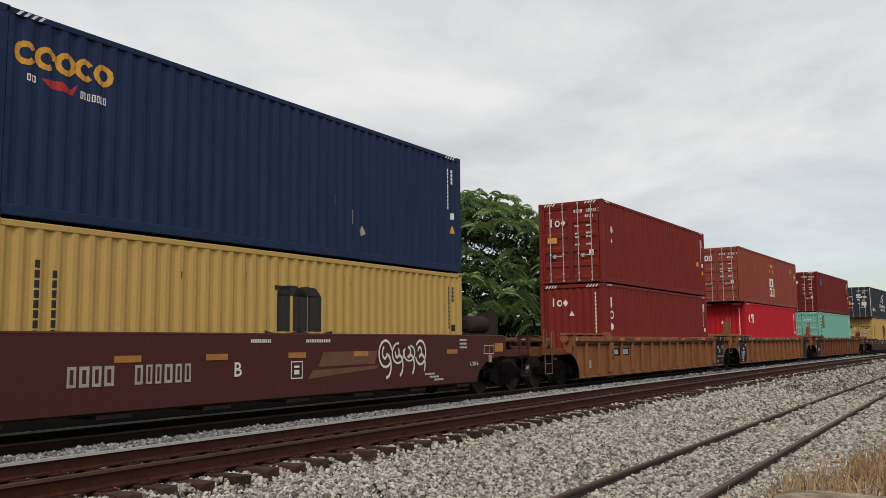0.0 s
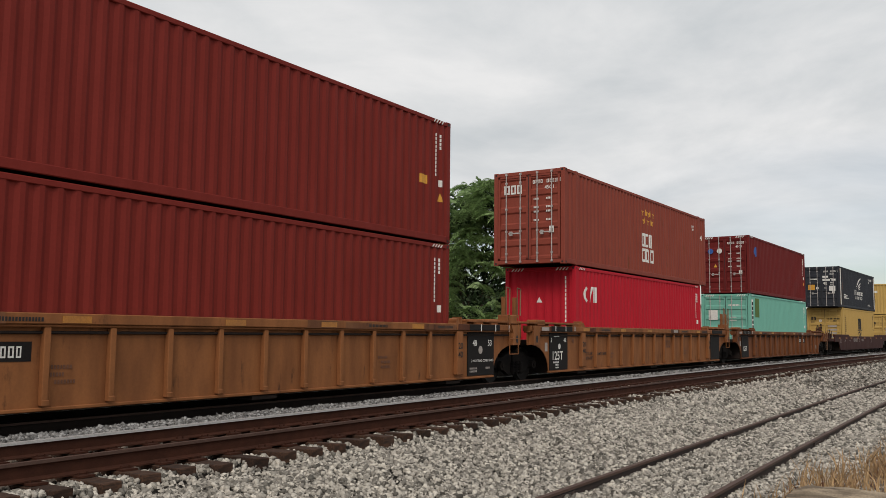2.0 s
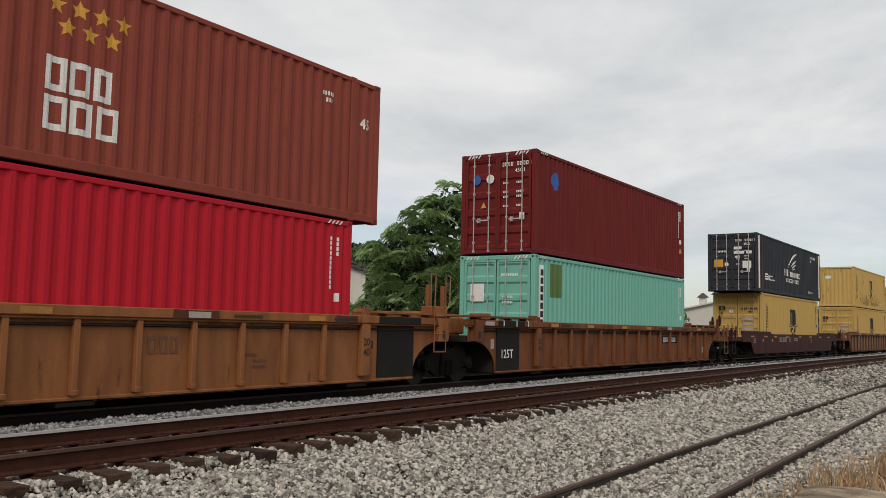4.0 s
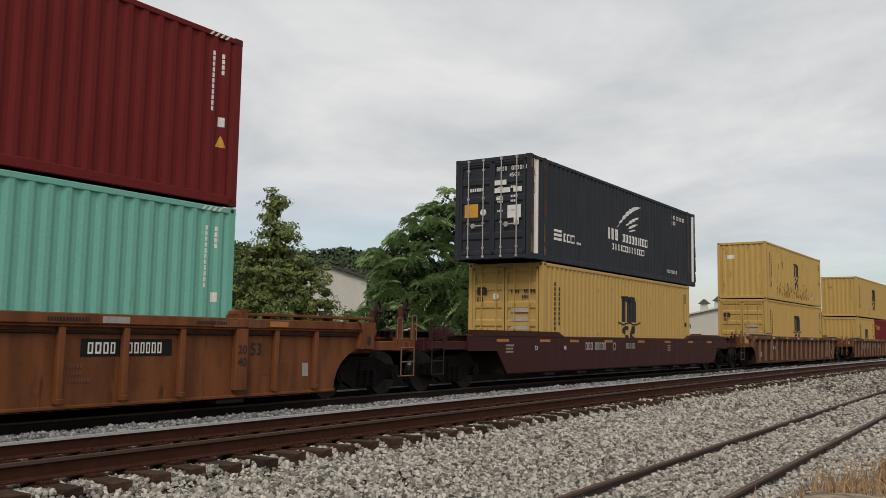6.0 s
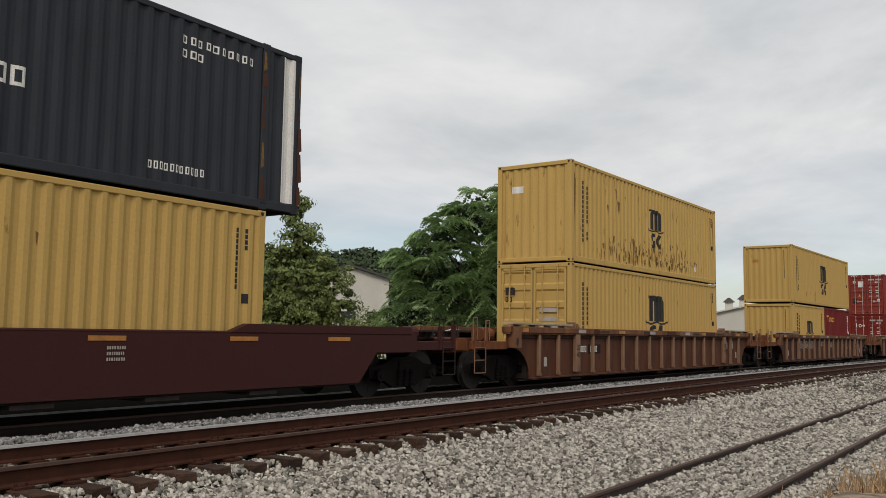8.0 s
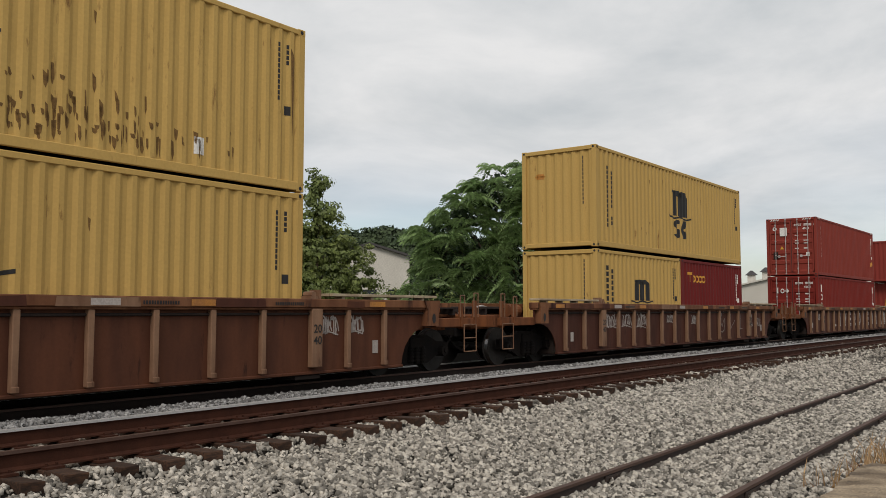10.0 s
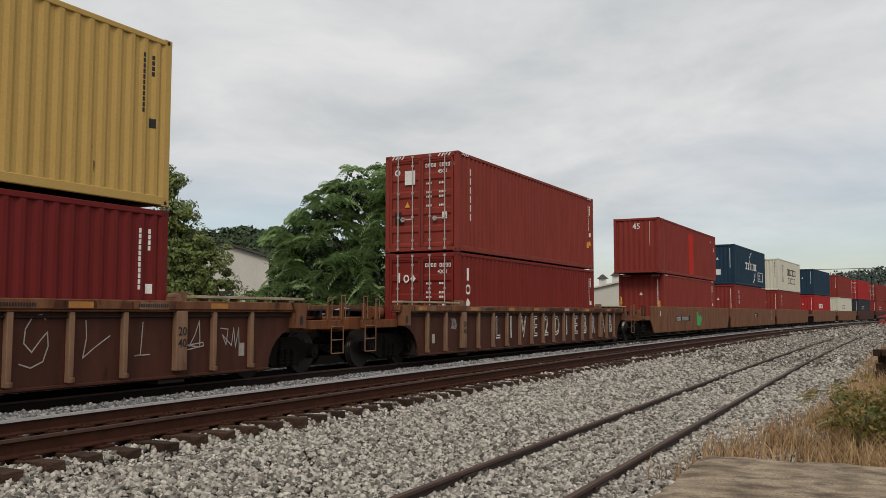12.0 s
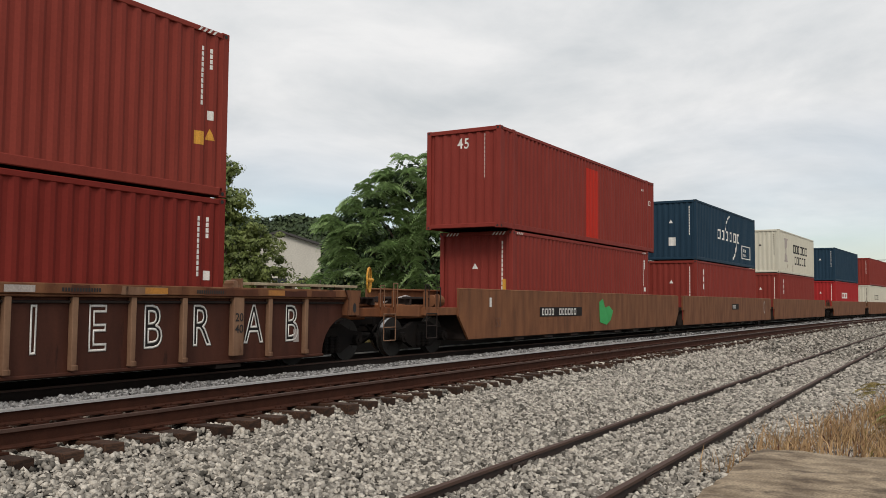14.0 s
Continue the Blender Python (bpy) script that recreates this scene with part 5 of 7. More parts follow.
box(bm, 3.30, 4.85, -1.378, -1.374, 0.90, 1.15)
part("number_panel", bm, M_BLACKP, u3, "black number panel")
marks(u3, bars(3.40, 0.94, 4, 0.16, 0.6, 0.2) + bars(4.05, 0.94, 6, 0.16, 0.5, 0.18), M_LW, -1.381)
side_text(u3, "53", 0.28, 6.62, 0.98, M_LK, -1.376)
side_text(u1, "45", 0.18, -7.05, 1.08, M_LB, -1.378)
for u in (u1, u2):
    bm = bmesh.new()
    box(bm, 9.1, 9.95, -0.95, 0.95, 1.12, 1.66)
    box(bm, 8.9, 9.3, -1.3, 1.3, 1.30, 1.48)
    part("articulated_joint", bm, M_CARO, u, bevel=0.05)
    bm = bmesh.new()
    box(bm, 8.45, 9.0, -1.49, -1.2, 1.505, 1.76)
    part("end_box", bm, M_CARO, u, bevel=0.02)
    bm = bmesh.new()
    box(bm, 8.95, 9.22, -1.47, -1.36, 1.02, 1.34)
    part("end_bracket", bm, M_CARO, u, bevel=0.02)
    ladder(u, 8.74, -1.53, 0.76, 1.55, 0.46, 3, M_CARO, 0.2)
    for xx in (8.51, 9.10):
        bm = bmesh.new()
        box(bm, xx - 0.05, xx + 0.04, -1.40, -1.30, 1.5, 2.22)
        part("grab_post", bm, M_CARO, u, bevel=0.01)
        bm = bmesh.new()
        path_rod(bm, [(xx - 0.02, -1.44, 1.7), (xx - 0.02, -1.44, 2.47), (xx + 0.16, -1.44, 2.44), (xx + 0.14, -1.44, 1.75)], 0.017)
        part("grab_rail", bm, M_RIBC, u)
for u in (u2, u3):
    bm = bmesh.new()
    box(bm, -9.75, -9.0, -0.9, 0.9, 1.15, 1.55)
    part("articulated_joint", bm, M_CARO, u, bevel=0.03)
    bm = bmesh.new()
    box(bm, -9.2, -8.75, -1.5, -1.15, 1.505, 1.66)
    part("end_box", bm, M_CARO, u, bevel=0.02)

k = container(28.27, L40, HC, M_TEX, BASE, "maroon corrugated container with a plain ribbed front, lower in the stack")
end_marks(k)
on_front(k, three_marks(-0.82, 2.13, 0.29), M_LW, "emblem", "three white plain marks")
on_side(k, three_marks(-5.56, 2.07, 0.36, True), M_LW, "emblem", "three white plain marks in a column")
rear_marks(k, M_LW, False)
k = container(28.27, L40, HC, M_TEX, BASE + HC + 0.02, "maroon corrugated container with closed barred doors, upper in the stack", True)
door_marks(k, True, None)
on_front(k, three_marks(-0.82, 2.03, 0.29), M_LW, "emblem", "three white plain marks")
on_front(k, [rect(-0.88, 1.45, -0.52, 1.65)], M_LY, "placard")
on_front(k, [rect(-0.85, 0.85, -0.66, 1.15)], M_FRAME, "placard")
on_side(k, three_marks(-5.38, 2.15, 0.36, True), M_LW, "emblem", "three white plain marks in a column")
rear_marks(k)
on_side(k, [rect(4.85, 1.30, 5.15, 1.50)], M_LY, "placard")

k = container(47.50, L40, HC, M_CAI, BASE, "bright crimson container with a ribbed front, lower in the stack")
end_marks(k)
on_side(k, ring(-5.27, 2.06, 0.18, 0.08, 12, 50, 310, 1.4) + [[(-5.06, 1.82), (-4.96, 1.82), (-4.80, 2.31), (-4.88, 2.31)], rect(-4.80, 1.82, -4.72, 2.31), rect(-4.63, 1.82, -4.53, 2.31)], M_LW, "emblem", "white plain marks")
rear_marks(k, M_LW, False)
k = container(46.76, L45, HC, M_ZIM, BASE + HC + 0.02, "long weathered brick-red container with closed doors, upper in stack", True)
door_marks(k, True, None)
on_front(k, bars(-0.85, 2.2, 3, 0.28, 0.75, 0.15), M_LW, "emblem", "white blocks")
on_side(k, bars(-0.57, 0.52, 3, 0.48, 0.75, 0.12) + bars(-0.57, 1.07, 3, 0.48, 0.75, 0.12), M_LW, "emblem", "two rows of white blocks")
on_side(k, sum([star(-0.45 + 0.36 * i, 2.30, 0.15) for i in range(4)] + [star(-0.27 + 0.36 * i, 2.00, 0.15) for i in range(3)], []), M_LY, "emblem", "small golden star")
words(k, "near", "45", 0.3, 6.4, 2.0, M_LW)
on_side(k, bars(5.1, 2.35, 5, 0.08) + bars(5.2, 2.22, 3, 0.08), M_LW)

k = container(67.45, L40, HC, M_TEAL, BASE, "pale teal container with closed doors, lower in the stack", True)
on_front(k, [rect(-0.85, 1.6, -0.4, 2.1), [(-0.7, 1.0), (-0.45, 1.0), (-0.57, 1.25)]], M_LW, "placard")
on_front(k, bars(0.15, 2.3, 8, 0.08) + bars(0.2, 1.7, 7, 0.06) + bars(0.2, 1.55, 7, 0.06), M_LW)
on_side(k, [rect(-5.82, 0.55, -5.50, 2.62)], M_LW, "placard", "white upright strip")
decal("plain_bars", column(-5.66, 2.50, 8, 0.17, 0.9, 0.35), M_LK, k["c"], (k["near"][0], lambda u: k["near"][1](u) - 0.004, k["near"][2]))
on_side(k, [rect(-5.15, 1.75, -4.45, 2.70)], M_OLIVE, "repainted_patch", "olive-green repainted patch")
rear_marks(k, M_LW, False)
k = container(67.45, L40, HC, M_MAR, BASE + HC + 0.02, "dark maroon container with closed doors above a teal one", True)
door_marks(k)
on_front(k, ring(-0.7, 2.15, 0.14, 0.14, 12), M_BLUEL, "placard")
on_front(k, ring(-0.25, 2.15, 0.13, 0.13, 12), M_LW, "placard")
on_side(k, ring(-4.9, 2.15, 0.26, 0.26, 14), M_BLUEL, "emblem", "blue round emblem")
rear_marks(k)

# dark brown single car with plain sloping sides
car = smooth_car(97.0, M_CARD, "dark brown well car with low plain sides and amber reflectors", True, (-10.3, 10.3), (1, 1), 1.27, 0.36, 10.2, 8.4, True, True)
for x in (-8.65, -6.4, -4.6, -2.2, 0.5, 3.0, 5.5, 7.8):
    marks(car, [rect(x - 0.3, 1.14, x + 0.3, 1.21)], M_LO, -1.455, "reflector")
marks(car, bars(-3.86, 0.92, 3, 0.22, 0.65, 0.2) + bars(-3.2, 0.92, 5, 0.22, 0.6, 0.2) + ring(-1.75, 1.02, 0.13, 0.04, 12) + bars(-0.8, 0.95, 5, 0.17, 0.7, 0.3), M_LG, -1.455, "faded_number_bars")
for x, b in ((-6.9, "53"), (-5.2, "48")):
    side_text(car, b, 0.16, x, 0.98, M_LW, -1.455)
for kk in range(3):
    marks(car, bars(-8.5, 1.03 - 0.08 * kk, 10, 0.045) + bars(3.0, 1.02 - 0.08 * kk, 8, 0.045), M_LG, -1.455)
for d in (-1, 1):
    bm = bmesh.new()
    prism(bm, [(d * 8.6, 1.28), (d * 10.0, 1.28), (d * 10.0, 1.42), (d * 5.6, 1.42), (d * 5.2, 1.28)], -1.46, -1.30)
    part("side_guide", bm, M_CARD, car)

k = container(90.92, L40, HC, M_MSC, BASE, "mustard-yellow container with closed doors, lower in the stack", True, None, M_MSC)
yellow_marks(k, True)
on_front(k, emblem(-0.92, 2.0, 0.32, 0.22, False), M_LK, "emblem")
on_front(k, bars(-0.92, 1.80, 2, 0.14), M_LK)
on_front(k, ring(-0.3, 1.95, 0.1, 0.1, 12) + [[(-0.75, 0.75), (-0.55, 0.75), (-0.65, 0.95)]], M_LW, "placard")
on_front(k, bars(0.2, 2.05, 4, 0.09) + bars(0.62, 2.05, 6, 0.09) + bars(0.55, 1.9, 4, 0.08), M_LK)
on_front(k, [rect(0.2, 0.75 + 0.25 * i, 0.8, 0.87 + 0.25 * i) for i in range(4)], M_LG, "placard")
k = container(90.15, L45, HC, M_NYK, BASE + HC + 0.02, "long charcoal-black container with closed doors and white emblem", True)
door_marks(k, True, None)
on_front(k, [rect(0.06, 2.08, 0.46, 2.22), rect(0.03, 1.86, 0.58, 2.0), rect(0.68, 1.86, 0.95, 2.0), rect(0.50, 1.15, 0.92, 1.50), rect(0.14, 1.66, 0.36, 1.75)], M_LW, "placard")
on_front(k, [rect(-0.9, 1.22, -0.45, 1.60)], M_LY, "placard", "yellow notice placard")
on_front(k, bars(-0.72, 1.95, 6, 0.09) + ring(-0.28, 1.35, 0.1, 0.1, 12), M_LW)
on_side(k, [rect(-6.78, 0.18, -6.40, 2.78)], M_LW, "white_panel", "white upright end panel")
on_side(k, [rect(6.42, 0.18, 6.70, 2.78)], M_LW, "white_panel", "white upright end panel")
words(k, "near", "4\n5", 0.42, -6.60, 2.15, M_LR)
POSTS = ([], lambda u: 0.0, lambda u, v, d: Vector((u, -1.2345, v)))
rng = random.Random(19)
for u0 in (-6.86, -6.08, 5.92, 6.78):
    z = 0.15
    while z < 2.6:
        zz, w = z + rng.uniform(0.2, 0.7), rng.uniform(0.03, 0.15)
        decal("rust_patch", [[(u0, z), (u0 + w, z + 0.05), (u0 + w * 0.7, min(zz, 2.75)), (u0 + 0.01, min(zz, 2.78))]], M_CARC if rng.random() < 0.5 else M_RUST, k["c"], POSTS)
        z = zz + rng.uniform(0.0, 0.25)
wing = feather((-0.95, 1.50), (1.15, 2.42), 0.10, 0.26) + feather((-0.25, 1.62), (1.02, 2.06), -0.02, 0.09) + feather((-0.05, 1.55), (0.85, 1.80), -0.03, 0.06) + feather((0.1, 1.48), (0.65, 1.58), -0.02, 0.04)
on_side(k, wing, M_LW, "emblem", "white winged emblem")
on_side(k, bars(-1.69, 1.08, 3, 0.36, 0.75, 0.15) + bars(-0.5, 1.08, 9, 0.27, 0.78, 0.2) + bars(-1.32, 0.76, 12, 0.2, 0.85, 0.35), M_LW, "plain_bars")
on_side(k, [rect(-5.39, 0.66 + 0.12 * i, -4.95, 0.73 + 0.12 * i) for i in range(3)] + bars(-4.8, 0.66, 3, 0.24, 0.9, 0.25) + bars(-3.95, 0.66, 5, 0.07), M_LW, "plain_bars")
on_side(k, bars(4.23, 2.42, 10, 0.13, 0.8, 0.5) + bars(4.23, 2.20, 3, 0.13, 0.8, 0.4) + bars(3.7, 0.35, 11, 0.12), M_LW)

# three brown ribbed single cars
def stroke(pts, w):
    """A line of spray paint through the points."""
    out = []
    for (x0, z0), (x1, z1) in zip(pts, pts[1:]):
        L = math.hypot(x1 - x0, z1 - z0) + 1e-6
        nx_, nz_ = -(z1 - z0) / L * w, (x1 - x0) / L * w
        ex, ez = (x1 - x0) / L * w, (z1 - z0) / L * w
        out.append([(x0 - nx_ - ex, z0 - nz_ - ez), (x1 - nx_ + ex, z1 - nz_ + ez), (x1 + nx_ + ex, z1 + nz_ + ez), (x0 + nx_ - ex, z0 + nz_ - ez)])
    return out


def scrawl(x, z, w, h, rng, strokes=6):
    """Leaning, hooked strokes side by side, like a quick signature without letters."""
    polys = []
    for i in range(strokes):
        cx = x + w * (i / strokes - 0.45)
        ww = w / strokes
        n_ = rng.randrange(4, 8)
        pts = []
        for j in range(n_ + 1):
            f = j / n_
            pts.append((cx + ww * (0.5 + 0.55 * math.sin(f * rng.uniform(4, 7) + i)) + 0.1 * h * f, z + h * (0.5 * math.cos(f * rng.uniform(3.5, 6.5) + i * 1.3) + rng.uniform(-0.1, 0.1))))
        polys += stroke(pts, 0.014)
    polys += stroke([(x - w * 0.5, z - h * 0.5), (x, z - h * 0.42), (x + w * 0.55, z - h * 0.6)], 0.01)
    return polys


def tags(car, places, seed):
    rng = random.Random(seed)
    for x, z, w, h in places:
        marks(car, scrawl(x, z, w, h, rng), M_LG, -1.376, "graffiti", "thin pale spray-paint scrawl")


LABB = "weathered brown ribbed well car"
c1 = ribbed_car(120.65, M_CARC, M_RIBC, LABB + " and graffiti", True, (-9.5, 9.5))
bm = bmesh.new()
box(bm, -5.4, -4.6, -1.378, -1.374, 0.80, 1.06)
part("number_panel", bm, M_BLACKP, c1, "black number panel")
marks(c1, bars(-5.95, 0.85, 4, 0.17, 0.55, 0.15) + bars(-5.28, 0.85, 4, 0.17, 0.5, 0.2), M_LW, -1.381)
tags(c1, ((6.6, 1.05, 0.4, 0.3), (7.3, 1.05, 0.35, 0.3)), 4)
k = container(114.55, L40, HC, M_MSC, BASE, "mustard-yellow container with closed doors, lower in the stack", True, None, M_MSC)
yellow_marks(k, True)
on_front(k, emblem(-0.92, 2.0, 0.32, 0.22, False) + bars(-0.92, 1.80, 2, 0.14), M_LK, "emblem")
on_front(k, [rect(0.2, 0.75 + 0.25 * i, 0.8, 0.87 + 0.25 * i) for i in range(4)], M_LG, "placard")
k = container(114.55, L40, HC, M_MSCR, BASE + HC + 0.02, "rust-streaked mustard-yellow container, upper in the stack")
yellow_marks(k, True, False, True)
rng = random.Random(77)
for _ in range(285):
    u, z = rng.triangular(-5.0, 5.2, -1.0), rng.triangular(0.16, 1.10, 0.22)
    w, hh = rng.uniform(0.008, 0.038), rng.uniform(0.06, 0.30)
    on_side(k, [[(u - w, z + hh), (u + w * rng.uniform(0, 1.5), z + hh * rng.uniform(0.7, 1.1)), (u + w, z + hh * 0.3), (u + w * 0.3, z), (u - w * 0.6, z + hh * 0.25)]], M_RUST, "rust_streak")
for u, z, w, hh in ((-3.1, 2.1, 0.07, 0.35), (-2.9, 1.65, 0.05, 0.45), (-3.7, 1.5, 0.04, 0.4), (-5.85, 0.2, 0.10, 2.4), (5.8, 0.9, 0.05, 1.6)):
    on_side(k, [[(u - w, z + hh), (u + w, z + hh * 0.9), (u + w * 0.6, z + hh * 0.4), (u, z), (u - w * 0.5, z + hh * 0.5)]], M_RUST, "rust_streak")
on_front(k, [rect(-0.75, 2.05, -0.35, 2.25)], M_LW, "placard")
on_side(k, [rect(3.75, 0.35, 3.95, 0.62)], M_LW, "placard")

c2 = ribbed_car(144.14, M_CARB, M_RIBC, LABB + " and scrawled graffiti", True, (-9.6, 9.6), (1, 1), 0)
tags(c2, ((-5.62, 1.02, 0.66, 0.34), (-4.6, 1.02, 0.62, 0.34), (-3.6, 1.0, 0.66, 0.36), (-1.4, 1.05, 0.55, 0.22), (0.6, 1.0, 0.4, 0.25)), 9)
for x, pts in zip((3.42, 4.45, 5.42, 6.62, 7.52), ([(0.16, 0.38), (0.1, 0.45), (-0.05, 0.42), (-0.16, 0.25), (-0.18, 0.05), (-0.05, -0.08), (0.1, 0.1), (0.2, 0.2), (0.22, 0.0), (0.14, -0.22), (-0.06, -0.3), (-0.24, -0.24)],
            [(-0.16, 0.36), (-0.14, 0.1), (-0.2, -0.2), (0.0, -0.06), (0.3, 0.12)],
            [(0.0, 0.32), (-0.02, 0.05), (-0.04, -0.2), (-0.16, -0.21), (0.16, -0.2)],
            [(-0.14, -0.1), (0.0, 0.1), (0.1, 0.34), (0.12, 0.05), (0.12, -0.12), (-0.18, -0.08), (0.2, -0.04), (0.22, -0.1), (-0.2, -0.16)],
            [(-0.25, 0.2), (-0.05, 0.18), (-0.1, -0.1), (-0.2, 0.08), (0.05, -0.12), (0.1, 0.2), (0.16, -0.15), (0.24, 0.2), (0.26, -0.1)])):
    marks(c2, stroke([(x + u, 0.82 + v) for u, v in pts], 0.010), M_LG, -1.376, "graffiti", "thin pale spray-paint stroke")
k = container(138.04, L20, STD, M_MSC, BASE, "short mustard-yellow container with a ribbed front beside a maroon one")
yellow_marks(k, False, True)
on_front(k, column(0.80, 2.3, 11, 0.09, 0.5, 0.3), M_LK)
rear_marks(k, M_LK, False)
k = container(138.04 + 6.13, L20, STD, M_MAR, BASE, "short maroon container behind a yellow one in the well")
on_side(k, [rect(-2.41, 2.08, -2.05, 2.17), rect(-2.28, 1.82, -2.17, 2.08)] + sum([ring(-1.86 + 0.30 * i, 1.95, 0.13, 0.06, 10) for i in range(4)], []), M_LY, "emblem", "yellow plain marks")
rear_marks(k, M_LW, False)
k = container(138.04, L40, HC, M_MSC, BASE + STD + 0.06, "mustard-yellow container with a ribbed front across two short ones")
yellow_marks(k, True)
on_front(k, column(0.80, 2.6, 12, 0.09, 0.5, 0.3), M_LK)
on_front(k, [rect(-0.8, 2.1, -0.45, 2.14), rect(-0.75, 2.04, -0.5, 2.2)], M_LO, "placard")

c3 = ribbed_car(167.45, M_CARB, M_RIBC, LABB + " with tall outlined graffiti letters", True, (-9.6, 9.3), (1, 1), 0)
for i, ch in enumerate("LIVE2DIEBRAB"):
    if i > 7:
        bm = text_bm(ch, 0.95)
        bmesh.ops.scale(bm, vec=(0.80, 1.0, 1.0), verts=bm.verts)
        bmesh.ops.translate(bm, vec=(-3.75 + 1.02 * i + (0.24 if i > 9 else 0.0), 0.82, 0), verts=bm.verts)
        decal("graffiti_fill", bm, M_BLACKP, c3, side_surface(-1.3725), "black fill of a graffiti letter")
    bm = text_bm(ch, 0.95, 0.020)
    bmesh.ops.scale(bm, vec=(0.75, 1.0, 0.2), verts=bm.verts)
    bmesh.ops.translate(bm, vec=(-3.75 + 1.02 * i + (0.24 if i > 9 else 0.0), 0.82, 0), verts=bm.verts)
    decal("graffiti_letter", bm, M_LW, c3, side_surface(-1.374), "pale outlined spray-paint letter")
brake_wheel(c3, 10.9, -0.9, 1.75, M_LY)
tags(c3, ((-6.7, 1.0, 0.3, 0.25),), 3)
k = container(161.35, L40, STD, M_TEX, BASE, "maroon container with closed barred doors, lower in the stack", True)
door_marks(k, True, None)
on_front(k, three_marks(-0.82, 1.73, 0.29), M_LW, "emblem", "three white plain marks")
on_side(k, three_marks(-5.54, 1.79, 0.36, True), M_LW, "emblem", "three white plain marks in a column")
rear_marks(k)
k = container(161.35, L40, HC, M_TEX2, BASE + STD + 0.02, "brown-red container with closed barred doors, upper in the stack", True)
door_marks(k)
on_front(k, [rect(-0.55, 2.0, -0.20, 2.42)], M_LW, "placard", "white square placard")
on_front(k, ring(-0.8, 2.38, 0.1, 0.05, 10), M_LW)
on_front(k, [rect(-0.88, 0.85, -0.66, 1.2)], M_FRAME, "placard")
on_side(k, column(-5.25, 2.48, 6, 0.205, 1.0, 0.3), M_LW, "plain_bars", "six white upright bars")
rear_marks(k)
on_side(k, [rect(5.35, 0.85, 5.55, 1.08)], M_LY, "placard")

# brown articulated set with plain sides
LABS = "brown-orange well car unit with plain plate sides"
d1 = smooth_car(190.93, M_CARS, "brown-orange plain-sided well car unit with a green paint patch", True, (-10.6, 9.5), (1, 0), 1.60, 0.33, 9.5, 9.0, True, True)
d2 = smooth_car(210.3, M_CARS, LABS, True, (9.5,), (0, 0), 1.60, 0.33, 9.2, 9.0)
d3 = smooth_car(229.5, M_CARS, "brown-orange plain-sided well car unit closing its set", True, (10.4,), (0, 1), 1.60, 0.33, 9.2, 9.0)
bm = bmesh.new()
box(bm, -4.75, -1.5, -1.458, -1.454, 0.86, 1.14)
part("number_panel", bm, M_BLACKP, d1, "black number panel")
marks(d1, bars(-4.6, 0.90, 4, 0.2, 0.95, 0.35) + bars(-3.35, 0.90, 6, 0.2, 0.85, 0.35), M_LW, -1.461)
marks(d1, [[(0.1, 0.62), (0.75, 0.52), (1.15, 0.68), (1.4, 1.0), (1.0, 1.18), (0.6, 1.12), (0.4, 1.42), (0.05, 1.32)]], M_GREEN, -1.456, "paint_patch", "bright green spray patch")
side_text(d1, "53", 0.36, -7.4, 0.72, M_LB, -1.456)
marks(d1, [rect(-7.9, 1.15, -7.78, 1.4)], M_LW, -1.456, "white_placard")
marks(d2, [rect(-0.5, 0.98, 0.9, 1.28)], M_BLACKP, -1.454, "number_panel")
marks(d2, bars(-0.4, 1.04, 4, 0.18, 0.8, 0.25), M_LW, -1.461)
marks(d2, ring(7.2, 1.1, 0.22, 0.06, 10, 0, 360, 1.8), M_LG, -1.456, "graffiti")
for d in (d1, d2):
    bm = bmesh.new()
    box(bm, 9.2, 10.2, -0.6, 0.6, 0.8, 1.4)
    part("articulated_joint", bm, M_FRAME, d, bevel=0.03)
k = container(184.85, L40, HC, M_RED, BASE, "brown-red container with a ribbed front, lower in the stack")
end_marks(k)
on_front(k, [rect(0.86, 1.1, 1.0, 1.5)], M_LY, "placard")
rear_marks(k, M_LW, False)
k = container(184.06, L45, HC, M_RED, BASE + HC + 0.02, "long brown-red container with a bright red repainted stripe")
on_side(k, [rect(-0.55, 0.16, 0.71, 2.55)], M_PATCH, "repainted_stripe", "bright red upright stripe")
words(k, "front", "45", 0.42, 0.0, 2.45, M_LW)
on_front(k, column(0.70, 2.7, 11, 0.09, 0.5, 0.3), M_LW)
on_side(k, bars(5.3, 2.4, 4, 0.08) + bars(6.3, 1.9, 2, 0.2), M_LW)
k = container(204.14, L40, HC, M_RED, BASE, "brown-red container with a ribbed front, lower in the stack")
end_marks(k)
on_side(k, column(-4.9, 2.5, 3, 0.26), M_LW, "plain_bars")
k = container(204.14, L40, HC, M_BLUE, BASE + HC + 0.02, "slate-blue container with white emblem, upper in the stack")
end_marks(k)
on_side(k, sum([bars(-2.2 + 0.8 * i, 1.25, 1, 0.52, 1.1, 0.2) for i in range(6)], []) + ring(0.4, 1.5, 1.15, 0.10, 10, 100, 165) + ring(0.6, 1.4, 1.15, 0.14, 10, -80, -10), M_LW, "emblem", "white plain marks")
on_side(k, [rect(2.9, 0.45, 4.9, 0.50), rect(2.9, 1.15, 4.9, 1.2), rect(2.9, 0.45, 2.95, 1.2), rect(4.85, 0.45, 4.9, 1.2)] + bars(3.1, 0.85, 6, 0.15) + bars(3.1, 0.6, 8, 0.12), M_LW)
on_front(k, [rect(-0.15, 0.7, 0.2, 1.1)], M_LW, "placard")
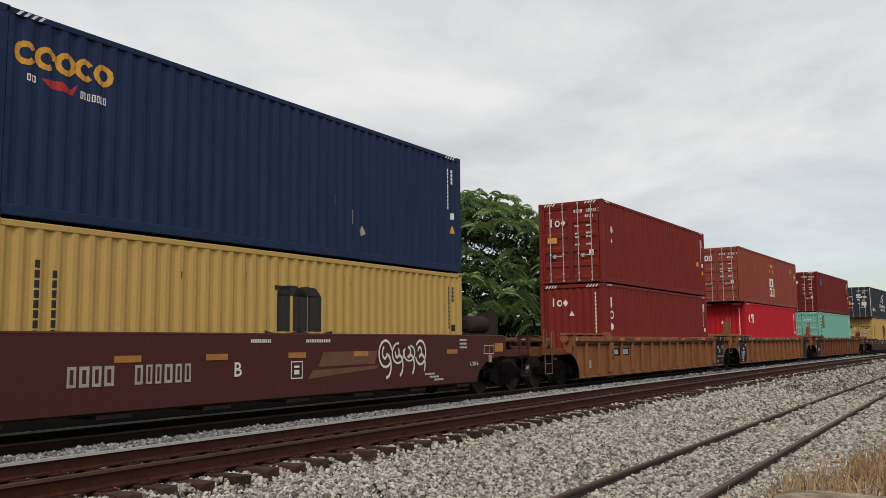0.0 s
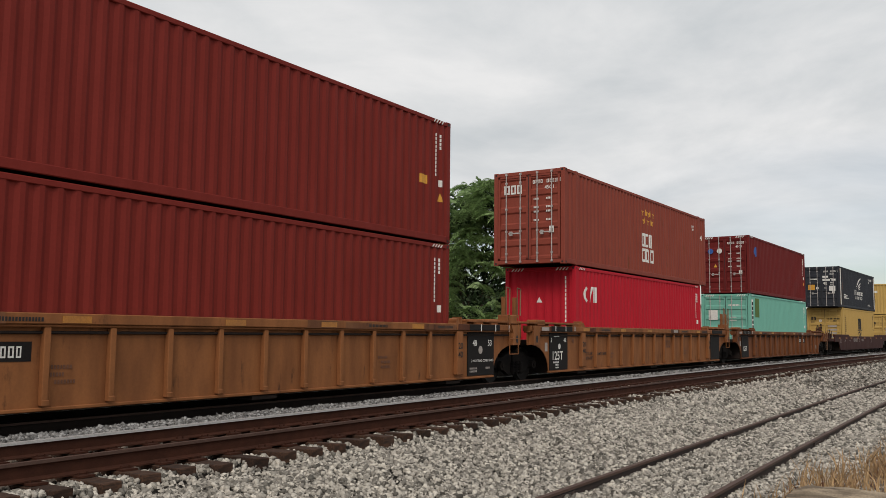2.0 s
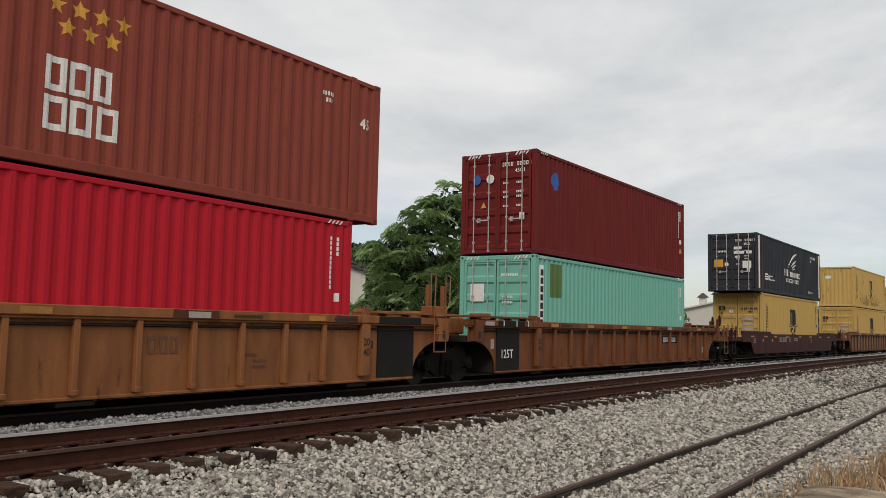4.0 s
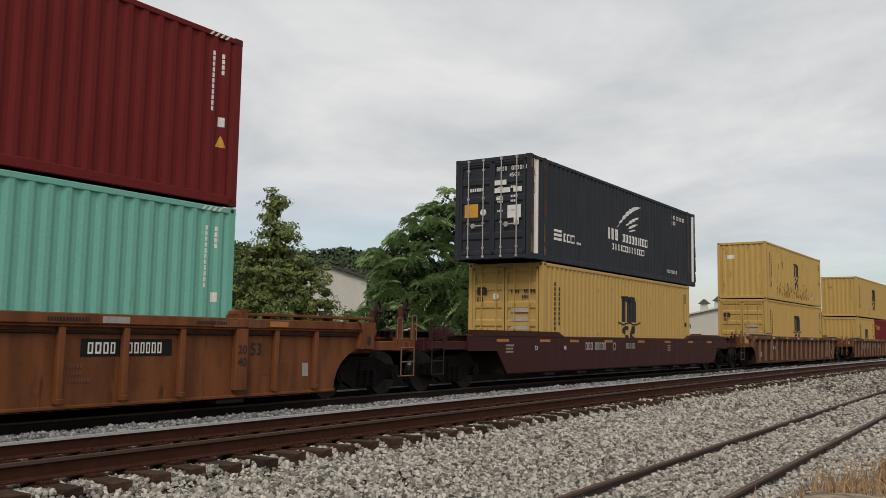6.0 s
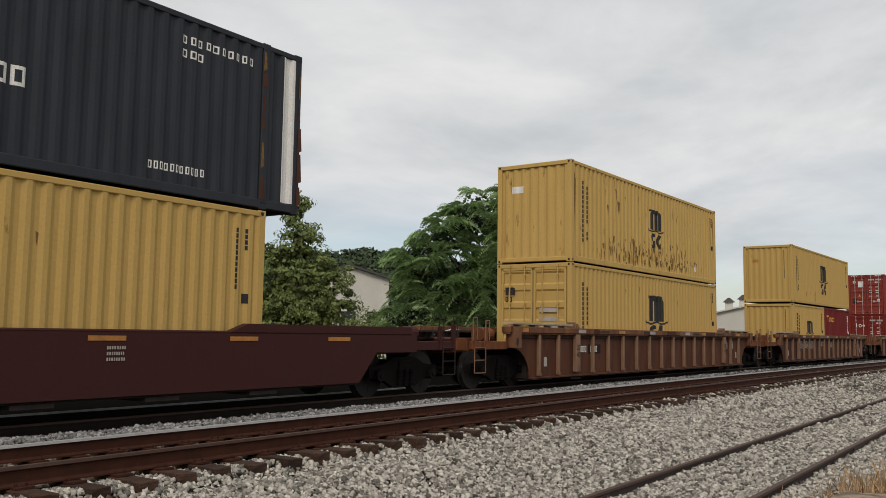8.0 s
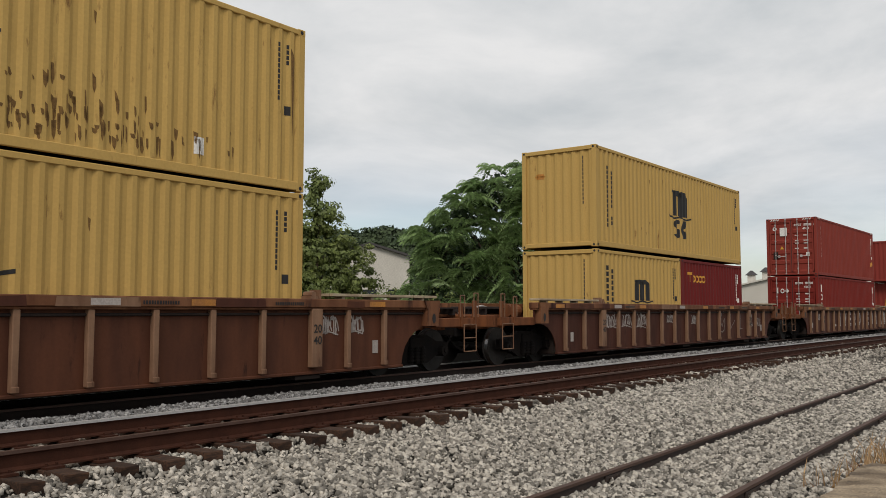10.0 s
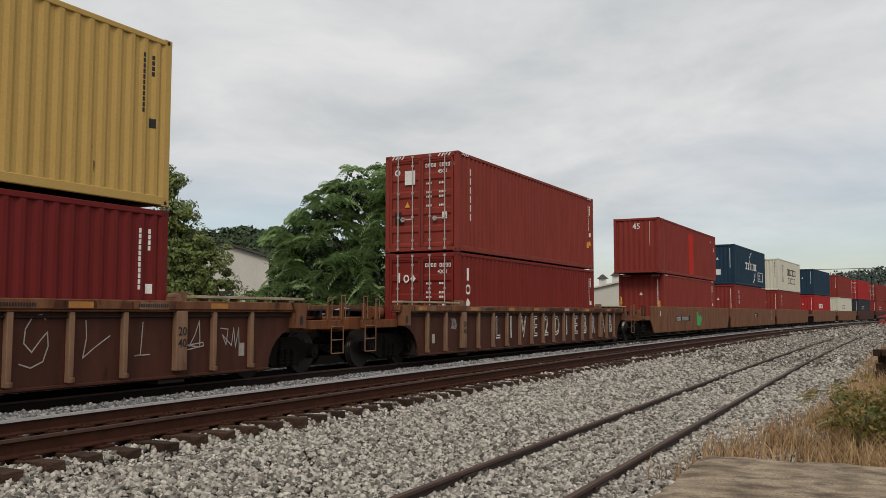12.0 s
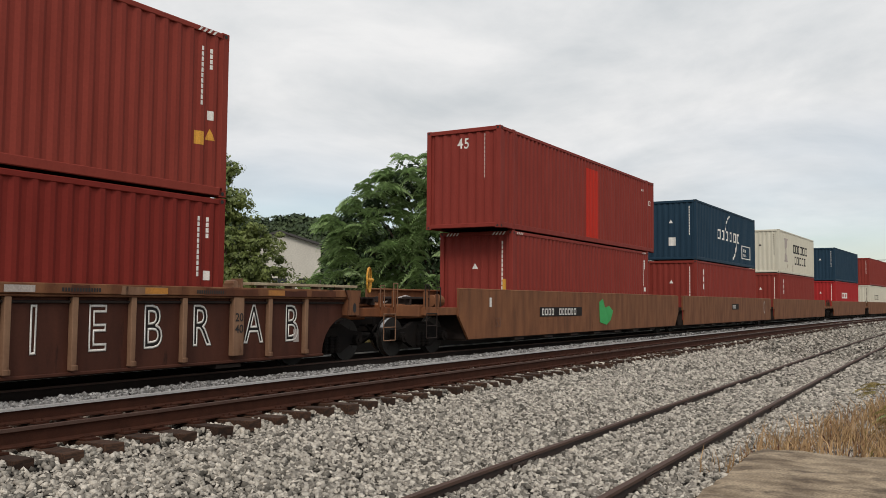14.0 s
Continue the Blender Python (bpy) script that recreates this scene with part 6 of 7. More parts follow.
k = container(223.24, L40, HC, M_RED, BASE, "brown-red container with a ribbed front, lower in the stack")
end_marks(k)
on_side(k, column(-4.9, 2.5, 3, 0.26), M_LW, "plain_bars")
k = container(223.24, L40, HC, M_WHITE, BASE + HC + 0.02, "cream-white container with dark lettering bars, upper in the stack")
on_side(k, bars(-1.6, 1.50, 6, 0.62, 1.15, 0.3) + bars(-1.2, 0.72, 5, 0.58, 1.15, 0.4), M_LK, "plain_bars", "two rows of dark bars")
on_side(k, [[(-4.6, 0.8), (-3.4, 0.8), (-3.9, 1.5), (-3.4, 2.4), (-4.6, 2.4), (-4.2, 1.5)]], M_LG, "emblem")
end_marks(k, M_LK)

# far cars
far = [
    (251.2, M_CARS, (M_RED2, M_BLUE), 0), (270.8, M_CARS, (M_WHITE, M_RED), 0), (290.4, M_CARB, (M_NYK, M_RED2), 1), (310.6, M_CARB, (M_RED, M_RED), 1),
    (330.2, M_CARB, (M_RED2, M_MAR), 0), (350.0, M_CARB, (M_NYK, M_BLUE), 1), (370.0, M_CARS, (M_RED, M_RED2), 0)]
for s, cm, (lo_m, hi_m), dr in far:
    smooth_car(s, cm, "distant brown well car under stacked containers", False, (-9.4, 9.4), (1, 1), 1.55, 0.33, 9.2, 8.4)
    for mm, z in ((lo_m, BASE), (hi_m, BASE + HC + 0.02)):
        word = mm.name.replace("_paint", "").replace("_", " ")
        k = container(s - L40 / 2, L40, HC, mm, z, word + " container, distant in the train", bool(dr) and z > 1)
        if dr and z > 1:
            door_marks(k, True, None)
        else:
            end_marks(k, M_LW if mm is not M_WHITE else M_LK)
        if z < 1:
            on_side(k, bars(-3.0, 1.4, 5, 0.5, 0.9, 0.2), M_LW if mm is not M_WHITE else M_LK, "plain_bars")

# ---- trees, hills and buildings behind the line ----


def polar(az, dist, z=0.0):
    return Vector((dist * math.sin(radians(az)), dist * math.cos(radians(az)), z))


def leaf_cloud(name, lobes, count, size, mat, parent, seed, droop=0.3, aspect=0.6, shell=0.55, clumps=0, clump=0.3):
    """Small folded leaves through a set of ellipsoid lobes (x, y, z, rx, ry, rz), thick near their surface; gathered into
    uneven sprays where clumps are asked for."""
    rs = np.random.RandomState(seed)

    def spread(num):
        vol = np.array([l[3] * l[4] * l[5] for l in lobes]) ** 0.7
        lob = np.array(lobes)[rs.choice(len(lobes), num, p=vol / vol.sum())]
        d = rs.normal(size=(num, 3))
        d /= np.linalg.norm(d, axis=1)[:, None]
        bumps = 1 + 0.22 * np.sin(d[:, 0] * 7 + lob[:, 0]) * np.sin(d[:, 1] * 6 + lob[:, 1]) + 0.15 * np.sin(d[:, 2] * 9 + lob[:, 2] * 3)
        rad = (shell + (1 - shell) * rs.uniform(0, 1, num) ** 0.6) * bumps * rs.uniform(0.86, 1.08, num)
        return lob[:, :3] + d * lob[:, 3:6] * rad[:, None], d

    if clumps:
        c, cd = spread(clumps)
        pick = rs.randint(0, clumps, count)
        e = rs.normal(size=(count, 3))
        e /= np.linalg.norm(e, axis=1)[:, None]
        big = clump * rs.uniform(0.5, 1.4, clumps)
        p = c[pick] + e * np.array([1, 1, 0.62]) * (big[pick] * rs.uniform(0.25, 1, count) ** 0.5)[:, None]
        d = cd[pick] * 0.7 + e * 0.8
    else:
        p, d = spread(count)
    n = d + rs.normal(scale=0.5 if clumps else 0.7, size=(count, 3)) + np.array([0, 0, 0.4])
    n /= np.linalg.norm(n, axis=1)[:, None]
    t = np.cross(n, rs.normal(size=(count, 3)))
    t /= np.linalg.norm(t, axis=1)[:, None]
    t[:, 2] -= droop
    b = np.cross(n, t)
    s = (size * rs.uniform(0.6, 1.35, count))[:, None]
    quad = np.stack([p - t * s, p + b * s * aspect + n * s * 0.15, p + t * s, p - b * s * aspect + n * s * 0.15], 1)
    return quads_object(name, quad, mat, parent)


def quads_object(name, quad, mat, parent):
    n = len(quad)
    me = bpy.data.meshes.new(name)
    me.vertices.add(n * 4)
    me.vertices.foreach_set("co", quad.reshape(-1))
    me.loops.add(n * 4)
    me.loops.foreach_set("vertex_index", np.arange(n * 4, dtype=np.int32))
    me.polygons.add(n)
    me.polygons.foreach_set("loop_start", np.arange(0, n * 4, 4, dtype=np.int32))
    me.update(calc_edges=True)
    me.validate()
    me.materials.append(mat)
    ob = part(name, me, mat, parent)
    return ob


def limbs(parent, lobes, r, base_z, seed, fork=0.35):
    rng = random.Random(seed)
    top = max(l[2] for l in lobes)
    cx, cy = sum(l[0] for l in lobes) / len(lobes), sum(l[1] for l in lobes) / len(lobes)
    bm = bmesh.new()
    fz = base_z + (top - base_z) * fork
    rod(bm, (0, 0, base_z - 0.1), (cx * 0.3, cy * 0.3, fz), r, 10, r * 0.7)
    for l in lobes:
        mid = Vector((cx * 0.3 + (l[0] - cx * 0.3) * 0.5 + rng.uniform(-0.2, 0.2), cy * 0.3 + (l[1] - cy * 0.3) * 0.5, fz + (l[2] - fz) * 0.55))
        rod(bm, (cx * 0.3, cy * 0.3, fz), mid, r * 0.5, 7, r * 0.3)
        rod(bm, mid, l[:3], r * 0.3, 6, r * 0.12)
        for _ in range(4):
            e = Vector(l[:3]) + Vector((rng.uniform(-1, 1) * l[3], rng.uniform(-1, 1) * l[4], rng.uniform(-0.4, 0.9) * l[5])) * 0.8
            rod(bm, mid, e, r * 0.14, 5, r * 0.04)
    return part("trunk", bm, M_BARK, parent)


def tree(az, dist, lobes, count, size, mat, label, r=0.18, seed=1, droop=0.3, aspect=0.6, base=-0.7, clumps=0, clump=0.5):
    t = thing("tree", label, "tree", "trees behind the railway")
    t.location = polar(az, dist)
    t.rotation_euler.z = radians(-az)
    limbs(t, lobes, r, base, seed)
    if clumps:
        # sprays of leaves outside, a shaded heart inside
        leaf_cloud("crown", lobes, count, size, mat, t, seed, droop, aspect, 0.72, clumps, clump)
        heart = [(a, b, c, d * 0.66, e * 0.66, f * 0.66) for a, b, c, d, e, f in lobes]
        leaf_cloud("inner_crown", heart, count // 5, size * 1.4, mat, t, seed + 70, droop, 0.7, 0.2)
    else:
        leaf_cloud("crown", lobes, count, size, mat, t, seed, droop, aspect)
    return t


def frond_cloud(name, lobes, fronds, length, mat, parent, seed, leaflets=9, sprays=0, wide=0.17):
    """Long drooping fronds with paired leaflets, set over the lobes' surface, or radiating from branch tips (sprays) there."""
    rs = np.random.RandomState(seed)
    vol = np.array([l[3] * l[4] * l[5] for l in lobes]) ** 0.7
    out = []

    def surface(inner):
        l = lobes[rs.choice(len(lobes), p=vol / vol.sum())]
        d = rs.normal(size=3)
        d[2] = abs(d[2]) * 0.9 - 0.35
        d /= np.linalg.norm(d)
        return np.array(l[:3]) + d * np.array(l[3:6]) * rs.uniform(inner, 1.0), d

    tips = [surface(0.78) for _ in range(sprays)]
    for i in range(fronds):
        if sprays:
            p, d = tips[i % sprays]
            turn = rs.uniform(0, 6.283)
            d = d * 0.7 + np.array([math.cos(turn), math.sin(turn), rs.uniform(-0.1, 0.5)])
            d /= np.linalg.norm(d)
        else:
            p, d = surface(0.55)
        axis = d * np.array([1, 1, 0.35]) + np.array([0, 0, 0.35])
        axis /= np.linalg.norm(axis)
        side = np.cross(axis, [0, 0, 1.0])
        side /= np.linalg.norm(side) + 1e-9
        droop = 0.55
        if sprays:
            roll = rs.uniform(-1.1, 1.1)
            side = side * math.cos(roll) + np.cross(side, axis) * math.sin(roll)
            droop = rs.uniform(0.5, 1.1)
        L = length * rs.uniform(0.7, 1.25)
        for j in range(leaflets):
            f = (j + 1) / leaflets
            c = p + axis * L * f + np.array([0, 0, -droop * L * f * f])
            ln = L * 0.30 * (1 - 0.55 * abs(f - 0.45))
            for q in (-1, 1):
                tip = c + side * q * ln + axis * ln * 0.35 + np.array([0, 0, -ln * 0.35])
                w = axis * ln * wide
                mid = (c + tip) / 2 + np.array([0, 0, 0.02])
                out.append((c, mid - w, tip, mid + w))
    return quads_object(name, np.array(out), mat, parent)


# broad dark tree, two light bushes, a young poplar, the sumac-like tree and a small tree further on
dark = [(-6, 0, 4.5, 4.0, 4, 3.6), (-2.2, 0.5, 7.2, 3.6, 3.5, 2.6), (1.2, 0, 5.2, 3.2, 3, 2.6), (2.6, 0.5, 3.0, 2.6, 3, 3.0), (-4, 0, 8.6, 2.8, 2.5, 1.9), (-1, 0, 2.5, 4.5, 3, 2.8),
        (3.6, 0, 5.3, 1.4, 1.5, 0.9), (0.6, 0, 8.2, 1.9, 2.0, 1.1), (-8, 0, 7.0, 3.5, 3, 2.6)]
tree(31.2, 46, dark, 46000, 0.115, M_LEAFD, "broad dark green tree with a dense uneven crown", 0.3, 2, clumps=420, clump=0.75)
tree(24.5, 60, [(-4, 0, 5, 4, 3, 4), (2, 0, 5.5, 4, 3, 4.5), (-9, 0, 4, 4, 3, 3.5)], 9000, 0.22, M_LEAFD, "dark green tree behind the wood's edge", 0.3, 12)
light = [(-1.6, 0, 3.6, 1.6, 1.5, 1.7), (0.3, 0.2, 4.2, 1.7, 1.5, 1.9), (1.7, 0, 3.3, 1.4, 1.4, 1.6), (-0.5, -0.3, 2.2, 2.4, 1.6, 1.9), (0.8, 0, 5.4, 0.9, 0.9, 0.7), (-2.4, 0, 2.2, 1.1, 1.2, 1.4), (2.3, -0.3, 1.7, 1.3, 1.3, 1.6)]
tree(38.7, 40, light, 26000, 0.062, M_LEAFL, "light yellow-green bushy tree with thin stems", 0.12, 3, clumps=330, clump=0.42)
pop = [(-0.2, 0, 3.3, 1.7, 1.5, 2.2), (0.2, 0, 5.6, 1.0, 1.0, 1.3), (0.0, 0, 6.9, 0.55, 0.55, 0.75), (1.3, 0, 2.8, 1.2, 1.2, 1.8), (-1.5, 0, 2.4, 1.2, 1.2, 1.7), (0.9, 0, 4.3, 0.8, 0.8, 0.9), (-0.8, 0, 4.5, 0.8, 0.8, 0.8), (1.7, 0, 4.2, 0.4, 0.4, 0.6), (0.1, -0.4, 1.5, 2.4, 1.2, 1.6)]
tree(45.9, 38, pop, 24000, 0.072, M_LEAFP, "young poplar tree with a tall pointed top", 0.14, 4, clumps=300, clump=0.36)
ail = [(-2.6, 0, 3.9, 1.9, 1.8, 1.8), (-1.0, 0.3, 6.5, 1.5, 1.6, 1.3), (1.3, 0, 6.5, 1.7, 1.8, 1.5), (3.2, 0.3, 5.7, 1.6, 1.6, 1.5), (0.7, 0, 2.6, 3.2, 1.8, 2.5), (-3.9, 0, 2.0, 1.4, 1.3, 1.5),
       (0.5, 0.2, 7.3, 1.0, 1.2, 0.75), (3.0, 0, 2.6, 1.9, 1.4, 2.4), (4.4, 0.3, 4.6, 0.9, 1.2, 1.8), (0.6, 0.2, 4.6, 2.4, 1.6, 1.6), (-3.9, 0, 4.5, 1.0, 1.2, 1.1), (-2.8, 0, 5.4, 1.1, 1.2, 1.0),
       (5.0, 0, 3.4, 1.1, 1.2, 1.9), (4.3, 0.2, 5.9, 0.8, 1.0, 0.9), (-2.0, 0.1, 6.3, 1.0, 1.2, 0.8)]
t = thing("tree", "wide green tree with long drooping feathery leaves behind the train", "tree", "trees behind the railway")
t.location, t.rotation_euler.z = polar(59.8, 36.5), radians(-59.8)
limbs(t, ail, 0.16, -0.7, 6, 0.2)
frond_cloud("crown", ail, 4200, 0.72, M_LEAFA, t, 6, 10, 600, 0.22)
# heart of the crown in a far darker leaf: its inner shade is painted
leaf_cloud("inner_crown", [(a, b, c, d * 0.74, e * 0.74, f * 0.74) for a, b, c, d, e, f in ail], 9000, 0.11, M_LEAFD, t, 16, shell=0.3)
tree(70.6, 58, [(-0.3, 0, 3.4, 1.9, 1.5, 2.3), (0.2, 0, 5.2, 1.1, 1.1, 1.1), (-1.0, 0, 5.9, 0.5, 0.5, 0.6), (0.6, 0, 2.6, 1.3, 1.5, 2.2)], 7000, 0.13, M_LEAFP, "rounded green tree beyond the feathery tree", 0.15, 8, clumps=120, clump=0.5)
for az, dist, sc, sd in ((52.5, 55, 0.8, 31), (34.4, 52, 1.0, 32), (43.0, 50, 0.8, 33)):
    tree(az, dist, [(-2.2 * sc, 0, 2.0 * sc, 2.4 * sc, 1.5, 1.9 * sc), (1.6 * sc, 0, 2.2 * sc, 2.4 * sc, 1.5, 2.2 * sc), (0, 0, 1.2 * sc, 3.6 * sc, 1.5, 1.7 * sc)], 5000, 0.14 * sc, M_LEAFP, "low green thicket behind the line", 0.08, sd)

# under-growth strip behind the train
rs = np.random.RandomState(5)
n = 9000
px = rs.uniform(2, 70, n)
py = 20.4 + rs.uniform(0, 3.0, n) + np.array([bend(v) for v in px])
h = rs.uniform(0.25, 0.75, n)
ang = rs.uniform(0, 6.28, n)
w = 0.035
lean = rs.normal(scale=0.15, size=(n, 2))
base = np.stack([px, py, np.full(n, -0.72)], -1)
dx = np.stack([np.cos(ang) * w, np.sin(ang) * w, np.zeros(n)], -1)
tip = base + np.stack([lean[:, 0], lean[:, 1], h], -1)
weeds = quads_object("weeds", np.stack([base - dx, base + dx, tip + dx * 0.3, tip - dx * 0.3], 1), M_LEAFW, None)
tagged(weeds, "tall green and straw weeds behind the ballast", "weeds", kind="stuff")


def hill(name, a0, a1, dist, ridge, depth, seed, label, clump, leaf=M_FOREST, k=44, fleck=0.24):
    """A wooded ridge seen along a bearing range: a slope mesh covered in uneven tree clumps."""
    rs = np.random.RandomState(seed)
    n, m = 70, 10
    azs = np.linspace(a0, a1, n)
    verts, faces = [], []
    for i, az in enumerate(azs):
        hgt = np.interp(az, [r[0] for r in ridge], [r[1] for r in ridge])
        for j in range(m):
            f = j / (m - 1)
            p = polar(az, dist + depth * f)
            verts.append((p.x, p.y, -1 + (dist + depth * f) * math.tan(radians(hgt)) * smooth(0, 1, f) - 1))
    for i in range(n - 1):
        for j in range(m - 1):
            faces.append((i * m + j, (i + 1) * m + j, (i + 1) * m + j + 1, i * m + j + 1))
    me = bpy.data.meshes.new(name)
    me.from_pydata(verts, [], faces)
    me.materials.append(leaf)
    hob = tagged(new(name, me), label, "wooded hill", kind="structure")
    v = np.array(verts)
    cnt = 3000
    ii = rs.randint(0, n - 1, cnt) * m + np.minimum(m - 1, (m * rs.uniform(0.25, 1.0, cnt) ** 0.8).astype(int))
    u = rs.uniform(0, 1, (cnt, 1))
    c = v[ii] * (1 - u) + v[np.minimum(ii + m, len(v) - 1)] * u
    d = rs.normal(size=(cnt, k, 3))
    d /= np.linalg.norm(d, axis=2)[..., None]
    size = clump * rs.uniform(0.6, 1.3, (cnt, 1, 1))
    p = c[:, None, :] + d * size * np.array([1, 1, 0.9]) + np.array([0, 0, clump * 0.3])
    t = rs.normal(size=(cnt, k, 3))
    t /= np.linalg.norm(t, axis=2)[..., None]
    b = np.cross(t, d)
    s = size * fleck
    quad = np.stack([p - t * s, p + b * s, p + t * s, p - b * s], 2).reshape(-1, 4, 3)
    w = quads_object("hill_woods", quad, leaf, hob)
    tagged(w, kind="stuff")
    return hob


hill("hill_west", 15, 62, 330, [(15, 4.8), (30, 5.8), (36, 6.4), (40, 6.3), (43.5, 5.5), (47, 4.9), (50.5, 5.3), (54, 4.9), (62, 2.4)], 150, 21, "dark green wooded ridge behind the trees", 6.0, M_FOREST, 80, 0.16)
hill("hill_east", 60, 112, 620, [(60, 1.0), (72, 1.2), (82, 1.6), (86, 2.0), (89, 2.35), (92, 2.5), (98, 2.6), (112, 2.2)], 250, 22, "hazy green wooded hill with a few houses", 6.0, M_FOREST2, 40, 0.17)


def shed(az, dist, width, deep, wall_h, roof_h, label, turn=0.0, roof=M_ROOF, wall=M_SIDING, windows=3):
    """Metal-sided building with a low gable roof, its gable towards the line."""
    b = thing("shed", label, "building", "buildings behind the railway")
    b.location, b.rotation_euler.z = polar(az, dist, -0.8), radians(-az + turn)
    bm = bmesh.new()
    prism(bm, [(-width / 2, 0), (width / 2, 0), (width / 2, wall_h), (0, wall_h + roof_h), (-width / 2, wall_h)], 0, deep)
    part("wall", bm, wall, b)
    bm = bmesh.new()
    for d in (-1, 1):
        prism(bm, [(0, wall_h + roof_h + 0.02), (d * (width / 2 + 0.4), wall_h - 0.12), (d * (width / 2 + 0.4), wall_h + 0.06), (0, wall_h + roof_h + 0.2)], -0.4, deep + 0.4)
    part("roof", bm, roof, b)
    for i in range(windows):
        x = -width * 0.32 + i * width * 0.32
        bm = bmesh.new()
        box(bm, x - 0.6, x + 0.6, -0.06, 0.02, wall_h * 0.35, wall_h * 0.62)
        wdw = part("window", bm, M_GLASS, b)
        bm = bmesh.new()
        for zz in (wall_h * 0.35, wall_h * 0.62):
            box(bm, x - 0.68, x + 0.68, -0.09, 0.0, zz - 0.05, zz + 0.05)
        for xx in (x - 0.64, x + 0.64):
            box(bm, xx - 0.05, xx + 0.05, -0.09, 0.0, wall_h * 0.35, wall_h * 0.62)
        part("frame", bm, M_SIDING, wdw)
    return b


shed(49.4, 72, 6.6, 16, 7.0, 1.0, "off-white metal shed with a low gable behind the trees")
barn = shed(75.6, 110, 14, 20, 5.0, 1.5, "pale grey shed with two roof vents seen past the train", 0, M_SIDING)
for x, z in ((-3.5, 5.65), (-1.85, 6.0)):
    bm = bmesh.new()
    box(bm, x - 0.45, x + 0.45, 0.4, 1.3, z, z + 1.1)
    vent = part("roof_vent", bm, M_SIDING, barn, bevel=0.03)
    bm = bmesh.new()
    r = bmesh.ops.create_cone(bm, cap_ends=True, segments=8, radius1=0.75, radius2=0.12, depth=0.55)
    bmesh.ops.translate(bm, vec=(x, 0.85, z + 1.35), verts=r["verts"])
    part("vent_cap", bm, M_ROOF, vent, "dark conical cap")
shed(88.1, 215, 9, 14, 9.4, 0.3, "low building with a dark overhanging roof", 5)
for az, dist, zz in ((87.0, 690, 14), (88.6, 700, 17), (90.5, 690, 13), (92.5, 710, 18)):
    bld = shed(az, dist, 12, 9, 6, 3, "small white house on the wooded hill", 10)
    bld.location.z = zz

# cable across the line far off, on two poles
cable = thing("overhead_cable", "thin black cable slung across the railway", "cable")
bm = bmesh.new()
pa, pb = polar(81.0, 150, 0), polar(97.0, 150, 0)
pts = [pa.lerp(pb, i / 16) + Vector((0, 0, 8.55 - 0.25 * (1 - (i / 8 - 1) ** 2))) for i in range(17)]
path_rod(bm, pts, 0.045)
part("wire", bm, M_WIRE, cable)
for p in (pa, pb):
    ob = thing("utility_pole", "weathered wooden utility pole carrying a cable", "pole", "cable poles")
    ob.location = (p.x, p.y, -0.8)
    bm = bmesh.new()
    rod(bm, (0, 0, 0), (0, 0, 9.6), 0.16, 10, 0.11)
    part("shaft", bm, M_POLE, ob)
    bm = bmesh.new()
    box(bm, -0.06, 0.06, -1.0, 1.0, 9.0, 9.12)
    part("crossarm", bm, M_POLE, ob)

# ---- verge: slab, dry grass, weeds, stacked timbers ----
slab = thing("slab", "worn tan-brown slab edge with cracks and stains", "slab", kind="structure")
bm = bmesh.new()
nx, ny = 90, 40
grid = [[None] * (ny + 1) for _ in range(nx + 1)]
for i in range(nx + 1):
    for j in range(ny + 1):
        x, y = -4 + 14.3 * i / nx, -4 + 5.85 * j / ny
        edge = min(10.3 - x, 1.85 - y)
        x2 = x + (0.09 * noise.noise((y * 1.7, 1, 0)) + 0.05 * noise.noise((y * 7, 3, 0)) if i == nx else 0)
        y2 = y + (0.06 * noise.noise((x * 1.7, 5, 0)) + 0.04 * noise.noise((x * 7, 8, 0)) if j == ny else 0)
        grid[i][j] = bm.verts.new((x2, y2, -0.20 + 0.014 * noise.noise((x * 2, y * 2, 0)) + 0.014 * noise.noise((x * 6, y * 9, 2)) + 0.008 * noise.noise((x * 15, y * 22, 4)) - (0.02 if edge < 0.05 else 0)))
for i in range(nx):
    for j in range(ny):
        bm.faces.new((grid[i][j], grid[i + 1][j], grid[i + 1][j + 1], grid[i][j + 1]))
r = bmesh.ops.extrude_face_region(bm, geom=bm.faces[:])
for v in r["geom"]:
    if isinstance(v, bmesh.types.BMVert):
        v.co.z = -0.62
part("slab_body", bm, M_SLAB, slab)
rng = random.Random(23)
for x0, y0, ang, length in ((8.8, 1.75, -70, 1.0), (9.6, 0.6, -75, 0.9), (9.2, -0.2, -60, 0.8), (8.2, 0.9, -80, 0.9)):
    bm = bmesh.new()
    p, left, last = Vector((x0, y0, 0)), length, None
    while left > 0:
        a_ = radians(ang + rng.uniform(-38, 38))
        wid = rng.uniform(0.002, 0.008)
        side = Vector((-math.sin(a_), math.cos(a_), 0)) * wid
        now = [bm.verts.new((p + side * q) + Vector((0, 0, -0.176))) for q in (-1, 1)]
        if last:
            bm.faces.new((last[0], now[0], now[1], last[1]))
        last = now
        p = p + Vector((math.cos(a_), math.sin(a_), 0)) * 0.13
        left -= 0.13
    part("crack", bm, M_CRACK, slab, "dark dirt-filled crack")


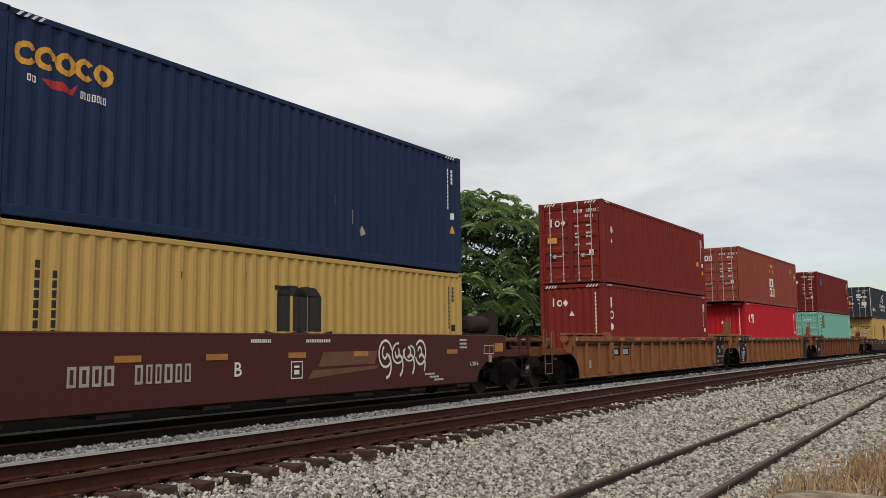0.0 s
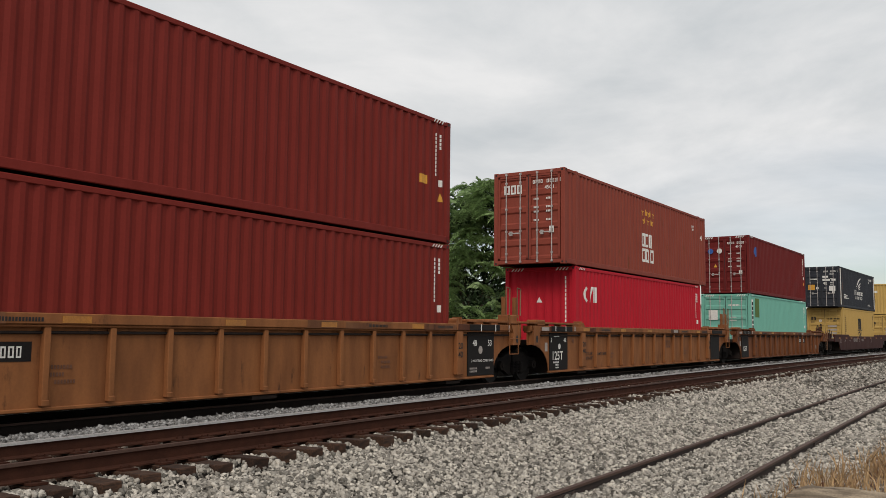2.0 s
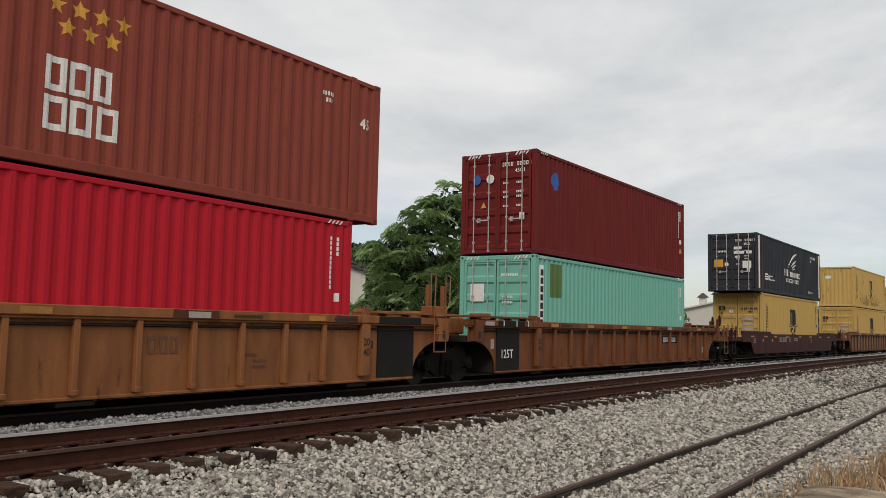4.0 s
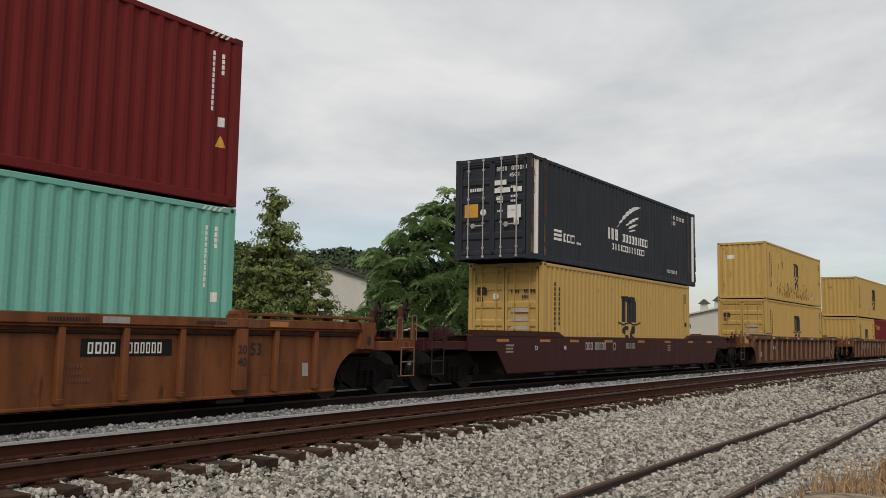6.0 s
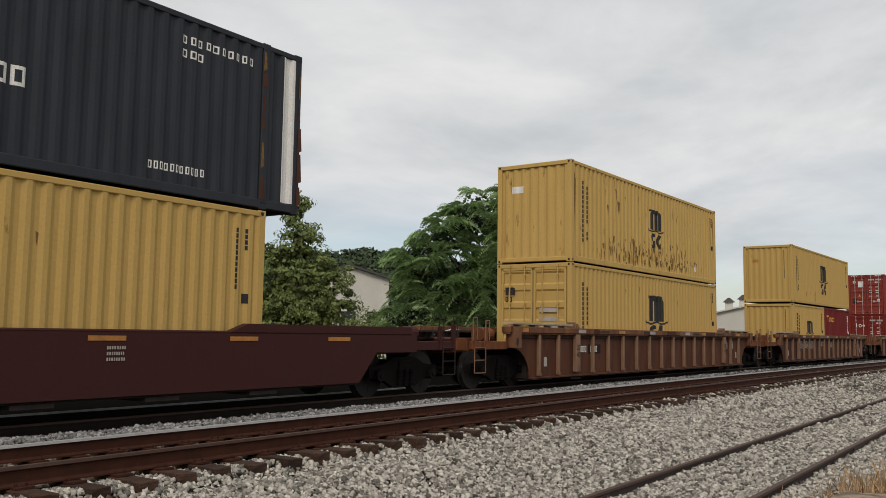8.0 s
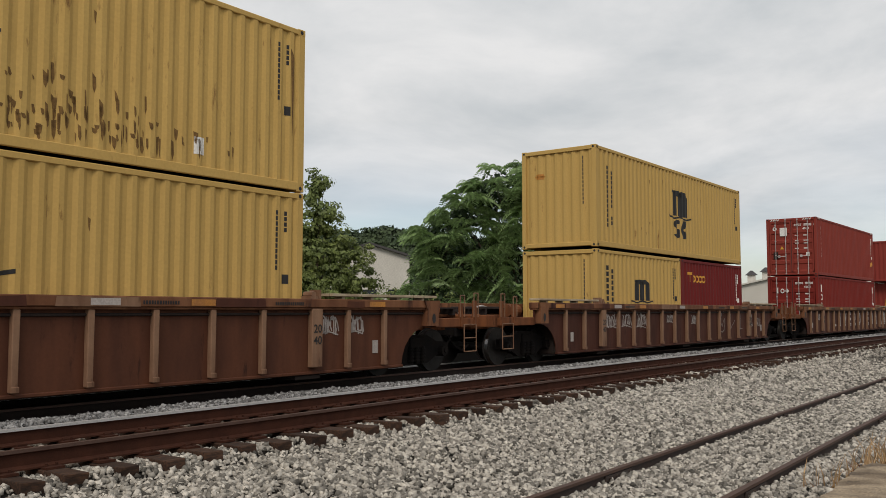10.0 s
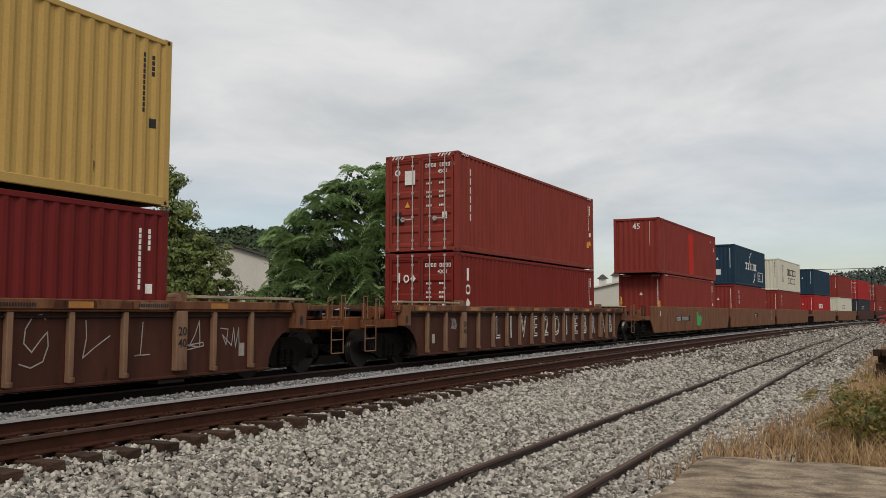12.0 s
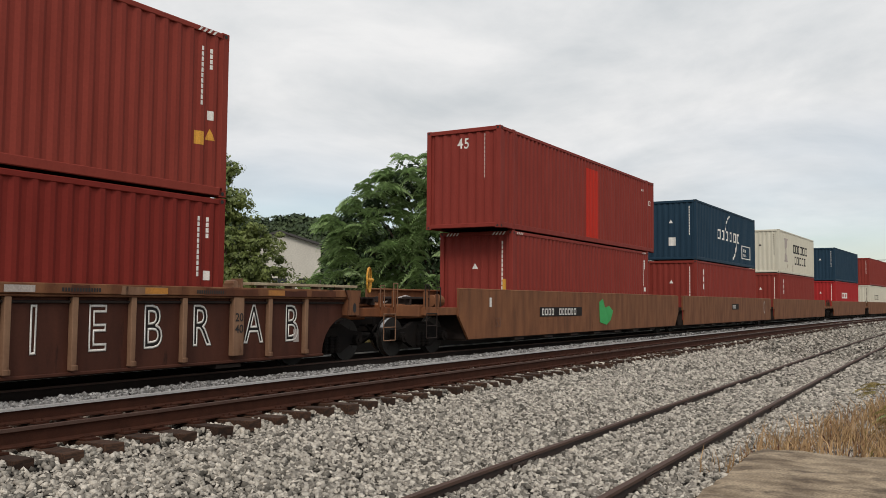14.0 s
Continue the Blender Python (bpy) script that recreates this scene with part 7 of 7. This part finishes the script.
def grass(name, n, xr, yr, hr, mat, seed, label, density=None):
    rs = np.random.RandomState(seed)
    x, y = rs.uniform(*xr, n), rs.uniform(*yr, n)
    if density:
        k = density(x, y, rs)
        x, y = x[k], y[k]
    n = len(x)
    yy = y - 0.0003 * x * x
    h = rs.uniform(*hr, n)
    ang = rs.uniform(0, 6.28, n)
    lean = rs.normal(scale=0.3, size=(n, 2)) * h[:, None]
    w = 0.004 + 0.0004 * x
    base = np.stack([x, yy, np.full(n, -0.53)], -1)
    dx = np.stack([np.cos(ang) * w, np.sin(ang) * w, np.zeros(n)], -1)
    mid = base + np.stack([lean[:, 0] * 0.3, lean[:, 1] * 0.3, h * 0.6], -1)
    tip = base + np.stack([lean[:, 0], lean[:, 1], h * 0.95], -1)
    quad = np.concatenate([np.stack([base - dx, base + dx, mid + dx * 0.8, mid - dx * 0.8], 1), np.stack([mid - dx * 0.8, mid + dx * 0.8, tip + dx * 0.15, tip - dx * 0.15], 1)], 0)
    ob = quads_object(name, quad, mat, None)
    return tagged(ob, label, "grass", kind="stuff")


def tufts(x, y, rs):
    f = np.array([noise.noise((a * 0.9, b * 1.4, 4.0)) for a, b in zip(x, y)])
    edge = np.clip((2.55 - y - 0.16 * np.minimum(x - 10, 8) - 0.015 * np.maximum(x - 18, 0)) / 0.8, 0, 1)
    return (rs.uniform(0, 1, len(x)) < edge * np.clip(0.55 + f, 0.05, 1)) & ~((x < 10.4) & (y < 2.0))


grass("dead_weeds", 19000, (10.3, 22), (-3.0, 2.7), (0.08, 0.30), M_BROWNW, 44, "short red-brown dead weeds at the ballast edge", tufts)
grass("dry_grass", 36000, (9.6, 24), (-3.5, 2.6), (0.12, 0.5), M_GRASS, 41, "straw-coloured dry grass beside the siding", tufts)
grass("dry_grass", 14000, (24, 60), (-5, 2.0), (0.2, 0.6), M_GRASS, 42, "straw-coloured dry grass beside the siding", tufts)
grass("green_weeds", 2500, (11, 30), (-3.5, 1.3), (0.15, 0.45), M_LEAFW, 43, "low olive-green weeds in the dry grass", tufts)


def weed_bush(x, y, lobes, fronds, length, mat, label, seed):
    b = thing("shrub", label, "shrub", "shrubs beside the siding")
    b.location = (x, y, -0.52)
    bm = bmesh.new()
    for l in lobes:
        path_rod(bm, [(0, 0, 0), (l[0] * 0.4, l[1] * 0.4, l[2] * 0.6), l[:3]], 0.012, 5)
    part("stem", bm, M_BARK, b)
    frond_cloud("foliage", lobes, fronds, length, mat, b, seed, 8)
    return b


weed_bush(13.0, 0.25, [(0, 0.40, 0.75, 0.25, 0.25, 0.2), (0.1, -0.05, 0.80, 0.35, 0.35, 0.25), (0, -0.6, 0.70, 0.5, 0.45, 0.35), (0, 0, 0.40, 0.5, 0.5, 0.3), (0, -0.5, 0.3, 0.5, 0.6, 0.3)], 330, 0.19, M_LEAFW, "olive-green feathery weed shrub in dry grass", 51)
weed_bush(12.6, -0.75, [(0, 0.0, 0.5, 0.4, 0.45, 0.35), (0, -0.5, 0.6, 0.4, 0.4, 0.4)], 160, 0.2, M_LEAFW, "green feathery weed shrub in dry grass", 52)
weed_bush(33, -0.75, [(0, 0.35, 1.55, 0.3, 0.35, 0.5), (0.3, -0.5, 1.5, 0.8, 0.8, 0.7), (0, -0.2, 0.9, 0.5, 0.6, 0.6)], 260, 0.26, M_LEAFR, "scarlet-leaved bush beside the siding", 53)
b = weed_bush(12.7, 0.1, [(0, 0.3, 0.55, 0.2, 0.25, 0.25), (0, -0.3, 0.62, 0.3, 0.35, 0.3), (0, -0.9, 0.6, 0.3, 0.35, 0.35)], 60, 0.2, M_LEAFA, "leafy olive and green weed shrub in dry grass", 55)
leaf_cloud("leaves", [(0, 0.30, 0.60, 0.30, 0.30, 0.30), (0.1, -0.25, 0.66, 0.40, 0.40, 0.36), (0, -0.85, 0.60, 0.45, 0.45, 0.42), (0, -0.2, 0.32, 0.45, 0.6, 0.3)], 2600, 0.030, M_LEAFW, b, 56, 0.3, 0.5, 0.3)
rng = random.Random(8)
tb_me = []
for _ in range(3):
    bm = bmesh.new()
    box(bm, -1.3, 1.3, -0.115, 0.115, 0, 0.18)
    tb_me.append(mesh_of("timber", bm, M_TIE, 0.014))
for layer in range(5):
    for row in range(4):
        ob = tagged(new("timber", tb_me[rng.randrange(3)]), "old dark timber tie stacked in dry grass", "timber", "stacked timbers")
        m = pose(27.6, -0.9, -0.56 + 0.196 * layer, 0, 0, -28) @ pose(rng.uniform(-0.2, 0.2), 0.42 - 0.27 * row, 0, 0, 0, rng.uniform(-1, 1))
        ob.matrix_basis = m


def motions():
    for ob, s, lift in MOVERS:
        walk(ob, train_rows(s, lift))
    for ob, k in WHEELS:
        rows = []
        for i in range(421):
            t = i / 30
            rows.append((t, Matrix.Translation((k, 0, 0.45)) @ Matrix.Rotation(-(SPEED * t + GAIN * t * t / 2) / 0.45, 4, "Y")))
        walk(ob, rows)


motions()
